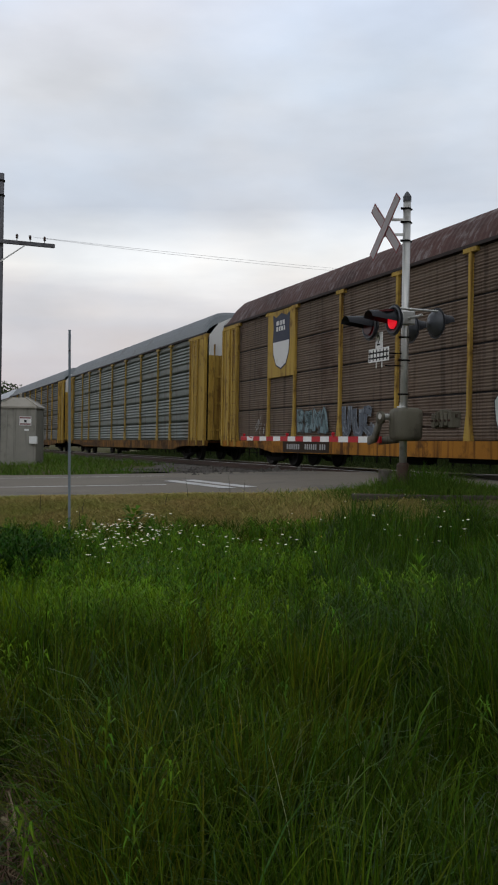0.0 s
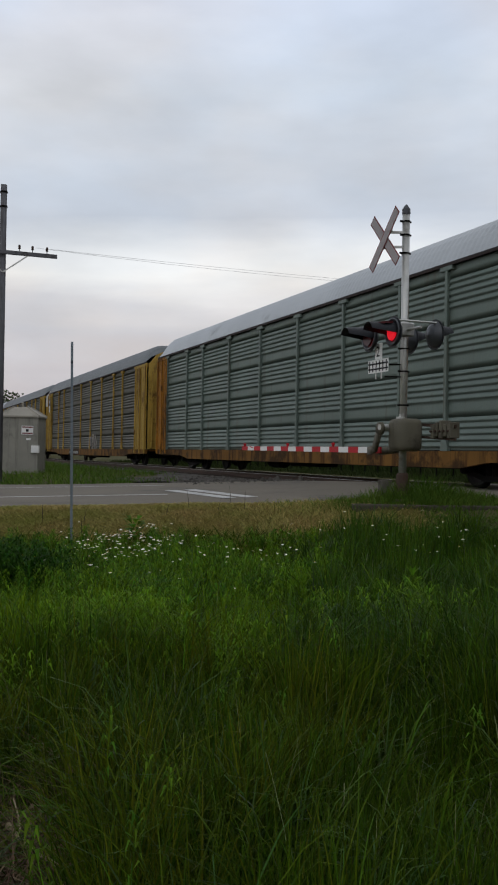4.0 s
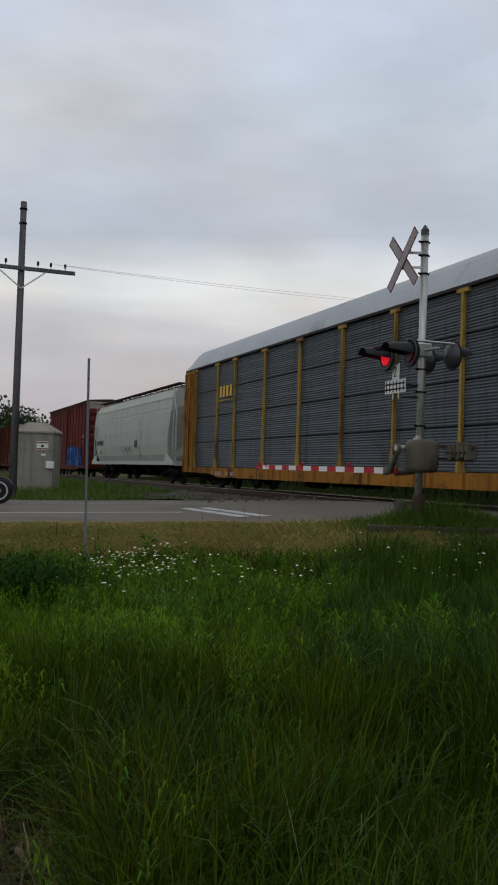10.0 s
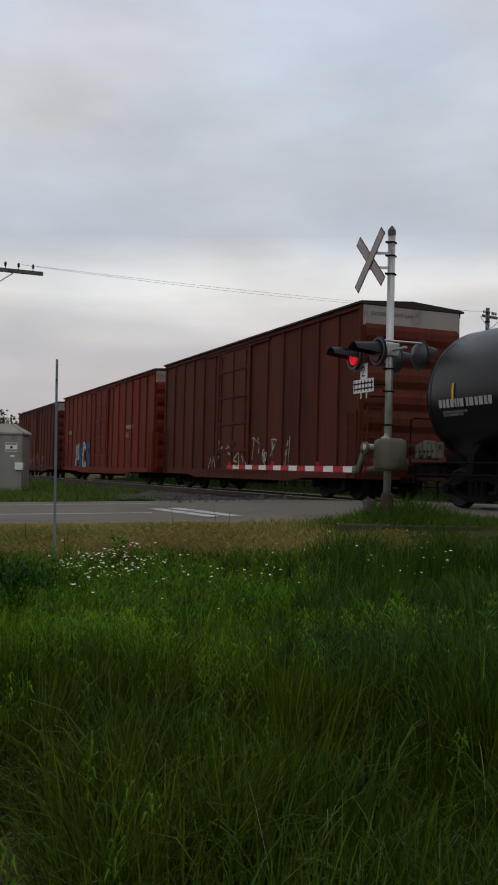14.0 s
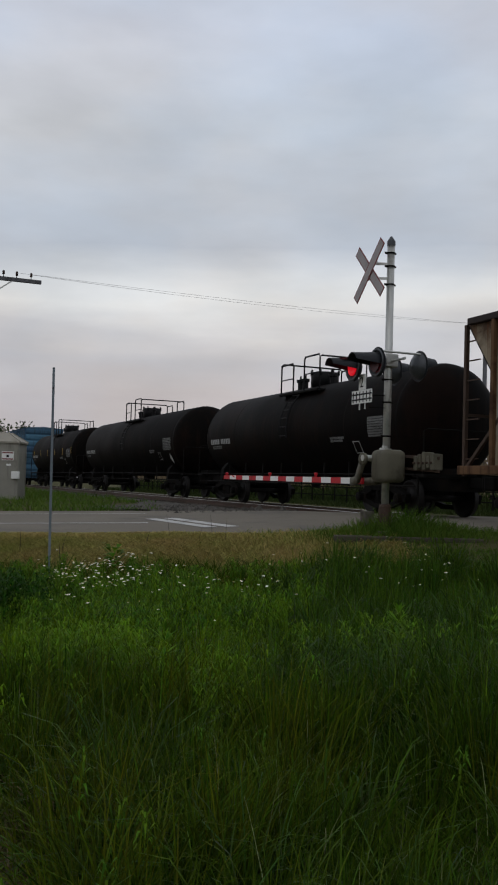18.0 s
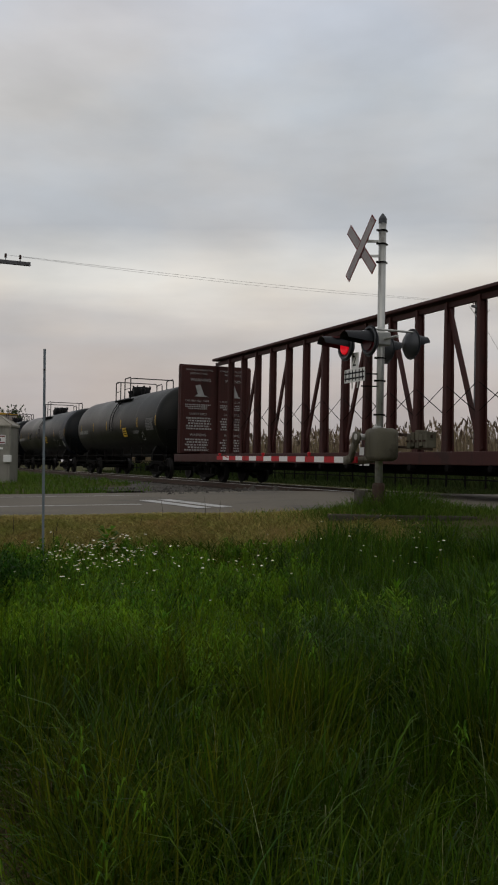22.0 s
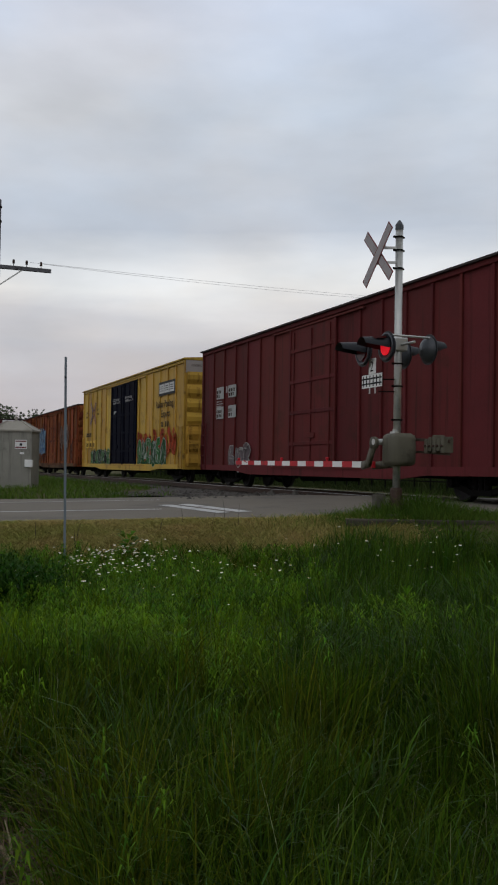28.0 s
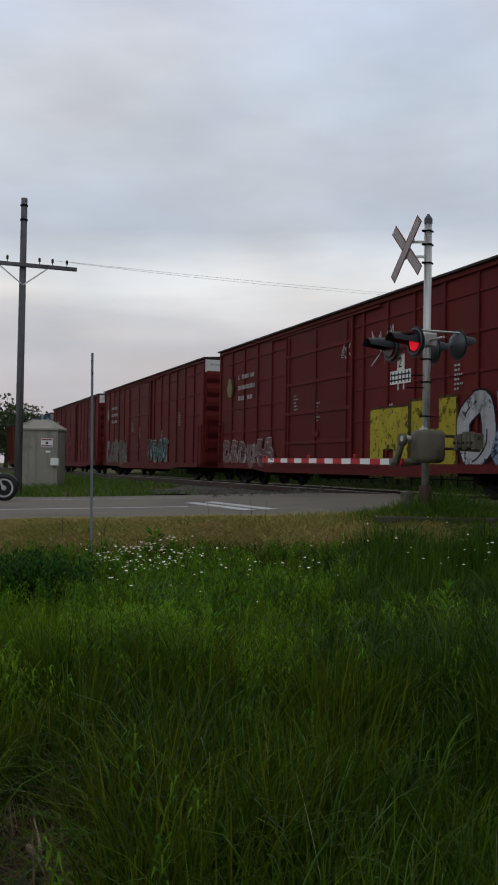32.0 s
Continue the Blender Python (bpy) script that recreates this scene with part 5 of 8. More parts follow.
def white_hopper(front, rear):
    c, half = car_thing("covered_hopper", "pale white covered hopper car with curved sides and faint graffiti", front, rear)
    h = half
    s = Shape()
    side = [(1.28, 1.05), (1.42, 1.35), (1.49, 1.9), (1.52, 2.6), (1.50, 3.3), (1.42, 3.95), (1.22, 4.32), (.95, 4.46)]
    out = side + [(-y, z) for y, z in reversed(side)]
    xs = [-h + 1.9, -h + 1.2, h - 1.2, h - 1.9]
    rings = []
    for i, x in enumerate([-h + .75, -h + .8, h - .8, h - .75]):
        k = .98 if i in (0, 3) else 1
        rings.append([(x * (1 - .085 * (1 - ease(1.0, 3.4, z)) ), y * k, z) for y, z in out])
    s.loft(rings)
    part("body", s, M_["hopwhite"], c)
    e = Shape()
    for z in (3.45, 3.9):
        yy = 1.475 if z < 3.6 else 1.435
        e.beam((-h + .85, yy, z), (h - .85, yy, z), .03)
    for x in (-h / 3, h / 3):
        e.loft([[(xx, y + .01, z) for y, z in side] for xx in (x - .04, x + .04)], close=False)
    part("seam", e, M_["hopwhite"], c)
    q = Shape()
    q.add([(-h + .1, 1.5, 1.05), (h - .1, 1.5, 1.05), (h - .1, 1.5, .88), (-h + .1, 1.5, .88), (-h + .1, 1.36, 1.05), (h - .1, 1.36, 1.05), (h - .1, 1.36, .88), (-h + .1, 1.36, .88)],
          [(0, 1, 2, 3), (7, 6, 5, 4), (0, 4, 5, 1), (3, 2, 6, 7), (1, 5, 6, 2), (0, 3, 7, 4)])
    for sx in (-1, 1):
        q.add([(sx * (h - .15), 1.5, 1.05), (sx * (h - 1.6), 1.5, 1.05), (sx * (h - 1.4), 1.47, 1.45)], [(0, 1, 2)])
    q.box(-h + .1, h - .1, -1.5, -1.36, .88, 1.05)
    part("side_sill", q, M_["hopwhite"], c)
    u = Shape().box(-h, h, -.25, .25, .6, .95)
    for x in (-h * .5, -h * .17, h * .17, h * .5):
        u.loft([[(x - 1.2, -1.1, 1.1), (x + 1.2, -1.1, 1.1), (x + 1.2, 1.1, 1.1), (x - 1.2, 1.1, 1.1)], [(x - .35, -.5, .42), (x + .35, -.5, .42), (x + .35, .5, .42), (x - .35, .5, .42)]])
        u.box(x - .45, x + .45, -.7, .7, .34, .44)
    part("hopper_bottom", u, M_["iron"], c)
    r = Shape().box(-h + .6, h - .6, -.9, .9, 4.44, 4.5)
    for yy in (-1.02, 1.02):
        r.box(-h + .6, h - .6, yy - .18, yy + .18, 4.56, 4.60)
        for x in np.arange(-h + .8, h - .7, 1.1):
            r.beam((x, yy, 4.42), (x, yy, 4.57), .05)
    for x in np.arange(-h + 1.6, h - 1.5, 2.3):
        r.box(x - .85, x + .85, -.5, .5, 4.5, 4.66, .03)
    part("roof_walk", r, M_["rustiron"], c, "grating roof walk and hatches")
    for sx in (-1, 1):
        f = Shape()
        f.box(sx * (h - .1) - .06, sx * (h - .1) + .06, -1.45, 1.45, .85, 1.05)
        for yy in (-1.38, 1.38):
            f.beam((sx * (h - .2), yy, 1.0), (sx * (h - .2), yy, 3.2), .06)
            f.beam((sx * (h - .25), yy, 3.2), (sx * (h - .8), yy, 4.4), .05)
            for z in np.arange(1.25, 3.2, .4):
                f.beam((sx * (h - .2), yy, z), (sx * (h - .65), yy, z), .025)
            f.beam((sx * (h - .65), yy, 1.0), (sx * (h - .65), yy, 3.3), .04)
        f.beam((sx * (h - .2), -1.38, 3.2), (sx * (h - .2), 1.38, 3.2), .05)
        part("end_frame", f, M_["hopwhite"], c)
        sl = Shape().add([(sx * (h - .9), -1.3, 3.4), (sx * (h - .9), 1.3, 3.4), (sx * (h - 2.6), 1.2, 1.1), (sx * (h - 2.6), -1.2, 1.1)], [(0, 1, 2, 3)])
        part("slope_sheet", sl, M_["hopwhite"], c)
    scrawl(1.2, -1.6, 1.35, 1.85, 1.53, (.10, .10, .10), c, 21, 8, .035)
    scrawl(h - .9, h - 2.0, 2.3, 3.3, 1.545, (.08, .08, .08), c, 22, 6, .03)
    bars(-1.9, 1.75, .6, .5, 1, 1.51, M_["black"], c, 3, cut=.1)
    bars(h - 1.3, 2.0, 2.4, .34, 1, 1.54, M_["inkdark"], c, 4, cut=.1)
    scrawl(h - 2.5, h - 4.5, 1.2, 1.7, 1.50, (.12, .12, .11), c, 25, 4, .03)
    running_gear(c, h, 1.9)
    return c


def rib_hopper(front, rear):
    c, half = car_thing("covered_hopper", "tan weathered ribbed hopper car streaked with rust", front, rear)
    h = half
    s = Shape()
    x0, x1 = -6.5, 7.7
    out = [(1.40, 1.15), (1.40, 3.0), (1.40, 4.08), (1.1, 4.2), (-1.1, 4.2), (-1.40, 4.08), (-1.40, 3.0), (-1.40, 1.15)]
    s.loft([[(x + (d if z > 3.5 else 0), y, z) for y, z in out] for x, d in ((x0 - .1, -1.0), (x1 + .1, .8))])
    part("body", s, M_["hoptan"], c)
    me = Shape().box(-.05, .05, 1.40, 1.49, 1.12, 4.05, .012).mesh("post", M_["hoprust"])
    for k in range(15):
        part("post", me, None, c, at=(x0 + (x1 - x0) * k / 14, 0, 0))
    rust_stains(c, x0, (x1 - x0) / 14, ((2, 1.9, 3.3), (3, 1.3, 3.9), (4, 1.25, 4.0), (5, 1.6, 3.2), (9, 2.4, 3.6), (12, 1.5, 2.3)), 1.4035, (.13, .062, .028), 77)
    q = Shape()
    q.box(-h + .05, h - .05, 1.36, 1.5, .98, 1.16, .02)
    q.box(-h + .05, h - .05, -1.5, -1.36, .98, 1.16)
    part("side_sill", q, M_["hoprust"], c)
    part("top_chord", Shape().box(-h + .3, h - .3, 1.36, 1.5, 4.02, 4.16, .02), M_["roofdark"], c)
    u = Shape().box(-h, h, -.25, .25, .6, 1.0)
    for x in (-h * .5, -h * .17, h * .17, h * .5):
        u.loft([[(x - 1.2, -1.1, 1.2), (x + 1.2, -1.1, 1.2), (x + 1.2, 1.1, 1.2), (x - 1.2, 1.1, 1.2)], [(x - .35, -.5, .42), (x + .35, -.5, .42), (x + .35, .5, .42), (x - .35, .5, .42)]])
    part("hopper_bottom", u, M_["iron"], c)
    r = Shape().box(-h + .3, h - .3, -1.2, 1.2, 4.18, 4.24)
    for yy in (-.6, .6):
        r.box(-h + .3, h - .3, yy - .2, yy + .2, 4.32, 4.35)
    for x in np.arange(-h + 1.2, h - 1, 1.9):
        r.box(x - .6, x + .6, -.4, .4, 4.24, 4.36, .03)
    part("roof_walk", r, M_["rustiron"], c)
    for sx in (-1, 1):
        f = Shape()
        for yy in (-1.38, 1.38):
            f.beam((sx * (h - .15), yy, .95), (sx * (h - .15), yy, 4.05), .08)
            f.beam((sx * (h - .2), yy, 1.1), (sx * (h - 1.4), yy, 2.2), .07)
            for z in np.arange(1.3, 4.0, .4):
                f.beam((sx * (h - .15), yy, z), (sx * (h - .6), yy, z), .025)
        f.beam((sx * (h - .15), -1.38, 2.2), (sx * (h - .15), 1.38, 2.2), .06)
        part("end_frame", f, M_["rustiron"], c)
        # end sheets take a dark colour in place of the shade behind the frame
        xe, d = (x1 + .12, .8) if sx > 0 else (x0 - .12, -1.0)
        sl = Shape().add([(xe + d + sx * .02, y, 4.1) for y in (-1.41, 1.41)] + [(xe, y, 3.0) for y in (1.41, -1.41)] + [(xe, y, 1.12) for y in (1.41, -1.41)], [(0, 1, 2, 3), (3, 2, 4, 5)])
        part("slope_sheet", sl, M_["roofdark"], c, "end sheet of the hopper, coloured dark for the shade there")
    step = (x1 - x0) / 14
    for k, w in ((13, .42), (12, .46), (11, .2)):
        x = x0 + step * (k + .5)
        tall = 1.0 if k > 11 else .36
        part("stencil_patch", Shape().box(x - w, x + w, 1.401, 1.406, 1.75, 1.75 + tall), M_["stencilpatch"], c, "pale patch behind the stencilled mark")
        for z in ((1.85, 2.32) if k > 11 else (1.8,)):
            bars(x + w * .8, z, w * 1.6, .3, 1, 1.41, M_["inkdark"], c, 8 + k, cut=0)
    for k in (4, 6):
        x = x0 + step * (k + .5)
        part("placard_frame", Shape().box(x - .3, x + .3, 1.401, 1.41, 1.3, 1.85), M_["inkdim"], c)
        part("placard", Shape().box(x - .26, x + .26, 1.41, 1.414, 1.34, 1.81), M_["hoprust"], c)
    running_gear(c, h, 1.9)
    return c


# ---------------------------------------------------------------- centre-beam flat car


def centre_beam(front, rear):
    c, half = car_thing("centerbeam_flat_car", "empty maroon centerbeam flat car with end bulkheads", front, rear)
    h = half
    d = Shape()
    d.box(-h, h, -1.45, 1.45, .92, 1.0)
    for y in (1.36, -1.48):
        d.box(-h, h, y, y + .12, .72, 1.0, .015)
    part("deck", d, M_["beam"], c)
    u = Shape().box(-h, h, -.3, .3, .5, .92)
    for x in np.arange(-h + 3.2, h - 3.1, 1.4):
        u.box(x - .05, x + .05, -1.35, 1.35, .7, .92)
        u.lathe([(.07, 1.40), (.07, 1.54)], (x, 0, .66), "y", 8)
    part("underframe", u, M_["iron"], c)
    for sx in (-1, 1):
        b = Shape()
        xb = sx * (h - .35)
        b.box(xb - .06, xb + .06, -1.45, 1.45, 1.02, 4.42, .03)
        for y in (-1.36, -.5, .5, 1.36):
            b.box(xb - .16, xb + .16, y - .07, y + .07, 1.02, 4.36, .02)
        part("bulkhead", b, M_["beam"], c, "maroon bulkhead with white loading notes")
    # notes on the face that looks along the deck, on both sides of the beam
    xf = h - .52
    for k, y0 in enumerate((1.28, -.12)):
        part("note_panel", Shape().box(xf, xf + .02, y0 - 1.16, y0 + .04, 1.1, 4.36), M_["beam"], c)
        xt = xf - .006
        end_words("loading", y0 - .02, 4.18, .10, xt, M_["inkdim"], c, .95)
        end_words("instr", y0 - .2, 4.04, .10, xt, M_["inkdim"], c)
        end_words("warning", y0 - .22, 3.78, .17, xt, M_["inkdim"], c)
        part("pictogram", Shape().add([(xt, y0 - p, q) for p, q in ((.42, 3.62), (.62, 3.66), (.78, 3.26), (.95, 3.2), (.38, 3.2), (.52, 3.3))], [(0, 1, 2, 3, 4, 5)]), M_["inkdim"], c)
        end_words("fall", y0 - .02, 3.0, .11, xt, M_["inkdim"], c, .92)
        end_bars(y0 - .02, 2.72, 1.05, .22, 3, xt, M_["inkdim"], c, 31 + k)
        end_words("safety", y0 - .2, 2.5, .12, xt, M_["inkdim"], c)
        end_bars(y0 - .02, 1.95, 1.1, .5, 5, xt, M_["inkdim"], c, 41 + k)
        end_words("warning", y0 - .22, 1.70, .14, xt, M_["inkdim"], c)
        end_bars(y0 - .02, 1.14, 1.05, .5, 5, xt, M_["inkdim"], c, 51 + k)
    t = Shape()
    t.box(-h + .5, h - .5, -.2, .2, 4.57, 4.66, .02)
    t.box(-h + .5, h - .5, -.05, .05, 4.4, 4.52)
    part("top_chord", t, M_["beam"], c)
    n = 17
    p = Shape()
    for y0, y1 in ((-.11, -.07), (.07, .11)):
        p.loft([[(-a, y0, z), (a, y0, z), (a, y1, z), (-a, y1, z)] for a, z in ((.105, 1.0), (.08, 1.8), (.042, 4.52))])
    p.box(-.012, .012, -.07, .07, 1.0, 4.52)
    me = p.mesh("post", M_["beam"])
    xs = [-h + 2.0 + (2 * h - 4.0) * k / (n - 1) for k in range(n)]
    for x in xs:
        part("post", me, None, c, at=(x, 0, 0))
    for k in range(n - 1):
        if k % 2 == 0:
            g = Shape()
            a, b = (xs[k], xs[k + 1]) if k < n // 2 else (xs[k + 1], xs[k])
            g.beam((a, 0, 1.1), (b, 0, 4.4), .07, .12)
            part("brace", g, M_["beam"], c)
    for k in range(n - 1):
        for zz in (0, 1):
            cb = Shape().tube([(xs[k], .1, 2.6 if zz else 1.9), ((xs[k] + xs[k + 1]) / 2, .1, 2.25), (xs[k + 1], .1, 1.9 if zz else 2.6)], .012, 4)
            part("tie_down_cable", cb, M_["iron"], c)
    bars(-2.2, .68, .55, .5, 2, 1.49, M_["inkwhite"], c, 35, cut=0)
    running_gear(c, h, 2.4)
    return c

# ---------------------------------------------------------------- the train


def build_train():
    W, K = (.72, .72, .70), (.02, .02, .022)
    mids = [17.0, 46.05, 75.2, 104.35, 133.55, 162.7, 191.5, 220.6]
    fr = [(m - 13.7 + .42) / SPREAD for m in mids]
    R = [(m + 13.7 + .42) / SPREAD for m in mids]
    a = auto_rack(fr[0], R[0], "rust-brown auto rack car with yellow posts and a shield badge", "rackbrown", "yellow", "roofrust", "yellow", "sill", fine=True)
    pl = Shape().box(7.7, 9.65, 1.45, 1.496, 2.74, 4.78, .01)
    part("badge_plate", pl, M_["yellow"], a)
    shield(a, 8.62, 3.82, 1.22, 1.62, 1.502)
    part("number_patch", Shape().box(5.3, 8.4, 1.48, 1.486, .46, .78), M_["inkdark"], a, "black patch behind the car number")
    bars(8.1, .55, .95, .2, 1, 1.49, M_["inkdim"], a, 61, cut=.0)
    bars(6.85, .55, 1.35, .2, 1, 1.49, M_["inkdim"], a, 60, cut=.0)
    graffiti(7.4, 5.4, .95, 1.75, 1.466, [(.26, .36, .38)], (.14, .15, .15), a, 5, 4)
    graffiti(4.6, 2.9, .95, 1.75, 1.466, [(.15, .17, .20)], (.30, .33, .36), a, 6, 3)
    scrawl(10.6, 9.7, .95, 1.6, 1.5, (.5, .5, .5), a, 7, 3, .03)
    graffiti(-1.8, -4.2, .9, 2.0, 1.466, [(.55, .62, .58)], (.05, .05, .06), a, 66, 3)
    b = auto_rack(fr[1], R[1], "grey-green auto rack car with dull yellow posts", "rackgreen", "postdull", "roofgrey", "yellow", "sillworn")
    bars(8.9, .5, 3.2, .22, 1, 1.486, M_["inkdark"], b, 62, cut=.05)
    scrawl(8.8, 5.2, 3.4, 3.7, 1.5, (.03, .03, .03), b, 8, 8, .03)
    b = auto_rack(fr[2], R[2], "brown-grey auto rack car with yellow posts and pale graffiti", "rackdark", "yellow", "roofgrey", "yellow", "sillworn")
    part("number_patch", Shape().box(5.0, 8.3, 1.481, 1.484, .47, .78), M_["inkdark"], b, "black patch behind the car number")
    bars(8.1, .51, 1.0, .22, 1, 1.487, M_["inkwhite"], b, 64, cut=0)
    bars(6.6, .51, 1.4, .22, 1, 1.487, M_["inkwhite"], b, 65, cut=0)
    em = Shape()
    em.lathe([(.0, .0), (.3, .004), (.3, .0)], (12.98, 1.50, 3.7), "y", 18)
    part("emblem", em, M_["blueink"], b, "round blue emblem on the yellow end")
    graffiti(9.8, 6.9, .62, 1.65, 1.49, [(.07, .065, .06), (.10, .11, .12)], (.42, .43, .44), b, 9, 3)
    graffiti(12.4, 10.4, .9, 1.5, 1.49, [(.09, .10, .13)], (.16, .18, .24), b, 90, 3)
    mural(5.0, -1.9, .56, 2.15, 1.49, (.10, .10, .095), [(.22, .36, .50), (.32, .32, .31), (.40, .22, .18), (.13, .13, .12)], (.40, .42, .42), b, 10, 7)
    scrawl(-2.2, -3.5, 1.65, 1.95, 1.47, (.42, .42, .42), b, 12, 4, .035)
    bars(-.9, .52, .9, .22, 1, 1.486, M_["inkwhite"], b, 63, cut=0)
    auto_rack(fr[3], R[3], "dull silver-green auto rack car with rusty yellow ends", "racksilver", "racksilver", "roofwhite", "sill", "sillworn")
    b = auto_rack(fr[4], R[4], "dark brown-grey auto rack car with yellow posts", "rackdark", "yellow", "roofgrey", "yellow", "sillworn", white_cap=False)
    shield(b, 12.62, 3.9, .5, 1.0, 1.60)
    part("number_patch", Shape().box(2.1, 5.3, 1.481, 1.484, .47, .77), M_["inkdark"], b, "black patch behind the car number")
    bars(5.2, .52, 1.0, .2, 1, 1.487, M_["inkdim"], b, 64, cut=0)
    bars(3.9, .52, 1.6, .2, 1, 1.487, M_["inkdim"], b, 66, cut=0)
    graffiti(-.6, -3.0, .45, 1.7, 1.466, [(.50, .47, .42)], (.10, .08, .07), b, 13, 3)
    b = auto_rack(fr[5], R[5], "brown-grey auto rack car with white sprayed letters", "rackdark", "yellow", "roofgrey", "yellow", "sillworn")
    part("logo_line", Shape().box(5.6, 7.4, 1.462, 1.468, 2.95, 3.02), M_["inkyellow"], b, "yellow line under block letters")
    bars(7.4, 3.12, 1.8, .62, 1, 1.468, M_["inkyellow"], b, 65, cut=0)
    graffiti(2.0, -.5, .9, 1.85, 1.466, [(.46, .46, .40)], (.12, .11, .10), b, 14, 5)
    graffiti(-1.8, -5.2, .9, 1.8, 1.466, [(.44, .43, .38), (.36, .35, .31)], (.12, .11, .10), b, 15, 6)
    graffiti(9.0, 5.6, .85, 1.6, 1.466, [(.13, .14, .15)], (.34, .34, .33), b, 16, 5)
    graffiti(3.4, -6.0, .45, .82, 1.49, [(.26, .15, .06), (.34, .29, .22)], (.13, .08, .05), b, 17, 14)
    b = auto_rack(fr[6], R[6], "silver-grey auto rack car with dark red stripes and a red plate", "rackgrey", "greyframe", "roofwhite", "greyframe", "sillgrime", white_cap=False, stripes=True)
    part("logo_plate", Shape().box(4.4, 7.0, 1.47, 1.51, 3.98, 4.74, .01), M_["redplate"], b, "dark red company plate with white mark")
    part("logo_mark", Shape().plate([(6.85, 4.55), (6.5, 4.6), (6.4, 4.35), (6.6, 4.1), (6.85, 4.15), (6.9, 4.35)], 1.514), M_["white"], b)
    bars(6.2, 4.2, 1.6, .26, 1, 1.514, M_["white"], b, 67, cut=0)
    part("number_patch", Shape().box(4.3, 6.9, 1.48, 1.486, .46, .76), M_["inkdark"], b, "black patch behind the car number")
    bars(6.75, .52, .85, .19, 1, 1.49, M_["inkwhite"], b, 68, cut=0)
    bars(5.7, .52, 1.25, .19, 1, 1.49, M_["inkwhite"], b, 59, cut=0)
    b = auto_rack(fr[7], R[7], "blue-grey auto rack car with yellow posts and a pale roof", "rackblue", "yellow", "roofwhite", "sill", "sill", fine=True)
    part("logo_plate", Shape().box(7.7, 9.3, 1.50, 1.508, 3.3, 3.36), M_["yellow"], b)
    bars(9.2, 3.45, 1.4, .55, 1, 1.512, M_["inkyellow"], b, 69, cut=0)
    bars(9.5, .51, .8, .2, 1, 1.486, M_["inkdim"], b, 70, cut=0)
    bars(8.5, .51, 1.2, .2, 1, 1.486, M_["inkdim"], b, 71, cut=0)

    white_hopper(231.8, 250.0)
    c = box_car(251.7, 267.4, "oxide-red box car with blue and cream graffiti", "boxred", ribs=14, door=(-.2, 3.2), cap=True, roof="roofgrey")
    mural(-.5, -6.0, .6, 2.2, 1.473, (.02, .055, .20), [(.04, .17, .58), (.10, .32, .66), (.03, .11, .42)], (.015, .03, .09), c, 18, 6)
    graffiti(6.9, 3.6, .55, 1.5, 1.473, [(.42, .36, .22), (.34, .28, .16)], (.10, .06, .05), c, 19, 7)
    marks(c, 2.0, 2.7, 71, size=.6)
    marks(c, -5.5, 2.6, 72, size=.8)
    tank_car(268.6, 288.6, "long glossy black tank car with yellow reflective strips", "tankblack", top=3.94, radius=1.5, dome=.12, long_rail=True, seed=3)
    c = box_car(290.5, 306.4, "dark red-brown box car with pale scrawls", "boxbrown", ribs=14, door=(-1.0, 1.9))
    scrawl(2.8, -4.2, .7, 1.8, 1.473, (.55, .52, .48), c, 23, 9, .05)
    c = box_car(307.9, 326.9, "bright oxide-red box car with white and blue graffiti", "boxbright", ribs=16, door=(-1.6, 1.4), roof="boxbright")
    graffiti(5.9, 2.2, .55, 2.2, 1.473, [(.62, .62, .60), (.10, .16, .32)], (.04, .04, .05), c, 24, 4)
    marks(c, 8.7, 2.7, 73, size=1.0)
    marks(c, -5.0, 2.6, 74, size=.8)
    c = box_car(329.2, 345.0, "dark brown box car with small white tags", "boxbrown", top=4.98, ribs=14, door=(-.6, 2.7), roof="boxbrown")
    scrawl(2.2, -4.0, .6, 1.7, 1.473, (.55, .52, .47), c, 26, 8, .04)
    scrawl(7.5, 6.6, .8, 1.7, 1.474, (.32, .33, .20), c, 27, 4, .05)
    bars(7.2, 2.62, .5, .32, 1, 1.424, M_["inkdim"], c, 75, cut=0)
    bars(7.3, 1.75, .45, .6, 6, 1.424, M_["inkdim"], c, 78, fill=.4)
    bars(6.2, 1.75, .3, .5, 5, 1.424, M_["inkdim"], c, 79, fill=.4)
    part("reflector", Shape().box(6.4, 7.3, 1.475, 1.480, .92, 1.02), M_["inkyellow"], c, "yellow reflective bar")
    scrawl(5.6, 3.2, .6, 1.8, 1.474, (.52, .52, .50), c, 25, 6, .06)
    rib_hopper(346.4, 363.7)
    tank_car(365.0, 379.7, "sooty dark brown tank car", "tankbrown", top=3.66, radius=1.38, seed=5)
    tank_car(381.2, 398.7, "matt black tank car with rusty fittings", "tankbrown", top=3.72, radius=1.42, seed=7)
    tank_car(400.2, 415.6, "rust-stained black tank car", "tankbrown", top=3.72, radius=1.42, seed=8)
    c = box_car(418.0, 433.7, "faded blue box car with cream and white graffiti", "boxblue", top=4.43, ribs=17, door=(-1.35, 1.68), roof="boxblue", cap=False)
    graffiti(-1.9, -4.4, .5, 1.95, 1.473, [(.52, .50, .45), (.46, .44, .40)], (.05, .045, .04), c, 28, 3)
    graffiti(-4.5, -7.6, .5, 1.95, 1.473, [(.34, .22, .07), (.30, .19, .06), (.50, .46, .36)], (.05, .04, .03), c, 30, 3)
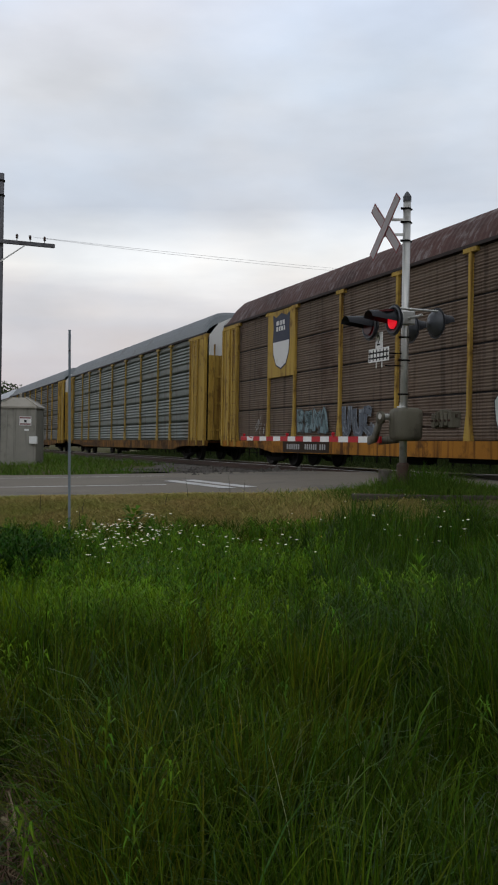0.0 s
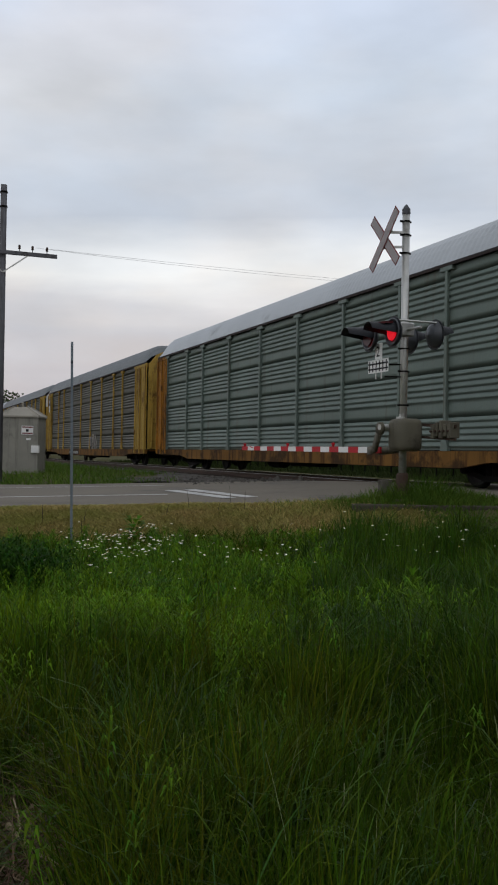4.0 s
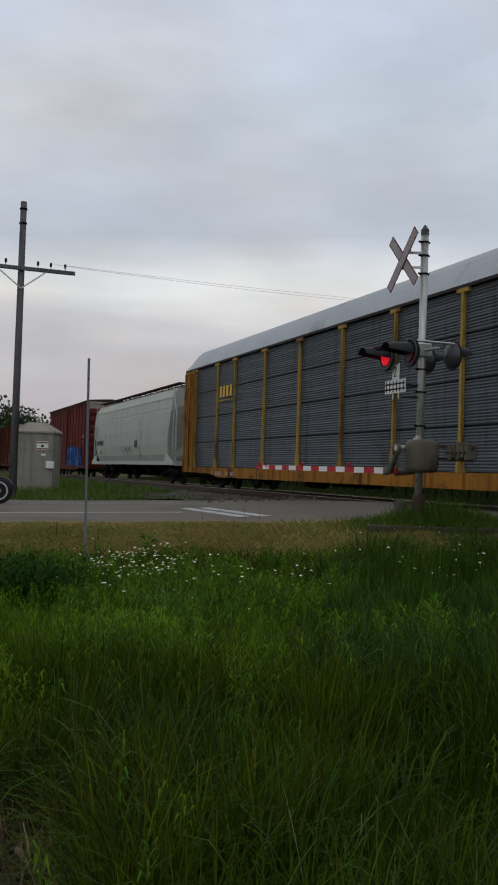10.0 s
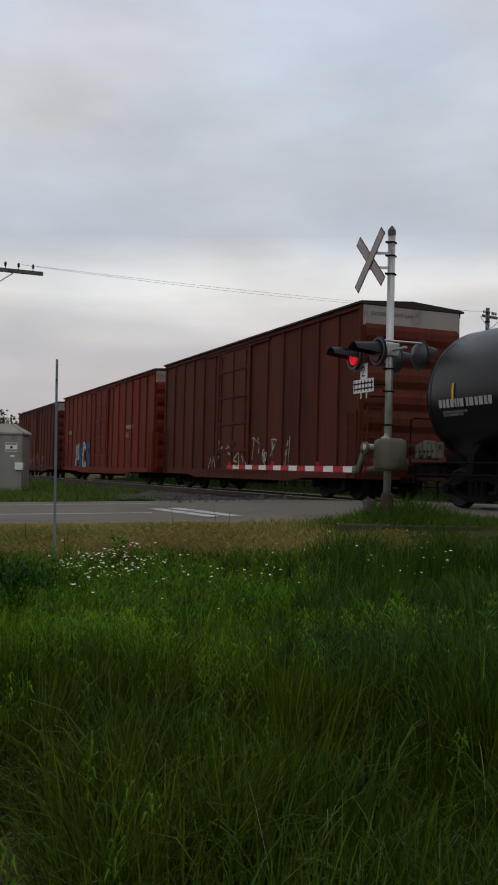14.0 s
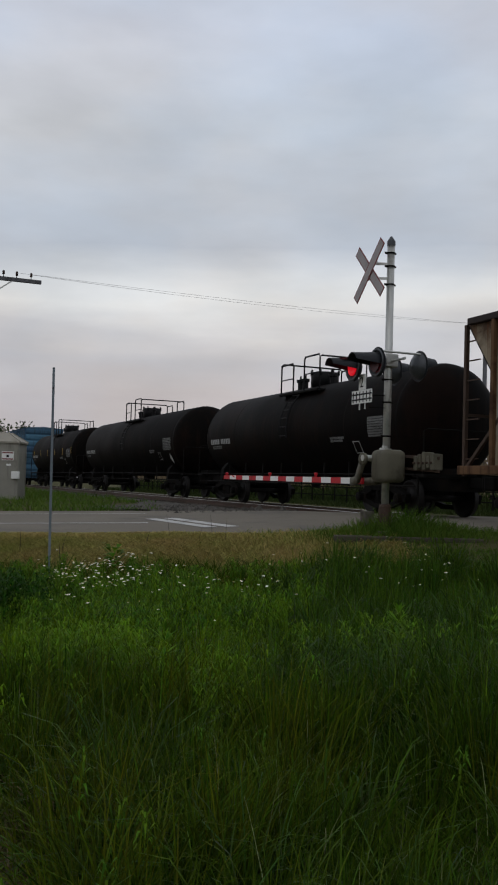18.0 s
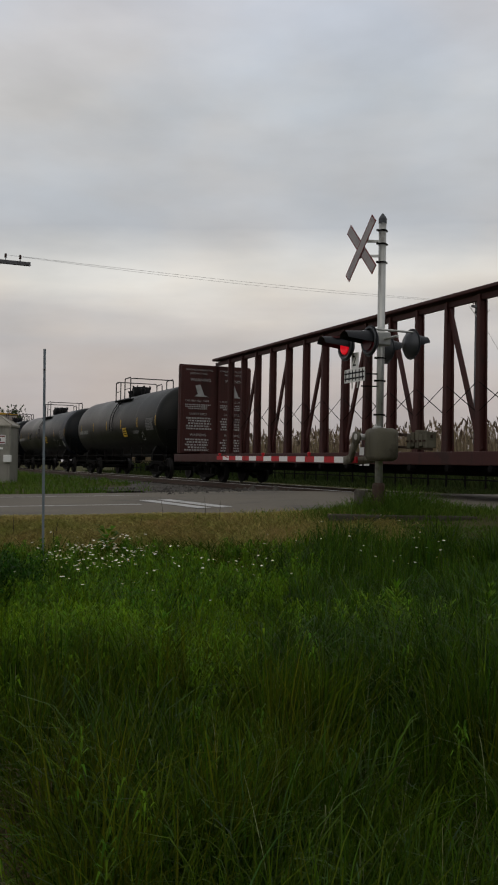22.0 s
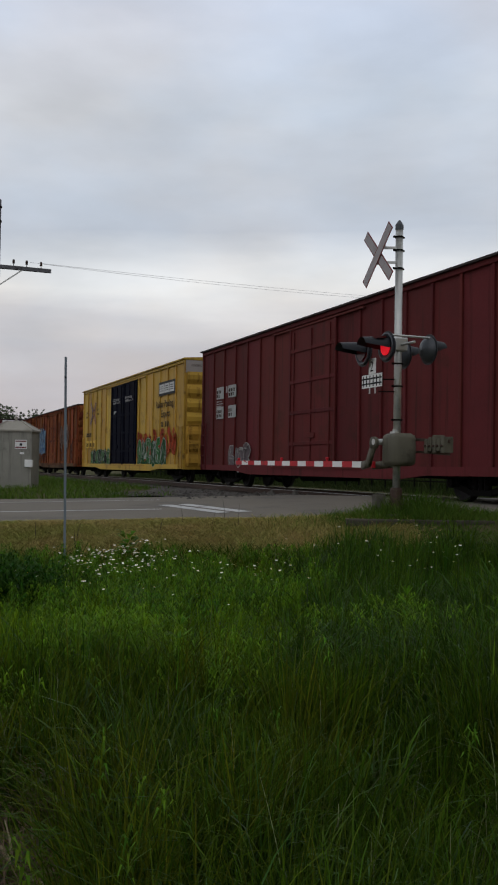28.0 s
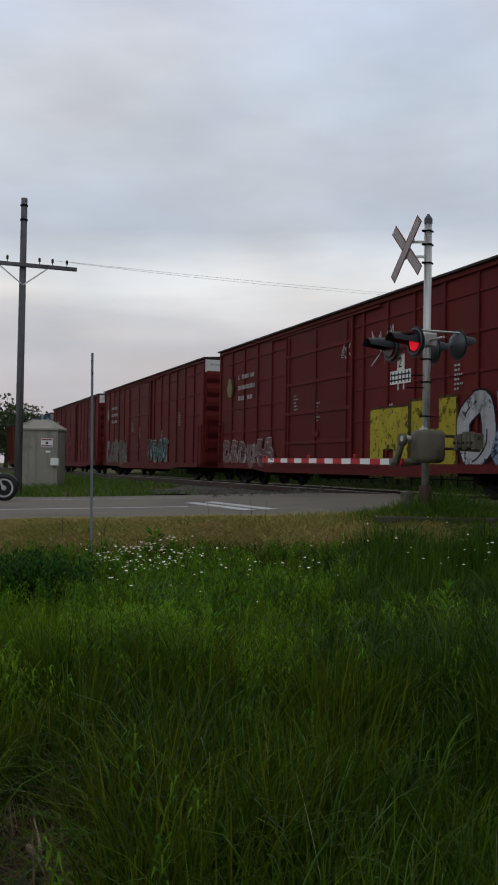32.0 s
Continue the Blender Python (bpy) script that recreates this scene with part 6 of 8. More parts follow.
    graffiti(5.7, 2.9, .62, 2.05, 1.473, [(.24, .27, .28), (.20, .23, .24)], (.50, .50, .47), c, 29, 3)
    part("paint_patch", Shape().box(6.0, 7.3, 1.425, 1.432, 1.5, 2.05), M_["tankband"], c, "dark blue repainted patch")
    bars(7.2, 1.56, .55, .3, 1, 1.436, M_["inkdim"], c, 76, cut=0)
    bars(6.5, 1.56, .4, .3, 1, 1.436, M_["inkdim"], c, 77, cut=0)
    part("rust_patch", Shape().box(-5.12, -4.36, 1.425, 1.44, 1.5, 3.55), spray((.26, .115, .05)), c, "rusted panel")
    part("panel_vent", Shape().box(-4.95, -4.55, 1.425, 1.47, 3.55, 3.75, .01), M_["iron"], c)
    centre_beam(435.1, 458.3)
    tank_car(459.6, 475.6, "faded dark grey-green tank car", "tankgrey", top=3.88, radius=1.480, seed=10)
    tank_car(477.1, 494.9, "dark green-black tank car with a navy end band", "tankgreen", top=3.80, radius=1.44, head="tankband", seed=11)
    tank_car(496.6, 510.6, "glossy black tank car with a navy end band", "tankblack", top=3.82, radius=1.470, head="tankband", seed=13)

    def yellow_box(f, r, seed, tags):
        y = box_car(f, r, "yellow box car with dark blue plug doors and graffiti", "boxyellow", ribs=17, door=(-2.38, 2.65), door_mat="navy", roof="boxyellow", plug=True)
        # crossed-ribbon mark
        m1 = Shape()
        stroke(m1, [(7.6, 4.2), (7.05, 3.66)], .24, 1.473)
        stroke(m1, [(7.6, 3.0), (7.05, 3.54)], .24, 1.473)
        part("emblem", m1, spray((.17, .10, .17)), y, "crossed ribbon emblem")
        m2 = Shape()
        stroke(m2, [(6.25, 4.2), (6.8, 3.66)], .24, 1.473)
        stroke(m2, [(6.25, 3.0), (6.8, 3.54)], .24, 1.473)
        part("emblem_ribbon", m2, spray((.36, .13, .07)), y)
        m3 = Shape()
        for xa, za, xb, zb in ((7.6, 4.2, 7.05, 3.66), (7.6, 3.0, 7.05, 3.54), (6.25, 4.2, 6.8, 3.66), (6.25, 3.0, 6.8, 3.54)):
            stroke(m3, [(xa, za), (xb, zb)], .05, 1.477)
        part("emblem_line", m3, spray((.55, .48, .42)), y)
        words("next", 8.75, 3.62, .24, 1.479, M_["inkdark"], y)
        words("any", 5.95, 3.70, .24, 1.479, M_["inkdark"], y)
        part("company_plate", Shape().box(-8.43, -6.08, 1.471, 1.477, 3.70, 4.29), M_["black"], y, "black plate with white block letters")
        for k in range(3):
            x = -6.18 - k * .73
            lw = Shape().plate([(x, 3.80), (x - .66, 3.80), (x - .66, 4.19), (x, 4.19)], 1.480)
            cl = part("company_letter", lw, M_["inkwhite"], y)
            cut = Shape()
            for zz in (3.89, 3.98, 4.07):
                cut.plate([(x - .14, zz), (x - .54, zz), (x - .54, zz + .03), (x - .14, zz + .03)], 1.483)
            part("letter_stripe", cut, M_["black"], cl)
        words("rail", -5.7, 3.2, .42, 1.479, M_["inkdark"], y, .98)
        words("experts", -6.5, 2.78, .42, 1.479, M_["inkdark"], y, .95)
        bars(-6.5, 2.36, 1.2, .30, 1, 1.479, M_["inkdark"], y, seed, cut=.1)
        bars(8.6, 2.28, 1.35, .30, 1, 1.483, M_["inkdark"], y, seed + 1, cut=.05)
        for k in range(3):
            xn = 8.62 - k * .87
            part("number_patch", Shape().box(xn - .66, xn, 1.471, 1.477, 1.66, 2.06), M_["inkyellow"], y)
            bars(xn - .08, 1.72, .5, .28, 1, 1.481, M_["inkdark"], y, seed + 2 + k, cut=0)
        words("closed", 2.1, 3.95, .15, 1.512, M_["inkwhite"], y)
        words("closed", -.35, 3.95, .15, 1.512, M_["inkwhite"], y)
        bars(1.9, 3.3, .5, .16, 2, 1.512, M_["inkwhite"], y, seed + 3)
        for k, (a0, a1, z1, n, ground, ink, rim) in enumerate(tags):
            on_door = -2.3 < a1 < 2.6 and a0 < 2.65
            mural(a0, a1, .74, z1, 1.512 if on_door else 1.473, ground, ink, rim, y, seed + 9 + k, n)
        return y
    dark, snow, teal = (.014, .013, .013), (.52, .55, .55), (.12, .30, .28)
    y1 = yellow_box(512.9, 531.8, 80, [(8.0, 2.72, 2.4, 5, dark, [dark, snow, dark, (.035, .03, .03)], snow), (2.6, .3, 1.85, 3, dark, [dark, snow, dark], snow),
                                       (-2.45, -8.6, 2.5, 6, dark, [teal, dark, (.05, .05, .05), teal, dark], (.30, .46, .43))])
    scrawl(-2.9, -5.2, 2.6, 3.05, 1.473, (.15, .075, .02), y1, 97, 6, .04)
    grey = (.10, .11, .11)
    yellow_box(533.9, 552.8, 100, [(7.1, 2.72, 1.95, 5, grey, [(.05, .05, .05), (.22, .23, .23)], snow), (-2.5, -8.0, 2.1, 6, grey, [(.16, .17, .17), (.30, .31, .31), (.07, .07, .07)], snow)])
    c = box_car(555.0, 573.4, "dull maroon box car with white stencilled marks", "boxmaroon", ribs=17, door=(-1.5, 1.5), cap=True, roof="boxmaroon")
    marks(c, 7.9, 3.3, 110, size=1.1)
    for i, (xx, zz) in enumerate(((7.4, 3.1), (6.2, 3.1), (7.4, 2.4), (6.2, 2.4))):
        part("data_plate", Shape().box(xx - .36, xx + .36, 1.474, 1.481, zz, zz + .42), M_["inkdim"], c)
        bars(xx + .32, zz + .05, .6, .3, 2, 1.485, M_["inkdark"], c, 112 + i)
    graffiti(6.5, 4.5, .6, 1.5, 1.473, [(.20, .16, .17)], (.45, .45, .42), c, 115, 3)
    moss = (.03, .11, .035)
    y4 = yellow_box(575.55, 594.45, 120, [(-2.7, -7.3, 2.05, 6, moss, [(.05, .19, .05), moss], (.45, .50, .44)), (7.4, 2.75, 1.6, 7, moss, [(.06, .19, .05), dark], (.42, .46, .40))])
    scrawl(-2.6, -8.6, 1.0, 2.3, 1.473, (.50, .08, .03), y4, 131, 11, .34)
    c = box_car(596.3, 612.3, "rusty orange-brown box car with blue and grey graffiti", "boxorange", top=4.42, ribs=15, door=(-1.5, 1.7), cap=False, roof="boxorange")
    mural(7.5, 3.0, 1.470, 3.4, 1.473, (.24, .34, .44), [(.27, .40, .52), (.24, .36, .48), (.13, .25, .43)], (.05, .13, .34), c, 132, 7)
    graffiti(-2.7, -5.6, 1.7, 3.3, 1.473, [(.25, .15, .11)], (.36, .28, .24), c, 133, 3, 1, "oval")
    marks(c, 7.1, 1.2, 134, size=.7)
    rust_stains(c, -8.07, 16.14 / 15, ((1, .7, 2.3), (3, .75, 1.9), (4, .7, 2.6), (10, .7, 2.4), (11, .8, 1.7), (12, .75, 1.5), (14, .7, 1.9)), 1.4235, (.115, .042, .022), 78)
    c = box_car(614.3, 630.4, "rusty orange box car with green and white graffiti", "boxorange", top=4.42, ribs=15, door=(-1.1, 2.1), cap=False, roof="boxbrown")
    mural(5.4, -.2, .8, 1.9, 1.512, (.05, .075, .065), [(.34, .38, .31), (.20, .28, .18), (.06, .08, .07)], (.40, .44, .38), c, 135, 6)
    graffiti(7.6, -2.0, .45, .98, 1.473, [(.03, .05, .07), (.02, .04, .05)], (.10, .13, .13), c, 136, 8)
    graffiti(-3.4, -5.4, 1.5, 2.6, 1.473, [(.13, .11, .09)], (.27, .22, .18), c, 137, 3)
    marks(c, 7.1, 1.9, 138, size=.7)
    rust_stains(c, -8.12, 16.24 / 15, ((0, .7, 2.2), (1, .75, 2.9), (2, .7, 2.5), (3, .7, 2.8), (4, .8, 2.2), (5, .7, 2.6), (11, .75, 1.6)), 1.4235, (.10, .038, .022), 79)

    def red_box(f, r, seed):
        b = box_car(f, r, "deep red box car with white lettering and graffiti", "boxcp", top=5.08, ribs=15, door=(-1.4, 3.3), roof="boxcp", band="white")
        hr = Shape()
        for z in (1.9, 2.75, 3.6, 4.45):
            hr.box(-9.2, 9.2, 1.42, 1.448, z - .03, z + .03)
        part("side_ridge", hr, M_["boxcp"], b)
        e = Shape()
        e.lathe([(.0, .0), (.42, .004), (.42, .0)], (8.6, 1.475, 3.55), "y", 20)
        part("emblem", e, M_["inkdark"], b, "round dark emblem")
        e2 = Shape().plate([(8.75, 3.2), (8.95, 3.5), (8.75, 3.9), (8.55, 3.9), (8.4, 3.6), (8.45, 3.2)], 1.484)
        part("emblem_mark", e2, M_["emblemgold"], b)
        for k in range(3):
            bars(7.7, 3.78 - k * .38, 1.8, .2, 1, 1.479, M_["inkdim"], b, seed + k, cut=.15)
        for k, (xx, zz) in enumerate(((2.6, 2.9), (1.0, 2.6), (-3.4, 2.3), (-6.3, 3.0))):
            bars(xx, zz - .6, .34, .62, 6, 1.47, M_["inkdim"], b, seed + 5 + k, cut=.5, fill=.45)
        return b
    c = red_box(632.3, 651.6, 140)
    graffiti(-2.4, -6.4, .5, 2.25, 1.475, [(.50, .43, .05), (.44, .37, .04)], (.09, .07, .02), c, 141, 2, 2, "block")
    graffiti(-6.5, -9.0, .62, 2.4, 1.475, [(.50, .51, .52), (.22, .29, .40)], (.02, .02, .03), c, 142, 2)
    graffiti(9.2, 4.2, .66, 1.6, 1.475, [(.22, .12, .12)], (.50, .44, .42), c, 143, 6)
    scrawl(-.6, -1.5, 3.6, 4.3, 1.473, (.6, .6, .6), c, 144, 2, .04)
    scrawl(-2.4, -3.6, 3.3, 4.3, 1.473, (.6, .6, .6), c, 145, 2, .04)
    c = red_box(653.6, 673.0, 150)
    graffiti(8.8, 3.6, .6, 2.0, 1.475, [(.22, .20, .18), (.18, .14, .13)], (.30, .28, .26), c, 151, 5)
    graffiti(-1.0, -4.6, .8, 1.9, 1.475, [(.05, .12, .12)], (.50, .55, .55), c, 152, 4)
    red_box(674.8, 693.0, 160)
    c = box_car(695.0, 711.0, "faded blue box car with white graffiti", "boxblue", top=4.9, ribs=14)
    graffiti(5.0, -4.0, .6, 1.8, 1.473, [(.50, .52, .54)], (.08, .08, .10), c, 153, 5)
    box_car(713.0, 729.0, "dark brown box car", "boxbrown", top=4.9, ribs=14)


# ---------------------------------------------------------------- crossing signal

SHUTTERS = []


def crossing_signal(u, w):
    """Local x runs away over the road, y faces away from the track towards oncoming traffic's side, z up."""
    g = thing("crossing_signal", "grey crossing mast with crossbuck, red lamps and lowered gate arm", "crossing signal", at=laid(u, w))
    m = Shape()
    m.tube([(0, 0, .1), (0, 0, 4.66)], .062, 16)
    part("mast", smooth(m), M_["gal"], g, "galvanised steel mast")
    cp = Shape()
    cp.lathe([(.068, 4.62), (.068, 4.70), (.056, 4.72), (.015, 4.78), (.0, 4.78)], (0, 0, 0), "z", 12)
    part("mast_cap", cp, M_["lampgrey"], g)
    for z in (4.50, 4.28, 3.98, 2.78, 2.42, 2.05, 1.5):
        b = Shape()
        b.lathe([(.063, z - .013), (.070, z - .013), (.070, z + .013), (.063, z + .013)], (0, 0, 0), "z", 14)
        b.box(-.013, .013, .07, .11, z - .016, z + .016)
        b.box(-.013, .013, -.095, -.07, z - .013, z + .013)
        part("clamp", b, M_["iron"], g)
    bs = Shape()
    bs.lathe([(.16, -.1), (.16, .02), (.12, .10), (.10, .36), (.08, .40)], (0, 0, 0), "z", 14)
    part("mast_base", bs, M_["rustiron"], g)
    fd = Shape().box(-.34, .34, -.34, .34, -.4, -.02, .03)
    fd.box(.12, .28, .12, .30, -.05, .28, .02)
    part("footing", fd, M_["concrete"], g, "concrete footing")
    # crossbuck: two blades in the plane that spans the road
    zc, yb = 4.20, .30
    for k, ang in enumerate((-45, 45)):
        turn = Matrix.Rotation(radians(ang), 4, "Y")
        at = Matrix.Translation((.16, yb + .016 * k, zc)) @ turn
        bl = Shape().box(-.59, .59, -.004, .004, -.09, .09)
        p = part("crossbuck_blade", bl, M_["buckred"], g, "white crossbuck blade with a dark red rim", at=at)
        f = Shape().box(-.57, .57, -.006, .006, -.069, .069)
        part("blade_face", f, M_["buckwhite"], p)
    for z in (4.08, 4.32):
        br = Shape()
        br.beam((0, .05, z), (.12, yb, z), .025, .04)
        br.beam((.3, yb - .01, z), (-.05, yb - .01, z), .025, .04)
        part("crossbuck_bracket", br, M_["gal"], g)
    # number plate and track plate
    zt = 2.06
    p = part("track_plate", Shape().box(-.02, .64, .30, .306, zt - .02, zt + .2), M_["whitesheet"], g, "white plate with a black track symbol")
    tr = Shape()
    for z in (zt + .045, zt + .13):
        tr.box(-.01, .63, .306, .309, z - .013, z + .013)
    for k in range(6):
        x = .04 + k * .11
        tr.box(x - .012, x + .012, .306, .3095, zt + .0, zt + .18)
    part("track_symbol", tr, M_["black"], p)
    p = part("number_plate", Shape().box(.185, .415, .30, .306, zt + .204, zt + .46), M_["whitesheet"], g, "white plate with a black figure two")
    words("two", .375, zt + .245, .25, .309, M_["black"], p, name="figure")
    for z in (zt + .1, zt - .1):
        part("plate_bracket", Shape().beam((0, .06, z), (.1, .3, z), .02), M_["iron"], g)
    for x in (.2, .38):
        part("plate_bracket", Shape().box(x, x + .03, .29, .3, zt - .12, zt), M_["gal"], g)
    # lamp arm
    zl = 2.62
    arm = Shape()
    arm.tube([(-.5, 0, zl + .10), (.5, 0, zl + .10)], .022, 8)
    arm.tube([(-.38, -.36, zl + .2), (-.38, .36, zl + .2)], .018, 8)
    arm.tube([(.38, -.36, zl + .2), (.38, .36, zl + .2)], .018, 8)
    arm.box(-.12, .12, -.12, .12, zl + .0, zl + .22, .02)
    part("lamp_arm", arm, M_["gal"], g)
    for sy in (1, -1):
        for x in (-.38, .38):
            at = Matrix.Translation((x + .08, sy * .42, zl + .02)) @ (Matrix.Identity(4) if sy > 0 else Matrix.Rotation(math.pi, 4, "Z"))
            bowl = Shape().lathe([(.0, -.165), (.03, -.164), (.035, -.158), (.1, -.145), (.17, -.105), (.212, -.045), (.222, -.02), (.222, .0), (.19, .0), (.19, -.02), (.0, -.02)], (0, 0, 0), "y", 24)
            lamp = part("lamp", smooth(bowl), M_["lampgrey"], g, "round signal lamp with a black hood", at=at)
            disc = Shape().lathe([(.2, -.035), (.25, -.035), (.25, -.028), (.2, -.028)], (0, 0, 0), "y", 28)
            part("lamp_rim", disc, M_["lampblack"], lamp)
            hood = Shape()
            rings = []
            for yy, r, a in ((-.02, .165, 1.8), (.08, .162, 1.7), (.26 if sy > 0 else .14, .155, 1.5), (.43 if sy > 0 else .23, .15, 1.3)):
                rings.append([(r * math.sin(t), yy, r * math.cos(t) - .05 * yy) for t in np.linspace(-a, a, 15)])
            hood.loft(rings, close=False)
            hood.loft([[(p_[0] * .95, p_[1], p_[2] * .95) for p_ in rg] for rg in reversed(rings)], close=False)
            part("lamp_hood", smooth(hood), M_["lampblack"], lamp)
            ln = Shape().lathe([(.0, .008), (.09, .007), (.13, .005), (.14, .0), (.14, -.012), (.0, -.012)], (0, 0, 0), "y", 20)
            if sy > 0:
                part("lens", smooth(ln), M_["lens"], lamp, "glowing red lens")
                # added cover, no part of a real lamp: hides the glowing lens between flashes
                oct_ = [(.15 * math.sin(t), -.142 + .15 * math.cos(t)) for t in np.linspace(0, 2 * math.pi, 17)[:-1]]
                sh = Shape()
                sh.loft([[(a_, yy, b_) for a_, b_ in oct_] for yy in (-.016, .016)], caps=False)
                sh.add([(a_, .016, b_) for a_, b_ in oct_], [tuple(range(16))])
                s_ = part("shutter", sh, M_["lensoff"], lamp, "added dull red disc that hides the lens between flashes", at=(0, 0, .142))
                SHUTTERS.append((s_, x))
            else:
                part("lens", smooth(ln), M_["lensoff"], lamp)
    # gate machine
    z0 = .92
    bx = Shape().box(-.28, .20, -.22, .19, z0 - .17, z0 + .36, .085)
    part("machine_case", smooth(bx), M_["greybox"], g, "rounded grey machine case")
    lk = Shape()
    lk.box(-.1, .06, .02, .1, z0 + .35, z0 + .39, .01)
    lk.lathe([(.02, z0 + .36), (.02, z0 + .43)], (0, .06, 0), "z", 8)
    part("case_hasp", lk, M_["gal"], g)
    ax = Shape().lathe([(.05, -.34), (.05, .34)], (.18, 0, z0 + .22), "y", 12)
    part("gate_shaft", ax, M_["gal"], g)
    for sy in (-1, 1):
        yy = .30 * sy
        s = Shape()
        s.lathe([(.105, yy - .03), (.105, yy + .03)], (.22, 0, z0 + .20), "y", 16)
        s.beam((.22, yy, z0 + .20), (.50, yy * .8, z0 - .13), .05, .17)
        s.beam((.48, yy * .8, z0 - .13), (.95, yy * .35, z0 - .17), .05, .13)
        part("gate_crank", smooth(s), M_["greybox"], g)
    yy = -.30
    for z, h in ((z0 + .28, .05), (z0 + .08, .04)):
        part("counterweight_arm", Shape().beam((.15, yy, z), (-1.05, yy, z - .06), .03, h), M_["rustiron"], g)
    for k in range(5):
        x = -.52 - k * .115
        cw = Shape().box(x - .045, x + .045, yy - .09, yy + .09, z0 + .04 + .03 * (k % 2), z0 + .26 + .03 * (k % 3), .012)
        part("counterweight", cw, M_["greybox"], g, "grimy iron counterweight")
        part("weight_bolt", Shape().lathe([(.018, yy + .09), (.018, yy + .125)], (x, 0, z0 + .15), "y", 8), M_["rustiron"], g)
    # arm: striped boards
    L0, L1 = .72, 7.2
    za = z0 - .15
    n = 17
    for k in range(n):
        xa, xb = L0 + (L1 - L0) * k / n, L0 + (L1 - L0) * (k + 1) / n
        h = .054 - .010 * k / n
        s = Shape().box(xa + .002, xb - .002, -.02, .02, za - h + .03 * k / n, za + h + .03 * k / n)
        red = k % 2 == 0
        part("gate_board", s, M_["redsheet" if red else "whitesheet"], g, "red reflective board" if red else "white reflective board")
    nt = Shape()
    nt.add([(L1 - .75, .024, za + .03), (L1 - .55, .024, za + .08), (L1 - .45, .024, za + .08), (L1 - .65, .024, za + .03)], [(0, 1, 2, 3)])
    part("tip_stripe", nt, M_["redsheet"], g)
    for x in (L1 - .15, L1 - 2.6, L1 - 4.7):
        l = Shape()
        l.lathe([(.025, za + .06), (.025, za + .09), (.034, za + .10), (.034, za + .13), (.012, za + .14)], (x, 0, 0), "z", 10)
        part("arm_lamp", l, M_["redsheet"], g, "small red arm lamp")


def build_crossing():
    crossing_signal(12.9, 7.82)
    t = thing("timber_baulk", "dark weathered railway tie lying in the grass", "timber", at=pose(2.75, 14.2, -.16, 0, 0, 2))
    part("baulk", Shape().box(-1.15, 1.15, -.12, .12, -.1, .08, .02), M_["timber"], t)
    st = thing("white_stone", "pale flat stone in the grass beside the track", "stone", at=pose(5.35, 15.9, -.02, 0, 0, 12))
    s = Shape()
    s.loft([[(-.35, -.2, -.1), (.35, -.22, -.1), (.38, .2, -.1), (-.3, .24, -.1)], [(-.3, -.16, .07), (.28, -.18, .1), (.3, .15, .09), (-.25, .18, .06)]])
    part("stone", s, M_["concrete"], st)


# ---------------------------------------------------------------- shed, poles, wires


def build_shed():
    g = thing("signal_shed", "grey-green metal signal shed with a hipped tan roof", "equipment shed", at=pose(-9.45, 38.0, -.42, 0, 0, 90))
    hx, hy, H = .68, .79, 2.44
    s = Shape()
    s.box(-hx, hx, -hy, hy, -.2, H, .02)
    part("wall", s, M_["shed"], g)
    for y in (-hy, hy):
        for x in (-hx, hx):
            part("corner_post", Shape().box(x - .03, x + .03, y - .03, y + .03, -.2, H, .01), M_["shed"], g)
    for y in (.05, .38):
        part("seam", Shape().box(-hx - .015, -hx, y - .02, y + .02, -.1, H - .02), M_["shed"], g)
    r = Shape()
    e = .07
    a = [(-hx - e, -hy - e), (hx + e, -hy - e), (hx + e, hy + e), (-hx - e, hy + e)]
    b = [(-.28, -.28), (.28, -.28), (.28, .28), (-.28, .28)]
    r.loft([[(x, y, H - .02) for x, y in a], [(x, y, H + .05) for x, y in a], [(x, y, H + .42) for x, y in b]])
    part("roof", r, M_["shedroof"], g, "tan hipped metal roof")
    for (x, y), (p, q) in zip(a, b):
        part("roof_ridge", Shape().beam((x, y, H + .06), (p, q, H + .43), .05), M_["shedroof"], g)
    # sign and fittings on the wall that faces the road
    x = -hx - .02
    p = part("sign", Shape().box(x - .008, x, -.62, -.14, 1.72, 2.08), M_["whitesheet"], g, "white notice with red edge bars")
    q = Shape()
    for z in (1.75, 2.0):
        q.box(x - .012, x - .008, -.60, -.16, z, z + .05)
    part("sign_bar", q, M_["buckred"], p)
    part("sign_mark", Shape().box(x - .012, x - .008, -.43, -.33, 1.84, 1.94), M_["black"], p)
    part("label_plate", Shape().box(x - .008, x, -.52, -.34, 1.50, 1.58), M_["whitesheet"], g)
    part("meter_box", Shape().box(-hx - .16, -hx, -hy - .10, -hy + .22, .98, 1.28, .02), M_["whitesheet"], g, "small pale meter box")
    part("door_latch", Shape().box(x - .03, x, .72, .76, .9, 1.2), M_["gal"], g)
    part("vent", Shape().lathe([(.05, H + .4), (.05, H + .58), (.08, H + .6), (.0, H + .64)], (0, 0, 0), "z", 10), M_["shedroof"], g)


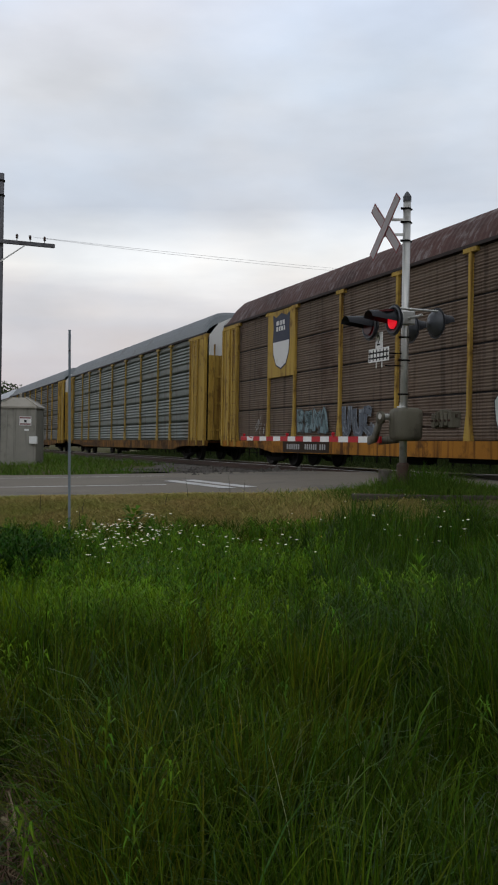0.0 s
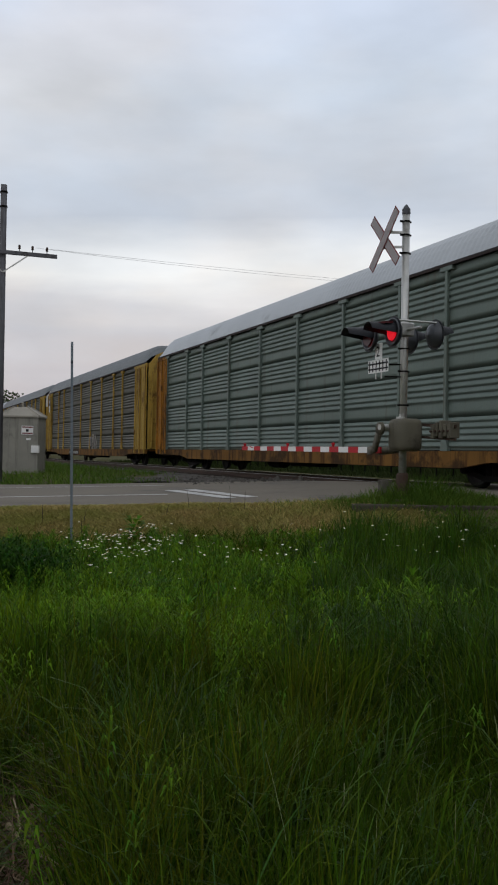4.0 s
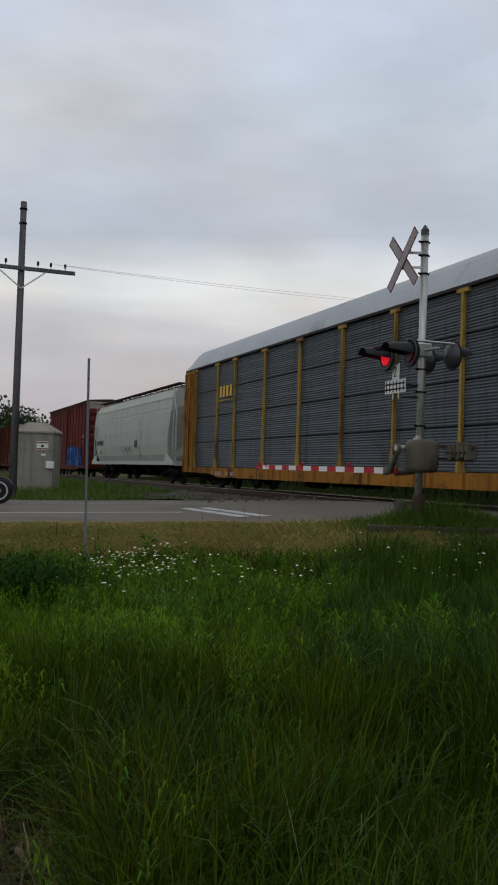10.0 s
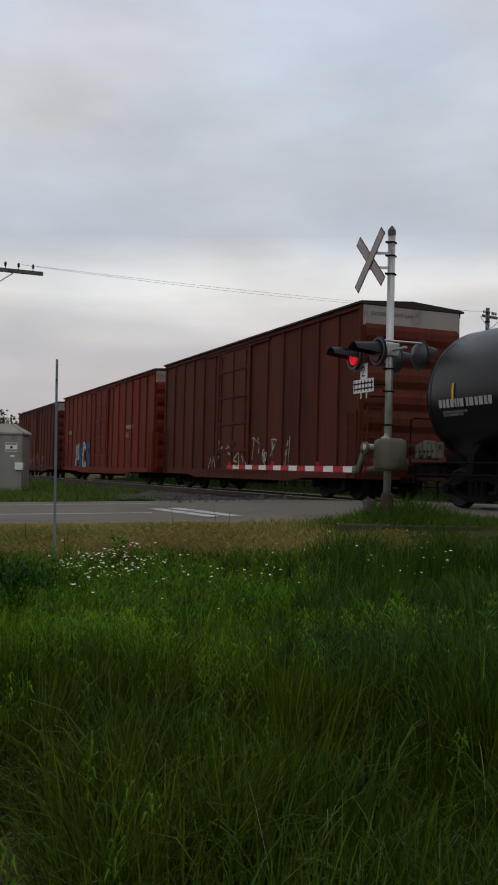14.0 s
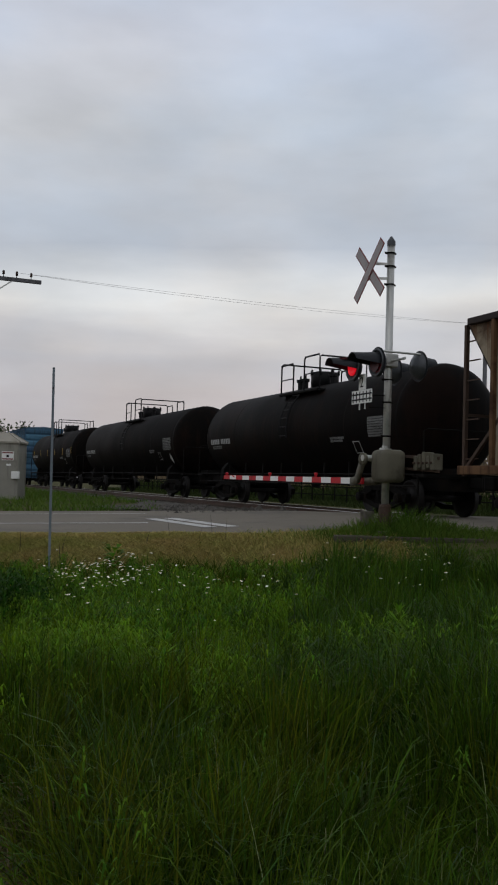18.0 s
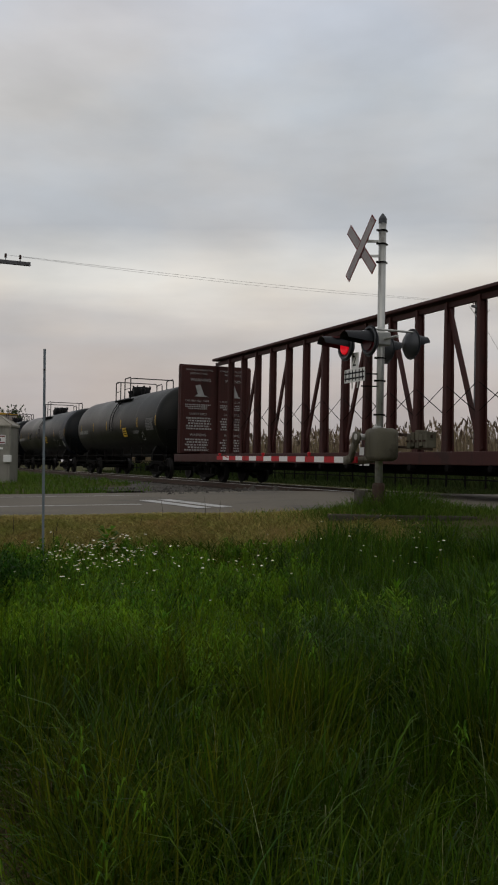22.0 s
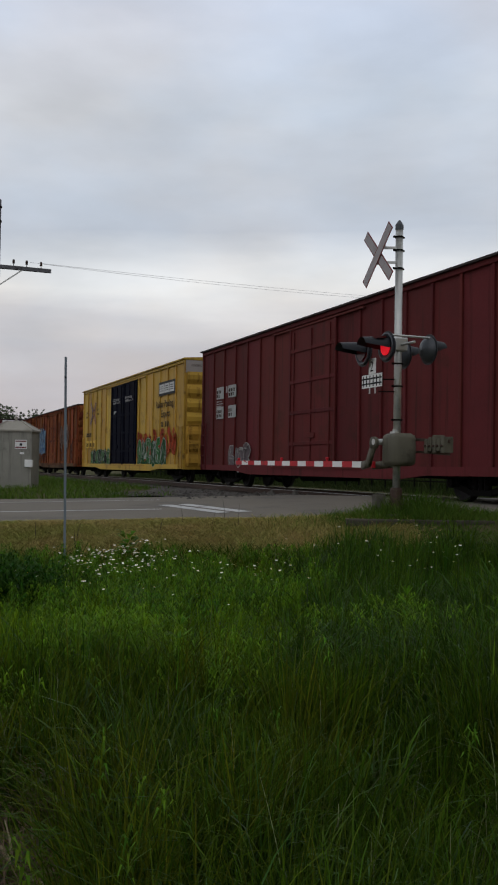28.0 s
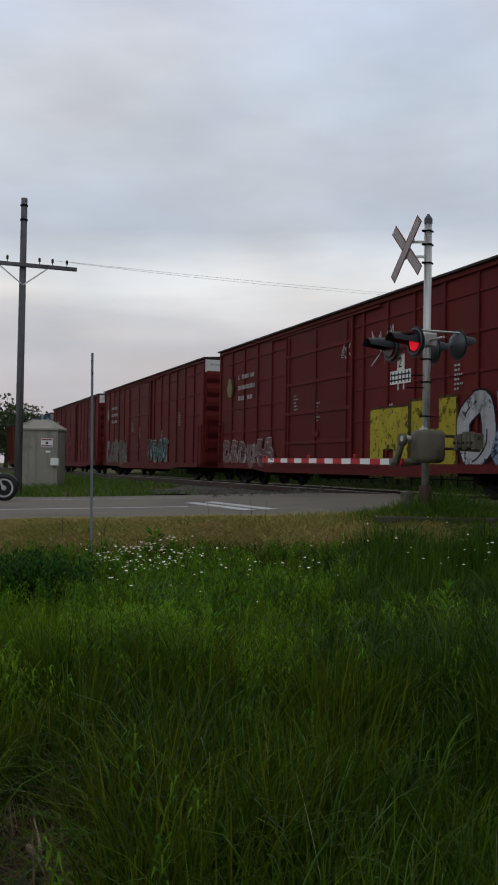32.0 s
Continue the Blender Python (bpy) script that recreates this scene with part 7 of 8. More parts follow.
def utility_pole(name, at, height, arm_z, arm_half, label):
    g = thing(name, label, "utility pole", at=at)
    s = Shape()
    s.tube([(0, 0, -.6), (0, 0, height * .5), (0, 0, height)], .122, 14, .095)
    part("pole", smooth(s), M_["pole"], g)
    a = Shape().box(-.05, .05, -arm_half, arm_half, arm_z - .06, arm_z + .06, .012)
    a.v = [(x - .14, y, z) for x, y, z in a.v]
    part("crossarm", a, M_["pole"], g, "weathered wooden crossarm")
    b = Shape()
    for sy in (-1, 1):
        b.beam((-.17, sy * .75, arm_z - .05), (-.13, 0, arm_z - .62), .012, .04)
    part("brace", b, M_["gal"], g)
    for y in (-.93, -.62, -.34, .34, .62, .93):
        i = Shape().lathe([(.012, arm_z + .06), (.012, arm_z + .14), (.045, arm_z + .14), (.03, arm_z + .18), (.045, arm_z + .2), (.03, arm_z + .26), (.0, arm_z + .27)], (-.14, y * arm_half / 1.15, 0), "z", 8)
        part("insulator", smooth(i), M_["ceramic"], g, "brown insulator")
    for z in (height - .7, height - .25):
        part("bolt_plate", Shape().lathe([(.11, z), (.118, z), (.118, z + .05), (.11, z + .05)], (0, 0, 0), "z", 12), M_["iron"], g)


POLE_A = (29.05, 3.25)
POLE_B = (36.5, 27.5)


def build_poles():
    utility_pole("utility_pole", laid(*POLE_A, -.3), 9.14, 7.04, 1.64, "tall weathered wooden utility pole with a crossarm")
    utility_pole("utility_pole", laid(*POLE_B, -.3, 14), 9.2, 8.75, .55, "distant wooden utility pole with a short crossarm")
    for k, (y0, y1) in enumerate(((-1.42, -.42), (-1.0, .0))):
        a, b = spot(POLE_A[0], POLE_A[1] - y0, 6.99), spot(POLE_B[0], POLE_B[1] - y1, 8.72)
        pts = []
        for i in range(25):
            t = i / 24
            p = a.lerp(b, t)
            p.z -= (.12 + .10 * k) * 4 * t * (1 - t)
            pts.append(p)
        c = thing("overhead_wire", "thin sagging overhead wire", "wire", "wires between the poles")
        part("wire", Shape().tube(pts, .0045, 5), M_["wire"], c)
    # guy wire of the far pole
    c = thing("guy_wire", "thin guy wire of the far pole", "wire")
    a = spot(*POLE_B, 8.2)
    part("wire", Shape().tube([a, spot(POLE_B[0] - .5, POLE_B[1] + 6, -.3)], .008, 5), M_["wire"], c)
    # slim metal marker post in the near verge
    g = thing("marker_post", "slim grey metal post standing in the grass", "post", at=pose(-2.42, 12.5, -.62, 0, -.9, 20))
    s = Shape()
    s.add([(-.017, -.012, -.3), (-.006, .012, -.3), (.006, .012, -.3), (.017, -.012, -.3), (-.017, -.012, 2.78), (-.006, .012, 2.78), (.006, .012, 2.78), (.017, -.012, 2.78)],
          [(0, 1, 5, 4), (1, 2, 6, 5), (2, 3, 7, 6), (0, 4, 7, 3), (4, 5, 6, 7)])
    part("post", s, M_["greyframe"], g)
    part("post_bolt", Shape().lathe([(.012, -.03), (.012, .03)], (0, 0, 2.5), "y", 6), M_["iron"], g)


def build_fence():
    """A low dark pipe fence along the far side of the track."""
    g = thing("low_fence", "low dark metal fence along the ditch beyond the track", "fence", at=laid(0, 20.0, -.16))
    post = Shape().beam((0, 0, -.3), (0, 0, .82), .05).mesh("post", M_["iron"])
    for k in range(44):
        part("post", post, None, g, at=(20.2 + k * 1.15, 0, -.0005 * k))
    for z in (.42, .78):
        part("rail", Shape().beam((20.0, 0, z), (70.0, 0, z), .045), M_["iron"], g)


def build_vehicle():
    g = thing("waiting_motorcycle", "black motorcycle waiting on the road, pale alloy wheel", "motorcycle", at=pose(-6.33, 21.9, float(road_z(2.2)) + .012))
    # local x points along the road to the crossing
    r = .31
    t = Shape().lathe([(r - .09, -.055), (r - .03, -.06), (r, -.03), (r, .03), (r - .03, .06), (r - .09, .055)], (0, 0, r), "y", 32)
    wheel = part("wheel", smooth(t), M_["tyre"], g, "black tyre on a pale alloy wheel")
    rim = Shape()
    n = 32
    rim.loft([[((ra) * math.cos(2 * math.pi * k / n), yy, r + ra * math.sin(2 * math.pi * k / n)) for k in range(n)] for ra, yy in ((.225, -.058), (.225, .058), (.185, .058), (.185, -.058), (.225, -.058))], caps=False)
    for k in range(5):
        a = 2 * math.pi * k / 5 + .3
        for dy in (-.03, .03):
            rim.beam((.05 * math.cos(a), dy, r + .05 * math.sin(a)), (.2 * math.cos(a), dy, r + .2 * math.sin(a)), .05, .025, up=(0, 1, 0))
    rim.lathe([(.06, -.07), (.06, .07)], (0, 0, r), "y", 14)
    part("rim", rim, M_["alloy"], wheel, "five-spoke alloy rim")
    f = Shape()
    rings = []
    for a in np.linspace(.15, 2.9, 16):
        rings.append([((r + d) * math.cos(a), yy, r + (r + d) * math.sin(a)) for d, yy in ((-.05, -.085), (.02, -.08), (.04, -.04), (.045, 0), (.04, .04), (.02, .08), (-.05, .085))])
    f.loft(rings, close=False)
    part("mudguard", smooth(f), M_["carblack"], g, "glossy black mudguard")
    k = Shape()
    for yy in (-.11, .11):
        k.tube([(0, yy, r), (-.33, yy, .98)], .027, 8)
    k.tube([(-.36, -.36, 1.06), (-.33, -.1, 1.04), (-.33, .1, 1.04), (-.36, .36, 1.06)], .014, 8)
    part("fork", k, M_["alloy"], g)
    h = Shape().lathe([(.0, -.1), (.09, -.06), (.1, .0), (.0, .02)], (-.24, 0, .88), "x", 14)
    part("headlamp", smooth(h), M_["carblack"], g)
    b = Shape()
    b.box(-1.15, -.42, -.16, .16, .62, .92, .09)
    b.box(-1.2, -.5, -.14, .14, .28, .62, .06)
    b.box(-1.8, -1.1, -.15, .15, .66, .80, .05)
    part("tank_and_frame", smooth(b), M_["carblack"], g)
    t2 = Shape().lathe([(.2, -.07), (r - .03, -.08), (r, -.04), (r, .04), (r - .03, .08), (.2, .07)], (-1.5, 0, r), "y", 28)
    part("wheel", smooth(t2), M_["tyre"], g)


# ---------------------------------------------------------------- plants


def blades_mesh(name, material, x, y, z, h, width, lean, azim, bend, face):
    """Many blades, each a bent ribbon of five triangles that ends in a point."""
    n = len(x)
    lv = np.array([0, .4, .75, 1.0])
    lx, ly = np.cos(azim), np.sin(azim)
    sx, sy = np.cos(face), np.sin(face)
    P = np.zeros((n, 7, 3))
    for i, t in enumerate(lv):
        off = (lean * t + bend * t ** 2.2) * h
        zz = h * (t - .25 * bend * t ** 2)
        cx, cy, cz = x + lx * off, y + ly * off, z + zz
        wd = width * (1 - .55 * t) * .5
        if i < 3:
            P[:, 2 * i] = np.stack([cx - sx * wd, cy - sy * wd, cz], 1)
            P[:, 2 * i + 1] = np.stack([cx + sx * wd, cy + sy * wd, cz], 1)
        else:
            P[:, 6] = np.stack([cx, cy, cz], 1)
    tri = np.array([[0, 1, 3], [0, 3, 2], [2, 3, 5], [2, 5, 4], [4, 5, 6]])
    F = (tri[None] + (np.arange(n) * 7)[:, None, None]).reshape(-1, 3)
    return quick_mesh(name, material, P.reshape(-1, 3), F)


def arched_mesh(name, material, x, y, z, length, width, lean, curl, azim, twist):
    """Many blades, each a ribbon of nine triangles that leans out at its root and bows over towards its tip."""
    n = len(x)
    lv = (0, .34, .6, .8, .93, 1.0)
    lx, ly = np.cos(azim), np.sin(azim)
    sx, sy = -np.sin(azim + twist), np.cos(azim + twist)
    P = np.zeros((n, 11, 3))
    off, up, last = np.zeros(n), np.zeros(n), 0
    for i, t in enumerate(lv):
        m = (t + last) / 2
        a = np.minimum(lean + curl * m * m, 2.7)
        off, up, last = off + np.sin(a) * (t - last) * length, up + np.cos(a) * (t - last) * length, t
        cx, cy, cz = x + lx * off, y + ly * off, z + np.maximum(up, 0)
        wd = width * (.75 + .5 * t - 1.05 * t ** 3) * .5
        if i < 5:
            P[:, 2 * i] = np.stack([cx - sx * wd, cy - sy * wd, cz], 1)
            P[:, 2 * i + 1] = np.stack([cx + sx * wd, cy + sy * wd, cz], 1)
        else:
            P[:, 10] = np.stack([cx, cy, cz], 1)
    tri = [[2 * i, 2 * i + 1, 2 * i + 3] for i in range(4)] + [[2 * i, 2 * i + 3, 2 * i + 2] for i in range(4)] + [[8, 9, 10]]
    F = (np.array(tri)[None] + (np.arange(n) * 11)[:, None, None]).reshape(-1, 3)
    return quick_mesh(name, material, P.reshape(-1, 3), F)


def quick_mesh(name, material, V, F):
    me = bpy.data.meshes.new(name)
    me.vertices.add(len(V))
    me.vertices.foreach_set("co", np.asarray(V, np.float32).ravel())
    k = F.shape[1]
    me.loops.add(F.size)
    me.loops.foreach_set("vertex_index", F.astype(np.int32).ravel())
    me.polygons.add(len(F))
    me.polygons.foreach_set("loop_start", np.arange(0, F.size, k, dtype=np.int32))
    me.materials.append(material)
    me.update(calc_edges=True)
    return me


def to_uw(x, y):
    return x * AWAY.x + y * AWAY.y, x * ACROSS.x + y * ACROSS.y


def wavy(x, y, s, seed):
    rng = np.random.RandomState(seed)
    v = np.zeros_like(x)
    for _ in range(6):
        a, p, f = rng.uniform(0, 6.28), rng.uniform(0, 6.28), rng.uniform(.5, 1.6)
        v += np.sin((x * math.cos(a) + y * math.sin(a)) * f / s + p)
    return v / 6


def field(n, y0, y1, half, seed, power=1.0):
    """Roots spread over the wedge of land before the eye, thicker close by."""
    rng = np.random.RandomState(seed)
    t = rng.uniform(0, 1, n) ** power
    y = y0 + (y1 - y0) * t
    x = rng.uniform(-1, 1, n) * (y * half + .9)
    return x, y, rng


def stuff(name, me, label, category):
    tagged(part(name, me, None), label, category, kind="stuff")


def crown(x, y):
    """The height that the meadow's plants reach: a gentle slope down to the road and up to the track."""
    x, y = np.asarray(x, float), np.asarray(y, float)
    lift = .10 * wavy(x, y, .3, 21) + .15 * wavy(x, y, .085, 22)
    far = ground_z(*to_uw(x, y)) + .50 - .17 * ease(10.6, 12.3, y) * (1 - ease(.02, .10, x / y)) + (.15 - .07 * ease(.13, .19, x / y)) * ease(.02, .12, x / y) + lift
    edge = ease(8.0, 9.2, y + 5 * lift)
    return (.63 - .142 * y + .04 * x + lift) * (1 - edge) + far * edge


def clumps(count, blades, spread, seed, where, y0=2.0, y1=13.2, power=.85):
    """Roots of grass in tussocks: their places, the way in which each blade leans out, and a number of each tussock's own."""
    cx, cy, rng = field(count, y0, y1, .31, seed, power)
    k = where(cx, cy, rng)
    cx, cy = cx[k], cy[k]
    m = rng.randint(blades // 2, blades * 3 // 2, len(cx))
    size = np.repeat(spread * rng.uniform(.5, 1.4, len(cx)), m)
    tall = np.repeat(rng.uniform(.62, 1.15, len(cx)), m)
    n = len(size)
    a, r = rng.uniform(0, 6.28, n), np.sqrt(rng.uniform(0, 1, n))
    x, y = np.repeat(cx, m) + np.cos(a) * r * size, np.repeat(cy, m) + np.sin(a) * r * size
    own = np.repeat(rng.uniform(0, 1, len(cx)), m)
    return x, y, a + rng.normal(0, .5, n), r, tall, own, np.repeat(cx, m), np.repeat(cy, m), rng


def bare_spot(x, y):
    return (((x / y + .178) / .03) ** 2 + ((y - 4.45) / .32) ** 2 < 1) | (((x / y + .275) / .105) ** 2 + ((y - 3.3) / 1.4) ** 2 < 1)


def build_meadow():
    def meadow(x, y, rng):
        wide = wavy(x, y, .5, 1)
        leafy = ease(8.6, 9.8, y) * (1 - ease(-.03, .10, x / y))
        shoots = ((x + 1.08) / .5) ** 2 + ((y - 7.1) / .75) ** 2 < 1
        return (np.hypot(x, y) > 1.75) & ~bare_spot(x, y) & (~shoots | (rng.uniform(0, 1, len(x)) < .3)) & (y < 12.5 + .25 * wide) & (rng.uniform(0, 1, len(x)) > leafy * .85) & (wide > -.38 + .25 * rng.normal(0, 1, len(x)))
    x, y, az, r, tall, own, cx, cy, rng = clumps(3700, 38, .14, 11, meadow)
    u, w = to_uw(x, y)
    n, z = len(x), ground_z(u, w) - .02
    # tussocks of different kinds and brightness stand in patches, with hollows between the tall ones
    patch = .6 * wavy(cx, cy, .30, 71) + .8 * wavy(cx, cy, .08, 72) + .35 * (own - .5)
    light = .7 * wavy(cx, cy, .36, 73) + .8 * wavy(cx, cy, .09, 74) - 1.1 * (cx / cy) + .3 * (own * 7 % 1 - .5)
    rise = np.clip(.64 + .85 * wavy(cx, cy, .085, 29) + .22 * (own * 13 % 1 - .5) + .24 * wavy(cx, cy, .5, 61), .2, 1.04)
    reach = np.minimum((.60 + .03 * np.minimum(cy, 8)) * rise, np.maximum(.1, (crown(x, y) - z) * rise)) * rng.uniform(.5, 1.0, n)
    near = y < 6.2 + .9 * wavy(x, y, .5, 27)
    arching = (patch > .2) & (cy > 2.6)
    # left of centre the brightened colour lightens the mid meadow
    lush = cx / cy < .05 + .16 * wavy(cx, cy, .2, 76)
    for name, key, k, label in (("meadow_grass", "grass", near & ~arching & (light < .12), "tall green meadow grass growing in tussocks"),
                                ("bright_grass", "grassmid", ~near & ~arching & lush & ((light < .12) | (light > .34)), "yellow-green grass of the mid meadow, its colour brightened"),
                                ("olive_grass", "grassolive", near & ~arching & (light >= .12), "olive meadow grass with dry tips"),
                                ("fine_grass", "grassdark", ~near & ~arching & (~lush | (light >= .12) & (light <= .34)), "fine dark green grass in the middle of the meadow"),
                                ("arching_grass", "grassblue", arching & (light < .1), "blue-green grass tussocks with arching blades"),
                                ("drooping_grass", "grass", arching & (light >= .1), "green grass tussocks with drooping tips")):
        m = int(k.sum())
        bow = arching[k]
        curl = np.where(bow, rng.uniform(.3, 2.6, m), rng.uniform(0, 1.6, m) ** 2 * .7)
        lean = np.where(bow, .12 + .42 * r[k], .05 + .26 * r[k]) * rng.uniform(.3, 1.3, m)
        length = reach[k] * (1 + .16 * np.minimum(curl, 2) + .3 * lean)
        wide = np.where(bow, rng.uniform(.0045, .0085, m), rng.uniform(.003, .0068, m)) * (1 + .085 * y[k])
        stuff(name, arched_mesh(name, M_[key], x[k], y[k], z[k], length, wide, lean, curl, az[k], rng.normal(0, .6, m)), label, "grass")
    # thinner, darker, taller tussocks near the signal mast, with a few blades that bow over
    x, y, az, r, tall, own, cx, cy, rng = clumps(560, 58, .17, 15, lambda x, y, g: (x / y > .06 + .05 * np.sin(y * 3)) & (y < 12.3) & (y > 8.2 + .8 * wavy(x, y, .3, 8)), 7.6, 12.5, 1)
    u, w = to_uw(x, y)
    n, z = len(x), ground_z(u, w) - .02
    h = np.maximum(.1, (crown(x, y) - z) * np.clip(tall * (1 + .25 * wavy(cx, cy, .2, 75)), .45, 1.08) * rng.uniform(.6, 1.02, n))
    curl = np.where(own > .72, rng.uniform(.6, 2.8, n), rng.uniform(0, .8, n) ** 2)
    for name, key, k, label in (("tall_grass", "grassdark", own <= .72, "dark upright tall grass before the signal mast"), ("bowed_grass", "grassblue", own > .72, "blue-green bowed grass among the tall tussocks")):
        me = arched_mesh(name, M_[key], x[k], y[k], z[k], h[k] * (1 + .14 * np.minimum(curl[k], 2)), rng.uniform(.006, .011, int(k.sum())), (.03 + .2 * r * rng.uniform(.3, 1.2, n))[k], curl[k], az[k], rng.normal(0, .6, int(k.sum())))
        stuff(name, me, label, "grass")
    # short under-growth, so that no soil shows
    x, y, rng = field(70000, 1.8, 14.5, .31, 12, .9)
    u, w = to_uw(x, y)
    keep = (y < 12.9) & (np.hypot(x, y) > 1.6) & (~bare_spot(x, y) | ((rng.uniform(0, 1, len(x)) < .2) & (y > 3.3)))
    x, y, u, w = x[keep], y[keep], u[keep], w[keep]
    n = len(x)
    me = blades_mesh("short_grass", M_["grass"], x, y, ground_z(u, w) - .02, rng.uniform(.10, .34, n), rng.uniform(.004, .010, n) * (1 + .06 * y), rng.uniform(.1, .6, n), rng.uniform(0, 6.28, n),
                     rng.uniform(.1, .9, n), rng.normal(0, .9, n))
    stuff("short_grass", me, "short green grass under the tall blades", "grass")
    # pale stalks that stand above, some bent over
    x, y, rng = field(1000, 2.0, 12.3, .3, 13, .8)
    u, w = to_uw(x, y)
    keep = (np.hypot(x, y) > 1.8) & (wavy(x, y, .12, 3) > -.15) & ~bare_spot(x, y)
    x, y, u, w = x[keep], y[keep], u[keep], w[keep]
    n, z = len(x), ground_z(u, w)
    h = np.minimum(rng.uniform(.3, .68, n), np.maximum(.2, (crown(x, y) - z) * rng.uniform(.75, 1.06, n)))
    me = arched_mesh("grass_stalks", M_["grasspale"], x, y, z, h, rng.uniform(.0018, .0034, n) * (1 + .13 * y), rng.uniform(0, .45, n), np.where(rng.uniform(0, 1, n) < .45, rng.uniform(1, 2.6, n), rng.uniform(0, .6, n)),
                     rng.uniform(0, 6.28, n), rng.normal(0, .6, n))
    stuff("grass_stalks", me, "pale thin grass stalks gone to seed", "grass")
    # dry verge beside the road
    rng = np.random.RandomState(14)
    n = 150000
    y, x = rng.uniform(11.8, 15.8, n), rng.uniform(-5.5, 2.6, n)
    keep = (y > 12.15 + .25 * wavy(x, y, .8, 4)) & (y < 15.35 + .3 * wavy(y, x, .6, 5))
    u, w = to_uw(x[keep], y[keep])
    n = len(u)
    x, y = u * AWAY.x + w * ACROSS.x, u * AWAY.y + w * ACROSS.y
    lush = np.clip(1.1 + .7 * wavy(x, y, .5, 6), .75, 2)
    me = blades_mesh("verge_grass", M_["verge"], x, y, ground_z(u, w) - .004, rng.uniform(.025, .07, n) * lush, rng.uniform(.010, .019, n), rng.uniform(.4, 2.0, n), rng.uniform(0, 6.28, n), rng.uniform(.2, 1.0, n), rng.normal(0, 1.5, n))
    stuff("verge_grass", me, "short dry brown and olive verge grass", "grass")
    # greener strip where the verge meets the tall grass
    n = 16000
    x, y = rng.uniform(-.6, 3.0, n), 12.0 + 2.9 * rng.uniform(0, 1, n) ** 1.4
    u, w = to_uw(x, y)
    keep = (rng.uniform(0, 1, n) < ease(-.4, .9, x)) & (y < 14.9)
    x, y, u, w = x[keep], y[keep], u[keep], w[keep]
    n = len(x)
    me = blades_mesh("edge_grass", M_["verge"], x, y, ground_z(u, w) - .02, rng.uniform(.06, .2, n) * (1 - .65 * ease(1.1, 1.7, x)), rng.uniform(.008, .016, n), rng.uniform(.1, .9, n), rng.uniform(0, 6.28, n), rng.uniform(.1, .9, n), rng.normal(0, 1, n))
    stuff("edge_grass", me, "olive grass where the verge meets the meadow", "grass")
    # tufts round the mast and the near side of the track
    n = 8000
    u, w = rng.normal(12.8, .6, n), rng.normal(8.1, .95, n)
    n2 = 5000
    u = np.concatenate([u, rng.uniform(6, 14.8, n2)])
    w = np.concatenate([w, rng.uniform(7.5, 10.6, n2)])
    xx, yy = rng.uniform(1.0, 4.6, 7000), rng.uniform(12.3, 13.72, 7000)
    u, w = np.concatenate([u, to_uw(xx, yy)[0]]), np.concatenate([w, to_uw(xx, yy)[1]])
    keep = u * AWAY.y + w * ACROSS.y < 15.1
    u, w = u[keep], w[keep]
    n = len(u)
    x, y = u * AWAY.x + w * ACROSS.x, u * AWAY.y + w * ACROSS.y
    me = blades_mesh("tuft_grass", M_["bank"], x, y, ground_z(u, w) - .02, rng.uniform(.07, .2, n) * np.where((y < 14.05) & (y > 12.8), .45, 1) + .42 * rng.uniform(0, 1, n) ** 1.5 * np.exp(-((u - 12.9) ** 2 + (w - 8.15) ** 2) / .7), rng.uniform(.008, .016, n), rng.uniform(0, .5, n), rng.uniform(0, 6.28, n), rng.uniform(0, .8, n), rng.normal(0, .8, n))
    stuff("tuft_grass", me, "green grass tufts round the signal mast", "grass")
    # bank between road and track on the far side, and the field beyond the track
    for name, key, u0, u1, w0, w1, label in (("bank_grass", "bank", 18, 70, -12, 10.2, "rough green grass between the road and the track"),
                                             ("field_grass", "ditchgrass", 8, 75, 17.2, 26.5, "rough grass beyond the track, coloured dark for the shade there")):
        n = 42000
        u, w = rng.uniform(u0, u1, n), rng.uniform(w0, w1, n)
        yy = u * AWAY.y + w * ACROSS.y
        keep = (yy > 24.5) | (yy < 15)
        if name == "bank_grass":
            keep &= (w < 9.75 + .5 * wavy(u, w, .9, 81)) & ((u > 31 + 1.2 * wavy(w, u, .7, 82)) | (w < 7.0 + 1.5 * wavy(u, w, .5, 83)))
        u, w = u[keep], w[keep]
        n = len(u)
        x, y = u * AWAY.x + w * ACROSS.x, u * AWAY.y + w * ACROSS.y
        me = blades_mesh(name, M_[key], x, y, ground_z(u, w) - .02, rng.uniform(.08, .30, n), rng.uniform(.014, .032, n), rng.uniform(0, .7, n), rng.uniform(0, 6.28, n), rng.uniform(0, .9, n), rng.normal(0, .8, n))
        stuff(name, me, label, "grass")
    # the meadow goes on to both sides and behind the eye
    n = 110000
    x, y = rng.uniform(-14, 14, n), rng.uniform(-9, 13.4, n)
    keep = ((np.abs(x) > np.maximum(y, 0) * .3 + .7) | (y < 0)) & (np.hypot(x, y) > 1.0)
    x, y = x[keep], y[keep]
    u, w = to_uw(x, y)
    keep = w < 10
    x, y, u, w = x[keep], y[keep], u[keep], w[keep]
    n = len(x)
    me = blades_mesh("outer_meadow", M_["grass"], x, y, ground_z(u, w) - .02, rng.uniform(.25, .6, n), rng.uniform(.02, .045, n), rng.uniform(0, .5, n), rng.uniform(0, 6.28, n), rng.uniform(0, .7, n), rng.uniform(0, 6.28, n))
    stuff("outer_meadow", me, "tall green grass at the sides of the meadow", "grass")


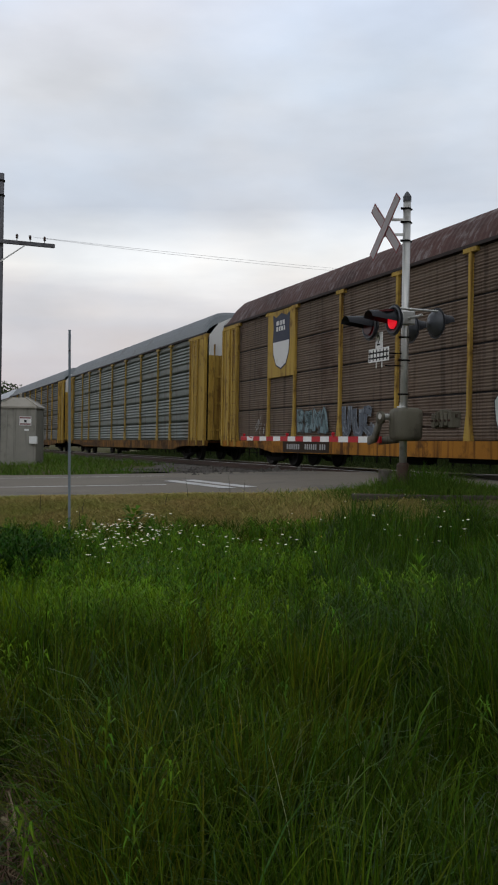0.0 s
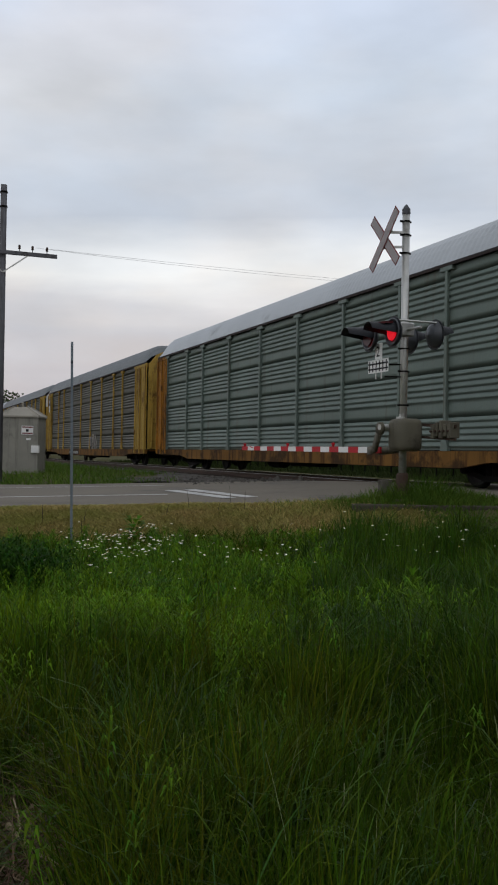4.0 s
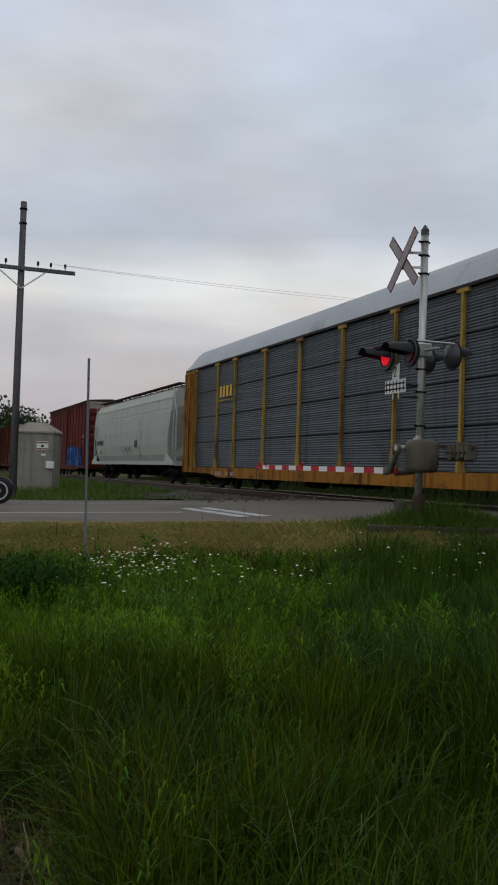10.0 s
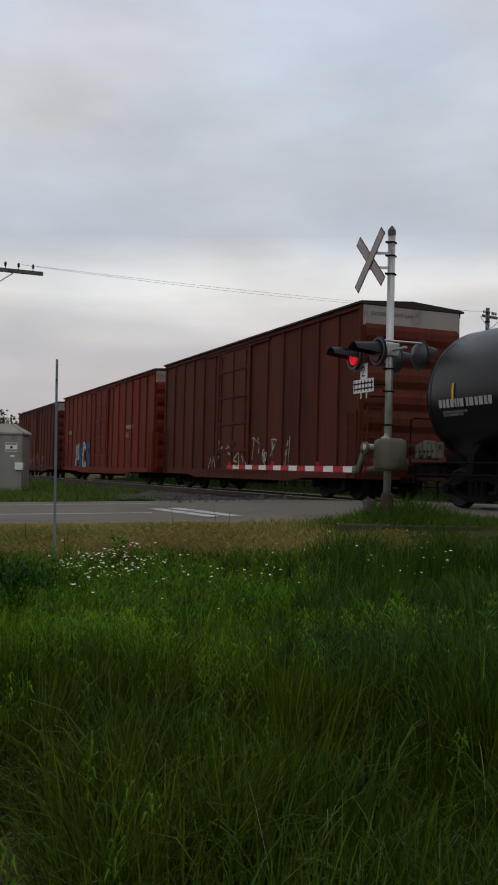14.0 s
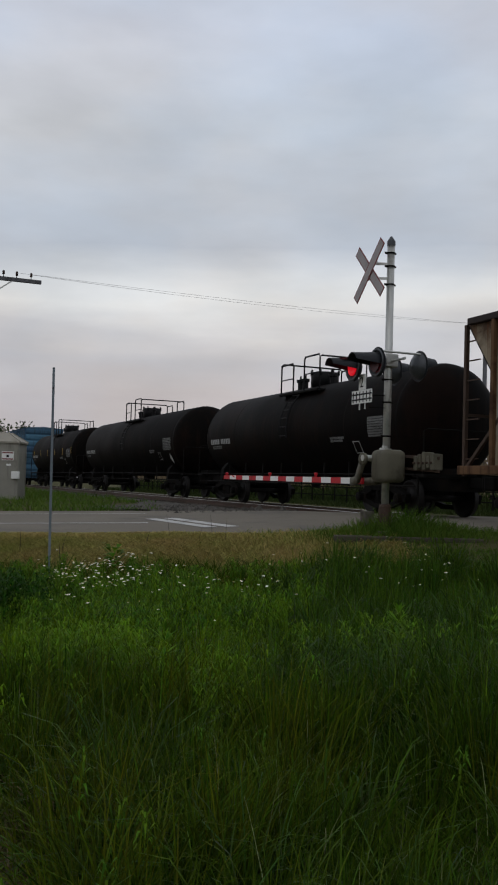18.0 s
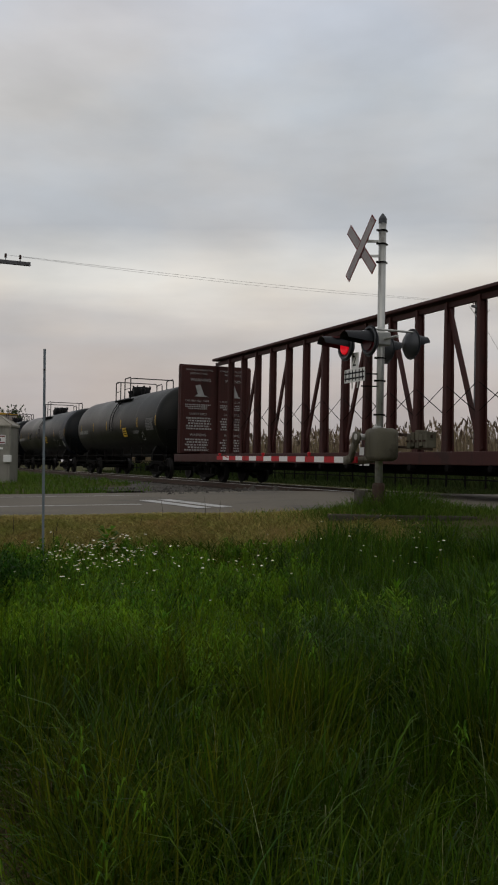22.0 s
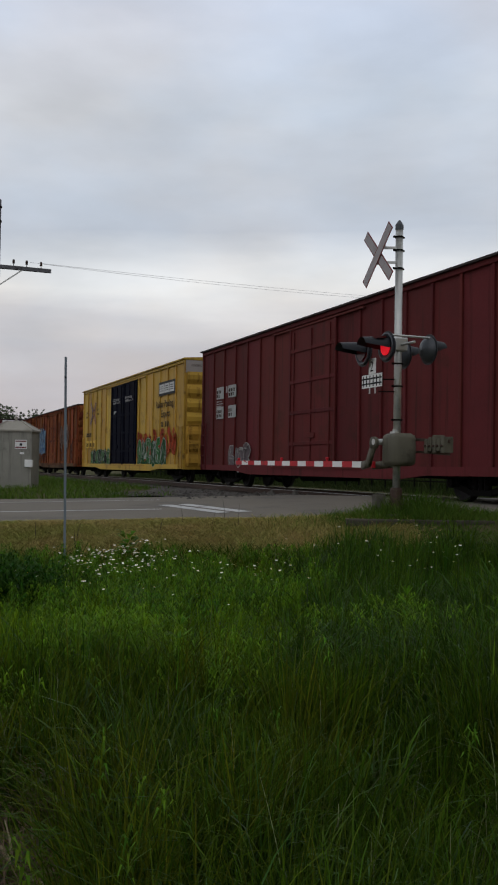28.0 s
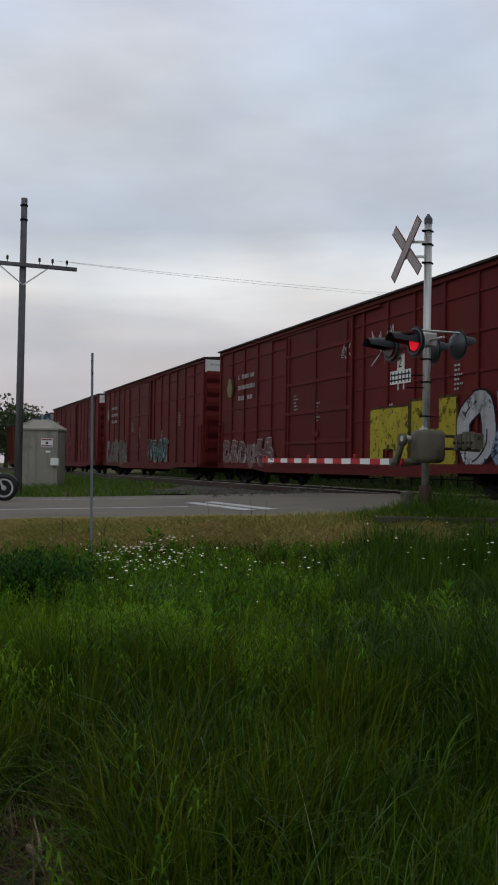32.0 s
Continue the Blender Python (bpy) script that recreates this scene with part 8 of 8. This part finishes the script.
def leaf_plants(name, material, pts, rng, height, leaves, length, width, label, free=False, top=1.0):
    """Upright weeds: a stem with long leaves set round it."""
    V, F = [], []
    for (x, y, z) in pts:
        H = height * rng.uniform(.75, 1.15) if free else min(height * rng.uniform(.75, 1.2), max(.12, float(crown(x, y) - z) * rng.uniform(.6, 1.02)))
        lx, ly = rng.normal(0, .12, 2)
        o = len(V)
        V += [(x - .006, y, z), (x + .006, y, z), (x + lx * H, y + ly * H, z + H)]
        F.append((o, o + 1, o + 2))
        for k in range(leaves):
            t = .25 + .75 * (k / leaves) ** top
            a = k * 2.4 + rng.uniform(-.5, .5)
            l = length * rng.uniform(.6, 1.15) * (1.15 - .5 * t)
            up = rng.uniform(-.1, .65)
            bx, by, bz = x + lx * H * t, y + ly * H * t, z + H * t
            ca, sa = math.cos(a), math.sin(a)
            wd = width * rng.uniform(.7, 1.2) / 2
            o = len(V)
            mx, my, mz = bx + ca * l * .5, by + sa * l * .5, bz + l * .5 * up + .02
            V += [(bx, by, bz), (mx - sa * wd, my + ca * wd, mz), (mx + sa * wd, my - ca * wd, mz), (bx + ca * l, by + sa * l, bz + l * up * .55 - .03)]
            F += [(o, o + 2, o + 1), (o + 1, o + 2, o + 3)]
    stuff(name, quick_mesh(name, material, np.array(V), np.array(F)), label, "weeds")


def roots(n, cond, seed, y0=2.2, y1=14, half=.31):
    x, y, rng = field(n, y0, y1, half, seed)
    k = cond(x, y, rng)
    x, y = x[k], y[k]
    u, w = to_uw(x, y)
    return list(zip(x.tolist(), y.tolist(), ground_z(u, w).tolist())), rng


def build_weeds():
    p, rng = roots(3400, lambda x, y, r: (y > 8.6 + .7 * wavy(x, y, .3, 8)) & (y < 12.5) & (x / y < .05 + .06 * np.sin(y * 2)) & (wavy(x, y, .08, 17) > -.12 + .06 * r.normal(0, 1, len(x))), 31, 8.2, 12.6)
    leaf_plants("broadleaf_weeds", M_["weed"], p, rng, .62, 32, .105, .017, "leafy dark green weeds in the meadow")
    p, rng = roots(1700, lambda x, y, r: (wavy(x, y, .1, 9) > .08) & (y > 8.2) & (y < 12.4) & (x / y < .1), 34, 8.5, 12.6)
    leaf_plants("mixed_weeds", M_["weedlight"], p, rng, .62, 30, .10, .015, "bright green leafy weeds among the daisies")
    p, rng = roots(1700, lambda x, y, r: (wavy(x, y, .16, 19) > .2) & (x / y < .04) & (y > 5.4) & (y < 9.5), 32, 4, 10)
    leaf_plants("light_weeds", M_["weedlight"], p, rng, .6, 26, .13, .014, "bright green weeds with narrow leaves")
    p, rng = roots(34, lambda x, y, r: (y > 2.6) & ~bare_spot(x, y), 33, 2.6, 7)
    leaf_plants("star_weeds", M_["weed"], p, rng, .62, 18, .09, .012, "young weeds with star-shaped tops", False, .3)
    p = [(-1.08 + rng.normal(0, .24), 7.1 + rng.normal(0, .38)) for _ in range(170)] + [(1.3 + rng.normal(0, .35), 8.1 + rng.normal(0, .4)) for _ in range(40)]
    p = [(a, b, float(ground_z(*to_uw(a, b)))) for a, b in p]
    leaf_plants("willow_weeds", M_["weedlight"], p, rng, .66, 24, .17, .014, "bright leafy shoots with long narrow leaves", False, .6)
    # young shoots that end in a whorl of narrow leaves
    V, F = [], []
    for x, y in ((.70, 3.8), (1.12, 3.95), (-.25, 3.7), (1.5, 5.2), (-.9, 5.4)):
        zt = float(crown(x, y)) - .02
        zb = zt - .3
        o = len(V)
        V += [(x - .002, y, zb), (x + .002, y, zb), (x + .01, y, zt)]
        F.append((o, o + 1, o + 2))
        for k in range(26):
            tier = k // 9
            a, l = k * 2.4, (.06, .08, .09)[tier] * rng.uniform(.8, 1.2)
            up = (1.5, .7, .35)[tier]
            bz = zt - (.0, .035, .09)[tier]
            ca, sa, wd = math.cos(a), math.sin(a), .0055
            k0 = l / math.hypot(1, up)
            o = len(V)
            V += [(x + .01, y, bz), (x + .01 + ca * k0 * .5 - sa * wd, y + sa * k0 * .5 + ca * wd, bz + k0 * up * .55), (x + .01 + ca * k0 * .5 + sa * wd, y + sa * k0 * .5 - ca * wd, bz + k0 * up * .55),
                  (x + .01 + ca * k0, y + sa * k0, bz + k0 * up * .9)]
            F += [(o, o + 2, o + 1), (o + 1, o + 2, o + 3)]
    stuff("whorled_shoots", quick_mesh("whorled_shoots", M_["weed"], np.array(V), np.array(F)), "young shoots with whorled narrow leaves", "weeds")
    # one dark leafy shrub at the meadow's edge, and a dock by the road
    p = [(-2.6 + rng.normal(0, .26), 10.2 + rng.normal(0, .35), float(ground_z(*to_uw(-2.6, 10.2)))) for _ in range(130)]
    leaf_plants("shrub_weeds", M_["shrub"], p, rng, .66, 30, .13, .032, "dark bushy weeds", True)
    V, F = [], []
    zd = float(ground_z(*to_uw(-1.6, 12.9)))
    for k in range(26):
        a, up, l = k * 2.4, rng.uniform(.6, 1.6), rng.uniform(.12, .2)
        bx, by, bz = -1.6 + .05 * math.cos(a), 12.9 + .05 * math.sin(a), zd + .32 * (k / 26) ** .8
        mx, my, mz = bx + math.cos(a) * l * .5, by + math.sin(a) * l * .5, bz + l * .4 * up
        o = len(V)
        V += [(bx, by, bz), (mx - math.sin(a) * .05, my + math.cos(a) * .05, mz), (mx + math.sin(a) * .05, my - math.cos(a) * .05, mz), (bx + math.cos(a) * l, by + math.sin(a) * l, bz + l * .35 * up)]
        F += [(o, o + 2, o + 1), (o + 1, o + 2, o + 3)]
    stuff("dock_plant", quick_mesh("dock_plant", M_["weed"], np.array(V), np.array(F)), "broad dock leaves by the road", "weeds")
    # daisies
    rng = np.random.RandomState(35)
    spots = []
    for _ in range(190):
        spots.append((rng.normal(-1.6, .40), 12.45 - abs(rng.normal(0, 1.1))))
    for _ in range(46):
        spots.append((rng.normal(-.1, .6), rng.normal(10.6, .7)))
    for _ in range(26):
        spots.append((rng.normal(2.1, .6), rng.normal(10.9, .8)))
    V, F, E, EF, S, SF = [], [], [], [], [], []
    for x, y in spots:
        u, w = to_uw(x, y)
        if u > 12.8:
            continue
        z = float(crown(x, y)) + rng.uniform(-.02, .06)
        r = rng.uniform(.012, .023)
        tx, ty = rng.normal(0, .16), rng.normal(-.04, .14)
        o = len(V)
        m = 9
        V.append((x, y, z))
        for k in range(2 * m):
            a = math.pi * k / m
            rr = r if k % 2 == 0 else r * .72
            dx, dy = rr * math.cos(a), rr * math.sin(a)
            V.append((x + dx, y + dy, z + dx * tx + dy * -ty * 1.2 + .003))
        F += [(o, o + 1 + k, o + 1 + (k + 1) % (2 * m)) for k in range(2 * m)]
        o = len(E)
        E += [(x + r * .3 * math.cos(a), y + r * .3 * math.sin(a), z + .006) for a in np.linspace(0, 6.28, 7)[:-1]] + [(x, y, z + .012)]
        EF += [(o + k, o + (k + 1) % 6, o + 6) for k in range(6)]
        o = len(S)
        S += [(x - .003, y, z - .6), (x + .003, y, z - .6), (x, y, z)]
        SF.append((o, o + 1, o + 2))
    stuff("daisy_flowers", quick_mesh("daisy_flowers", M_["petal"], np.array(V), np.array(F)), "white daisy flowers above the weeds", "flowers")
    stuff("daisy_centres", quick_mesh("daisy_centres", M_["daisyeye"], np.array(E), np.array(EF)), "yellow centres of the daisies", "flowers")
    stuff("daisy_stems", quick_mesh("daisy_stems", M_["weedlight"], np.array(S), np.array(SF)), "thin green daisy stems", "flowers")
    # dead straw and twigs on bare ground
    rng = np.random.RandomState(36)
    n = 750
    y = rng.normal(3.8, .42, n)
    x = y * rng.normal(-.262, .032, n)
    u, w = to_uw(x, y)
    me = blades_mesh("dead_straw", M_["straw"], x, y, ground_z(u, w) + rng.uniform(0, .05, n), rng.uniform(.05, .22, n), rng.uniform(.004, .009, n), rng.uniform(.8, 3.2, n), rng.uniform(0, 6.28, n), rng.uniform(0, .9, n), rng.normal(0, 1.5, n))
    stuff("dead_straw", me, "dead straw and twigs on bare ground", "straw")
    n = 420
    y = rng.normal(4.45, .3, n)
    x = y * rng.normal(-.178, .022, n)
    me = blades_mesh("dry_litter", M_["straw"], x, y, ground_z(*to_uw(x, y)) + rng.uniform(.02, .16, n), rng.uniform(.05, .2, n), rng.uniform(.004, .008, n), rng.uniform(.6, 2.6, n), rng.uniform(0, 6.28, n), rng.uniform(0, .9, n), rng.normal(0, 1.5, n))
    stuff("dry_litter", me, "reddish dry grass litter in a thin spot of the meadow", "straw")
    br = thing("dead_branch", "pale dead forked branch on bare ground", "branch")
    zb = float(ground_z(*to_uw(-.85, 3.8))) + .05
    part("limb", Shape().tube([(-1.04, 4.0, zb + .05), (-.96, 3.91, zb + .03), (-.88, 3.83, zb), (-.80, 3.74, zb + .015), (-.71, 3.67, zb), (-.60, 3.64, zb + .01)], .014, 7, .005), M_["deadwood"], br)
    part("fork", Shape().tube([(-.96, 3.91, zb + .03), (-.99, 3.99, zb + .09), (-1.03, 4.05, zb + .15)], .008, 6, .003), M_["deadwood"], br)
    part("fork", Shape().tube([(-.88, 3.83, zb), (-.87, 3.74, zb + .01), (-.84, 3.66, zb)], .007, 6, .003), M_["deadwood"], br)
    # seed stalks that rise from the verge
    n = 9
    u, w = rng.uniform(12.8, 14.2, n), rng.uniform(1, 6.0, n)
    x, y = u * AWAY.x + w * ACROSS.x, u * AWAY.y + w * ACROSS.y
    me = blades_mesh("dock_stalks", M_["bark"], x, y, ground_z(u, w), rng.uniform(.18, .42, n), rng.uniform(.008, .014, n), rng.uniform(0, .2, n), rng.uniform(0, 6.28, n), rng.uniform(0, .2, n), rng.normal(0, .4, n))
    stuff("verge_stalks", me, "brown dry stalks in the verge", "weeds")


def build_reeds():
    rng = np.random.RandomState(40)
    n = 9000
    u, w = rng.uniform(4, 80, n), rng.uniform(21, 26, n)
    yy = u * AWAY.y + w * ACROSS.y
    k = (yy > 25) | (yy < 14)
    u, w = u[k], w[k]
    n = len(u)
    x, y = u * AWAY.x + w * ACROSS.x, u * AWAY.y + w * ACROSS.y
    me = blades_mesh("ditch_weeds", M_["ditchgrass"], x, y, ground_z(u, w) - .02, rng.uniform(.5, 1.25, n), rng.uniform(.04, .09, n), rng.uniform(0, .4, n), rng.uniform(0, 6.28, n), rng.uniform(0, .7, n), rng.normal(0, .8, n))
    stuff("ditch_weeds", me, "rank green weeds in the ditch beyond the track", "weeds")
    rng = np.random.RandomState(41)
    n = 9000
    u, w = rng.uniform(8, 95, n), 26.0 + rng.uniform(0, 1, n) ** 1.5 * 7
    yy = u * AWAY.y + w * ACROSS.y
    keep = (yy > 25) | (yy < 14)
    u, w = u[keep], w[keep]
    n = len(u)
    x, y = u * AWAY.x + w * ACROSS.x, u * AWAY.y + w * ACROSS.y
    h = rng.uniform(2.1, 3.4, n)
    z = ground_z(u, w)
    lean, az, bend = rng.uniform(0, .1, n), rng.uniform(0, 6.28, n), rng.uniform(0, .15, n)
    me = blades_mesh("reeds", M_["reed"], x, y, z, h, rng.uniform(.03, .07, n), lean, az, bend, rng.normal(0, .5, n))
    stuff("reeds", me, "tall pale dry reeds beyond the track", "reeds")
    k = rng.uniform(0, 1, n) < .35
    off = (lean + bend)[k] * h[k]
    me = blades_mesh("reed_plumes", M_["plume"], x[k] + np.cos(az[k]) * off, y[k] + np.sin(az[k]) * off, z[k] + h[k] * (1 - .25 * bend[k]) - .22, rng.uniform(.28, .45, k.sum()), rng.uniform(.08, .14, k.sum()),
                     rng.uniform(0, .4, k.sum()), az[k], rng.uniform(0, .5, k.sum()), rng.normal(0, .5, k.sum()))
    stuff("reed_plumes", me, "brown reed seed heads", "reeds")


def tree(x, y, z, h, r, seed):
    rng = np.random.RandomState(seed)
    g = thing("tree", "full green roadside tree seen far off", "tree", "trees behind the shed", at=pose(x, y, z))
    s = Shape()
    s.tube([(0, 0, -.5), (.1, 0, h * .25), (.0, .15, h * .5), (.1, .1, h * .8)], .035 * h, 8, .008 * h)
    for k in range(6):
        a = k * 1.1 + rng.uniform(0, .6)
        b = h * rng.uniform(.25, .5)
        s.tube([(0, 0, b), (r * .4 * math.cos(a), r * .4 * math.sin(a), b + h * .15), (r * .75 * math.cos(a), r * .75 * math.sin(a), b + h * .3)], .014 * h, 6, .004 * h)
    part("trunk", s, M_["bark"], g)
    n = 2400
    cl = [(rng.normal(0, r * .42), rng.normal(0, r * .42), h * (.62 + .2 * rng.normal()), r * rng.uniform(.28, .5)) for _ in range(16)]
    V, F = [], []
    for i in range(n):
        cx, cy, cz, cr = cl[i % len(cl)]
        d = rng.normal(0, 1, 3)
        d /= np.linalg.norm(d)
        p = np.array([cx, cy, cz]) + d * cr * rng.uniform(.6, 1.05)
        if p[2] > h or p[2] < h * .2:
            continue
        a, b = rng.normal(0, 1, 3), rng.normal(0, 1, 3)
        sz = rng.uniform(.10, .22) * (h / 8)
        a, b = a / np.linalg.norm(a) * sz, b / np.linalg.norm(b) * sz
        o = len(V)
        V += [p - a, p + b, p + a, p - b]
        F += [(o, o + 1, o + 2), (o, o + 2, o + 3)]
    part("crown", quick_mesh("crown", M_["leaf"], np.array(V), np.array(F)), None, g)


def build_trees():
    rng = random.Random(51)
    for k, (px, dist, top) in enumerate(((-95, 118, 11.5), (-62, 125, 10.0), (-28, 120, 10.5), (-8, 112, 9.6), (14, 135, 10.4), (34, 150, 10.6), (58, 160, 10.2), (84, 175, 11), (-130, 120, 12), (-170, 115, 12), (112, 200, 9.0), (140, 215, 9.3))):
        x = (px - 441) / 1630 * dist
        tree(x, dist, -.5, top * .88, top * .42, 60 + k)


# ---------------------------------------------------------------- movement


def motions():
    for car, s0 in CARS:
        walk(car, [(t, laid(s0 - SPEED * t, CENTRE)) for t in (0, 8, 16, 24, SECONDS)])
    # the wheels roll without slip; all of one end share their keys
    turn = math.degrees(SPEED / .45 / FPS)
    for x, sets in WHEELS.items():
        first = sets[0]
        walk(first, [(k / FPS, pose(x, 0, .45, 0, -turn * k, 0)) for k in range(int(SECONDS * FPS) + 1)])
        for w in sets[1:]:
            w.rotation_mode = "QUATERNION"
            w.animation_data_create()
            w.animation_data.action = first.animation_data.action
            w.animation_data.action_slot = first.animation_data.action_slot
    # the two lamps flash in turn: an added shutter swings up under the hood of the one that is lit
    down, up = pose(0, 0, .142), pose(0, 0, .142, 84)
    for s_, x in SHUTTERS:
        near = x < 0
        rows = []
        for k in range(0, 33):
            a, b = (k - .14, k + .16) if k < 5 or k > 24 else (k + .06, k + .36)
            for t, lit in ((a, True), (b, False)):
                if t <= 0 or t >= SECONDS - .07:
                    continue
                m0, m1 = (down, up) if lit == near else (up, down)
                rows += [(t - .033, m0), (t + .034, m1)]
        first = up if near else down
        last = up if near else down
        walk(s_, [(0, first)] + [r for r in rows if r[0] > .05] + [(SECONDS, last)])


build_ground()
build_road()
build_track()
build_crossing()
build_shed()
build_poles()
build_fence()
build_vehicle()
build_train()
build_trees()
build_reeds()
build_weeds()
build_meadow()
motions()
